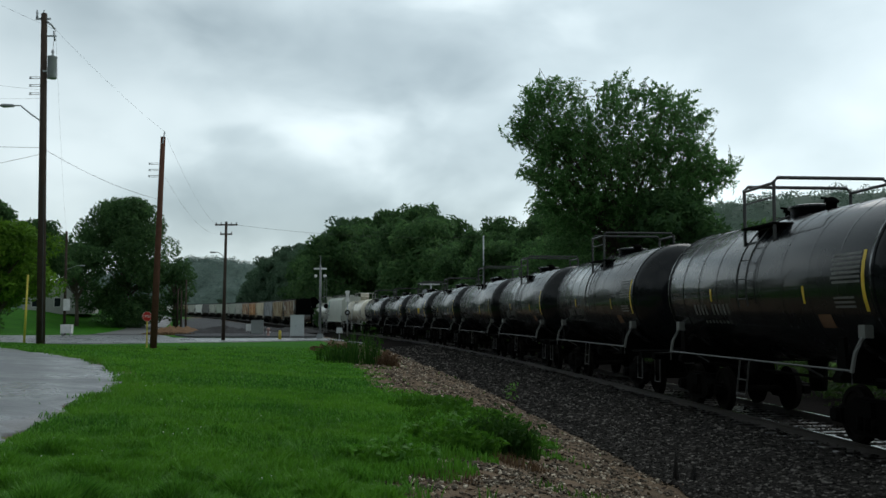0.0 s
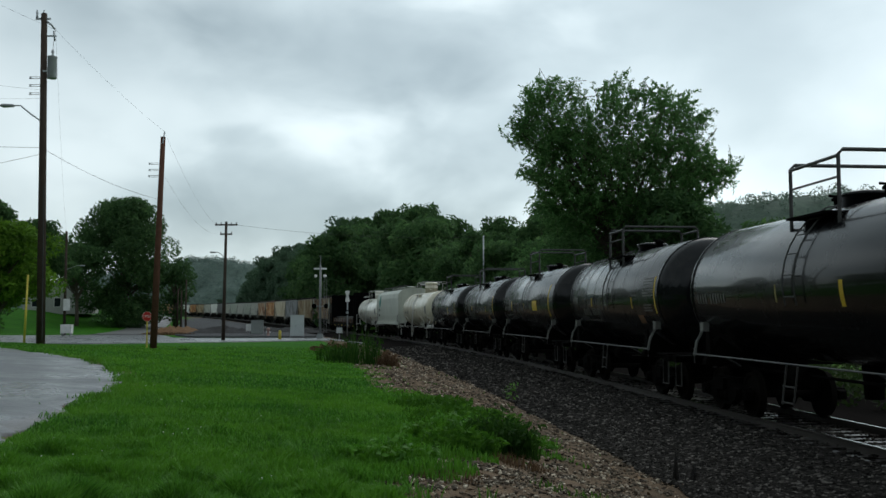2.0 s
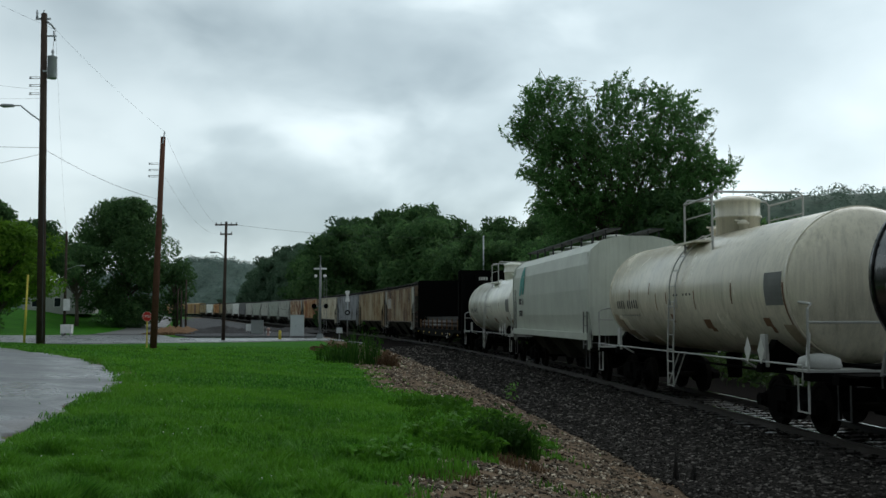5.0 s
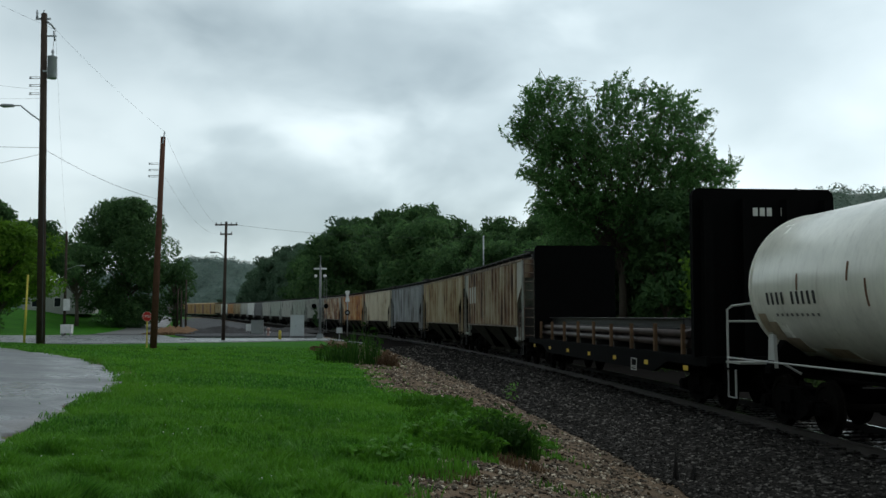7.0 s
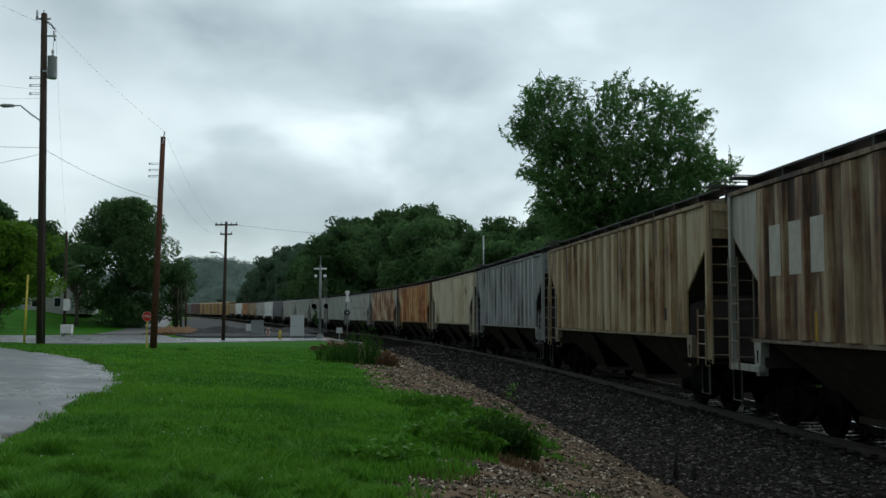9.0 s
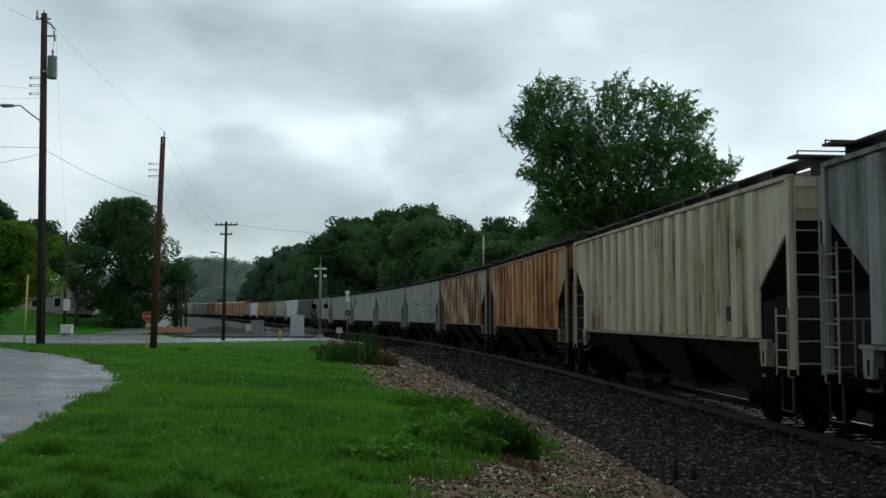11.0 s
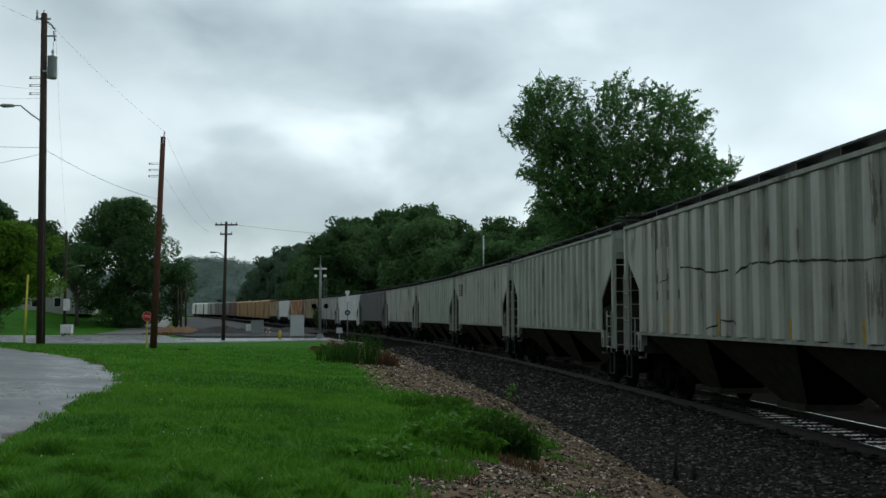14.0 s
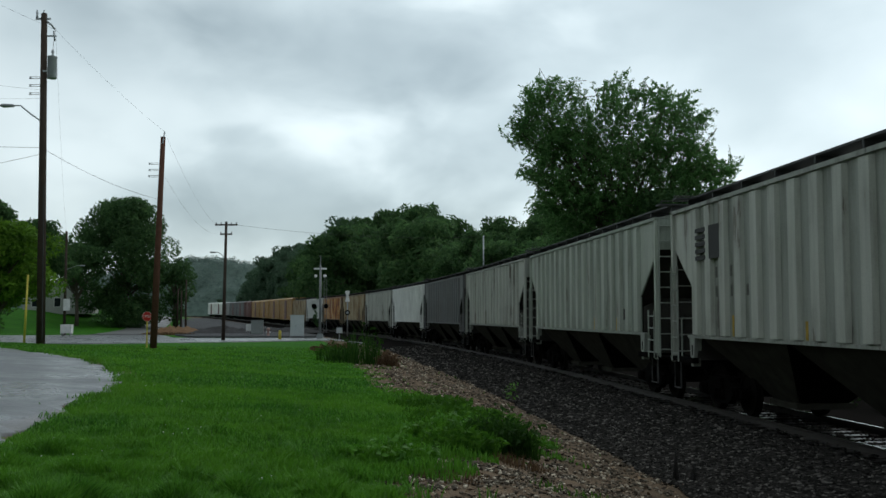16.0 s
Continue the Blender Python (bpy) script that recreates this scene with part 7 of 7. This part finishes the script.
shell_patch(t_seam, -3.2, -2.75, 1.86, 2.08, "rust", "data_panel", label="brown stained data panel")
t_square = tank_car("black smooth tank car with a yellow square panel", P_HALF, M["tank_black"], cage=(-0.9, 0.9, 0.98, 0.78))
shell_patch(t_square, -2.25, -1.35, 2.28, 2.68, "mark_yellow")
shell_patch(t_square, 0.28, 0.34, 2.3, 2.6, "mark_yellow")
shell_patch(t_square, -4.42, -4.28, 2.05, 3.25, "mark_yellow")
shell_patch(t_square, 3.10, 3.18, 2.3, 2.75, "mark_yellow")
bar_row(t_square, 4.75, 2.32, 11, 0.2, "letter_worn", 0.15, (4,))
bar_row(t_square, 4.6, 2.08, 9, 0.05, "letter_worn", 0.16)
t_plain = tank_car("black smooth tank car with a railed top platform", P_HALF, M["tank_black"], cage=(-0.9, 0.9, 1.0, 0.78))
shell_patch(t_plain, -1.75, -1.62, 2.2, 2.62, "mark_yellow")
shell_patch(t_plain, 0.7, 0.76, 2.3, 2.62, "letter_yellow")
shell_patch(t_plain, -4.4, -4.3, 2.0, 2.9, "letter_yellow")
bar_row(t_plain, 4.75, 2.32, 11, 0.2, "letter_worn", 0.15, (4,))
# each tank car between the couplings at its two ends
bounds = [-179.0, -166.7, -154.4, -142.0, -129.9, -117.6, -105.3, -92.1, -79.85, -66.55]
order = [t_seam, t_seam, t_seam, t_seam, t_plain, t_seam, t_square, t_seam, t_plain]
used = set()
for src, a0, a1 in zip(order, bounds, bounds[1:]):
    if src in used:
        car = copy_thing(src, Matrix())
    else:
        car = src
        used.add(src)
    put_car(car, a0, a1)
w1 = tank_car("cream tank car with rust stains and white railings", 7.35, M["tank_cream"], 1.40, 2.61, white=True, cage=(-1.5, 0.3, 1.05, 0.80), rail_mat=M["grab_white"])
put_car(w1, -66.55, -51.9)
put_car(curved_hopper("smooth pale grey hopper car with a teal emblem", 7.0, M["hop_pale"]), -51.9, -37.9)
for x, w, z0, z1 in ((5.3, 0.5, 1.55, 1.95), (5.55, 0.35, 1.75, 2.1), (4.9, 0.7, 1.40, 1.66), (3.6, 0.9, 1.34, 1.5), (-5.6, 0.5, 1.5, 1.9), (-3.0, 1.2, 1.33, 1.46)):
    shell_patch(w1, x - w / 2, x + w / 2, z0, z1, "grime", "grime_stain", 1.40)
bar_row(w1, 5.15, 2.26, 10, 0.22, "letter_dark", 0.205, (4,), 1.40)
bar_row(w1, 4.9, 2.05, 9, 0.05, "letter_worn", 0.2, (), 1.40)
bar_row(w1, 0.2, 2.52, 6, 0.05, "letter_dark", 0.22, (2,), 1.40)
shell_patch(w1, -5.7, -4.95, 2.25, 2.85, "grab_grey", "data_panel", 1.40, label="grey data panel")
for x, z0, z1 in ((3.85, 2.5, 2.78), (2.1, 2.6, 2.9), (1.55, 2.2, 2.62), (0.75, 2.35, 2.62), (-1.2, 2.2, 2.62), (-3.35, 2.3, 2.72), (-5.75, 1.75, 2.65)):
    shell_patch(w1, x - 0.03, x + 0.03, z0, z1, "rust", "rust_run", 1.40)
for x, w, z0, z1 in ((-1.6, 0.42, 1.78, 1.98), (-1.75, 0.25, 1.72, 1.80), (-4.75, 0.30, 1.86, 2.02), (-4.85, 0.16, 1.74, 1.86), (0.6, 0.14, 1.9, 2.1)):
    shell_patch(w1, x - w / 2, x + w / 2, z0, z1, "rust", "rust_stain", 1.40)
for x in (-4.55, -5.15):
    part("placard", Mesh().prism([(x, 1.66), (x + 0.15, 1.42), (x, 1.18), (x - 0.15, 1.42)], 1.56, 1.57), M["letter_white"], w1)
part("brake_cover", Mesh().turned([(0.0, 0.34), (0.05, 0.38), (0.18, 0.34), (0.24, 0.18), (0.26, 0.03)], (-6.35, 1.05, 1.16), "z", 14), M["grab_white"], w1)
part("corner_strut", Mesh().tube([(-6.75, 1.46, 1.2), (-6.1, 1.1, 1.75)], 0.03, 6), M["grab_white"], w1)
w2 = copy_thing(w1, Matrix())
recolour(w2, M["tank_cream"], M["tank_white"])
w2["label"] = "white tank car with rust runs and white railings"
put_car(w2, -37.9, -23.2)
put_car(bulkhead_flat("black bulkhead flatcar loaded with long steel beams", 10.55), -23.2, -2.1)
H_HALF = 8.722
h_src = hopper_car("covered hopper car", H_HALF, M["hop_grey"])
kinds = [("hop_brown", "brown and grey weathered covered hopper with rust streaks"), ("hop_tan", "tan weathered covered hopper with rust streaks"), ("hop_grey", "blue-grey ribbed covered hopper"),
         ("hop_cream", "cream ribbed covered hopper with dirt streaks"), ("hop_orange", "orange-rusted ribbed covered hopper"), ("hop_rust", "white covered hopper heavily streaked with red-brown rust"),
         ("hop_light", "light grey ribbed covered hopper with dirt stains"), ("hop_green", "pale green-grey ribbed covered hopper"), ("hop_light", "light grey covered hopper with a dark block emblem"),
         ("hop_green", "pale green-grey ribbed covered hopper"), ("hop_light", "light grey ribbed covered hopper with dirt stains"), ("hop_dark", "dark grey sooty covered hopper"), ("hop_white", "clean white covered hopper"),
         ("hop_light", "light grey ribbed covered hopper with dirt stains"), ("hop_tan", "tan weathered covered hopper with rust streaks"), ("hop_orange", "orange-rusted ribbed covered hopper"), ("hop_white", "clean white covered hopper"), ("hop_tan", "tan weathered covered hopper with rust streaks")]
a = 15.5 - 2 * H_HALF
HOPPERS = []
for i, (mat, label) in enumerate(kinds):
    car = h_src if i == 2 else copy_thing(h_src, Matrix())
    if i != 2:
        two = {"hop_orange": "orange", "hop_rust": "rust", "hop_brown": "brown", "hop_tan": "tan", "hop_light": "light", "hop_green": "green", "hop_cream": "cream"}.get(mat)
        if two:
            # proud ribs weather paler on rusty cars; pale cars' darker sheets paint in shade
            for ob in car.children:
                kind = ob.name.split(".")[0]
                if kind in ("rib", "side_sheet", "top_chord", "end_plate"):
                    ob.material_slots[0].link = "OBJECT"
                    ob.material_slots[0].material = M[("rib_" if kind == "rib" else "sheet_") + two]
                elif kind in ("corner_sheet", "corner_post"):
                    ob.material_slots[0].link = "OBJECT"
                    ob.material_slots[0].material = M[{"orange": "corner_tan", "rust": "corner_pale", "brown": "corner_pale"}.get(two, "rib_" + two)]
                elif kind in ("end_ladder", "side_ladder") and two in ("orange", "rust"):
                    ob.material_slots[0].link = "OBJECT"
                    ob.material_slots[0].material = M["grab_dark"]
        recolour(car, M["hop_grey"], M[mat])
    car["label"] = label
    HOPPERS.append(car)
    put_car(car, a, a + 2 * H_HALF)
    a += 2 * H_HALF
# the blue-grey car likewise gets sheets with the rib shade in their colour
for ob in h_src.children:
    kind = ob.name.split(".")[0]
    if kind in ("rib", "side_sheet", "top_chord", "end_plate", "corner_sheet"):
        ob.material_slots[0].link = "OBJECT"
        ob.material_slots[0].material = M["rib_grey" if kind == "rib" else "sheet_grey"]
F_END = H_HALF - 0.62 - 1.42


def panel_mark(car, i, z, w, h, mat, name="painted_mark", side=0.0, out=0.0):
    """A painted patch on the panel after rib i, counted from the rear end."""
    gap_ = (2 * F_END - 0.4) / (RIBS - 1)
    x = F_END - 0.20 - gap_ * (i + 0.5) + side
    part(name, Mesh().box(x - w / 2, x + w / 2, 1.476, 1.481 + out, z, z + h), M[mat], car)


M["letter_dusty"] = plain("dusty_white_patch", (0.46, 0.45, 0.40), 0.7, vary=0.35, scale=5)
M["letter_faded"] = plain("faded_dark_stencil", (0.11, 0.11, 0.10), 0.7, vary=0.6, scale=7)
M["reflector"] = plain("dirty_yellow_reflector", (0.46, 0.29, 0.03), 0.55, vary=0.5, scale=9)
hr_ = random.Random(5)
for k, car in enumerate(HOPPERS):
    # reporting marks as bars at the rear, data panels at the front, yellow reflectors low down
    dark = "letter_dark"
    pale_ = kinds[k][0] in ("hop_light", "hop_green", "hop_cream")
    for row, n_ in ((2.45, 5), (2.85, 4)) if pale_ else ():
        for c in range(n_):
            i, q = divmod(c, 2)
            panel_mark(car, i + 1, row, 0.10, 0.22, "letter_faded", "stencil_bar", 0.09 - 0.18 * q)
    if kinds[k][0] not in ("hop_orange", "hop_rust"):
        panel_mark(car, 14, 1.95, 0.30, 0.30, dark, "data_panel", hr_.uniform(-0.05, 0.05))
        for i in (2, 6, 10, 13):
            panel_mark(car, i, SILL + 0.03, 0.09, hr_.uniform(0.3, 0.55), "reflector", "reflector_strip", hr_.uniform(-0.08, 0.08))
    else:
        panel_mark(car, 12, 1.95, 0.24, 0.26, "sheet_rust", "data_panel")
        panel_mark(car, 11, SILL + 0.03, 0.25, 0.14, "reflector", "reflector_strip")
# the leading brown hopper has a pale end
for ob in HOPPERS[0].children:
    if ob.name.split('.')[0] in ('corner_post', 'end_sill', 'slope_sheet', 'jacking_bracket'):
        ob.material_slots[0].link = 'OBJECT'
        ob.material_slots[0].material = M['hop_light']
for i in range(3):
    panel_mark(HOPPERS[0], i, 2.76, 0.46, 0.90, "letter_dusty", side=-0.22, out=0.083)
for side_, i, h_ in ((0, 15, 0.95), (0, 12, 0.55), (0, 8, 0.4), (1, 15, 0.95), (3, 15, 0.9), (3, 13, 0.5), (8, 0, 0.45)):
    panel_mark(HOPPERS[side_], i, SILL + 0.05, 0.09, h_, "reflector", side=-0.2)
for i in range(2):
    panel_mark(HOPPERS[6], 1 + i, 3.2, 0.22, 0.50, "letter_dusty")


def scrawl(car, pts, wide=0.034):
    """A sprayed black line that follows the ribs and panels of the side, through points (panel, height)."""
    gap_ = (2 * F_END - 0.4) / (RIBS - 1)
    pts = [(i * (RIBS - 1) / 13, z) for i, z in pts]
    m = Mesh()
    rows = []
    for (i0, z0), (i1, z1) in zip(pts, pts[1:]):
        n = max(2, int(abs(i1 - i0) * gap_ / 0.03))
        for k in range(n):
            u = k / n
            i, z = i0 + (i1 - i0) * u, z0 + (z1 - z0) * u
            x = F_END - 0.20 - gap_ * i
            off = abs((i - round(i)) * gap_)
            y = 1.480 + 0.085 * max(0.0, min(1.0, (0.195 - off) / 0.04))
            z += 0.035 * noise.noise((i * 2.0, z, 1))
            w = wide * (0.6 + 0.5 * noise.noise((i * 3.0, z, 4)))
            rows.append((x, y, z, w))
    for (xa, ya, za, wa), (xb, yb, zb, wb) in zip(rows, rows[1:]):
        m.add([(xa, ya, za - wa), (xb, yb, zb - wb), (xb, yb, zb + wb), (xa, ya, za + wa)], [(0, 1, 2, 3)])
    part("sprayed_line", m, M["letter_dark"], car, "black sprayed scrawl")


scrawl(HOPPERS[6], [(3.0, 3.16), (4.0, 3.10), (4.6, 2.98), (5.9, 2.95)])
scrawl(HOPPERS[6], [(6.2, 2.30), (6.3, 2.85), (6.9, 3.05), (8.0, 3.00), (9.2, 2.98), (10.4, 2.90), (11.4, 2.86), (11.8, 2.92)])
scrawl(HOPPERS[6], [(1.6, 2.85), (2.0, 3.00), (2.2, 2.80), (2.1, 2.4)], 0.03)
scrawl(HOPPERS[6], [(2.8, 2.1), (3.0, 2.4), (3.1, 2.0)], 0.03)
scrawl(HOPPERS[6], [(4.6, 1.75), (5.4, 1.95), (6.0, 1.98), (6.4, 1.70)], 0.03)
for j in range(5):
    panel_mark(HOPPERS[8], 0, 3.25 + 0.15 * j, 0.62, 0.09, dark, "emblem_bar", out=0.083)
panel_mark(HOPPERS[8], 1, 3.25, 0.60, 0.70, dark, "emblem_block", out=0.083)
b_src = boxcar("yellow boxcar with dark sliding doors", 9.6, M["box_yellow"])
for i in range(4):
    put_car(b_src if i == 0 else copy_thing(b_src, Matrix()), a, a + 19.2)
    a += 19.2
for mat, label in [("box_maroon", "maroon boxcar with ribbed sides"), ("hop_dark", "dark grey boxcar with ribbed sides"), ("hop_dark", "dark grey boxcar with ribbed sides"), ("hop_grey", "grey boxcar with ribbed sides"), ("hop_white", "white boxcar with ribbed sides"), ("hop_white", "white boxcar with ribbed sides")]:
    car = copy_thing(b_src, Matrix())
    recolour(car, M["box_yellow"], M[mat])
    car["label"] = label
    put_car(car, a, a + 19.2)
    a += 19.2


def motions():
    for car, mid, half in CARS:
        rows = []
        for i in range(33):
            t = i * 0.5
            s = mid - SPEED * (t - 8.0)
            c = half - 2.35
            x0, y0, _ = on_line(s - c)
            x1, y1, _ = on_line(s + c)
            z0, z1 = float(grade(y0)), float(grade(y1))
            turn = math.atan2(y1 - y0, x1 - x0)
            tilt = math.atan2(z1 - z0, 2 * c)
            rows.append((t, Matrix.Translation(((x0 + x1) / 2, (y0 + y1) / 2, RAIL_TOP + (z0 + z1) / 2)) @ Matrix.Rotation(turn, 4, "Z") @ Matrix.Rotation(-tilt, 4, "Y")))
        walk(car, rows)
    # all wheels turn alike: one set of keys, shared
    wheels = [o for o in scene.objects if o.name.startswith("wheelset")]
    n = int(16 * FPS)
    walk(wheels[0], [(i / FPS, Matrix.Rotation(-SPEED * i / FPS / WHEEL_R, 4, "Y")) for i in range(n + 1)])
    keys = wheels[0].animation_data
    for w in wheels[1:]:
        w.rotation_mode = "QUATERNION"
        ad = w.animation_data_create()
        ad.action = keys.action
        ad.action_slot = keys.action_slot


motions()
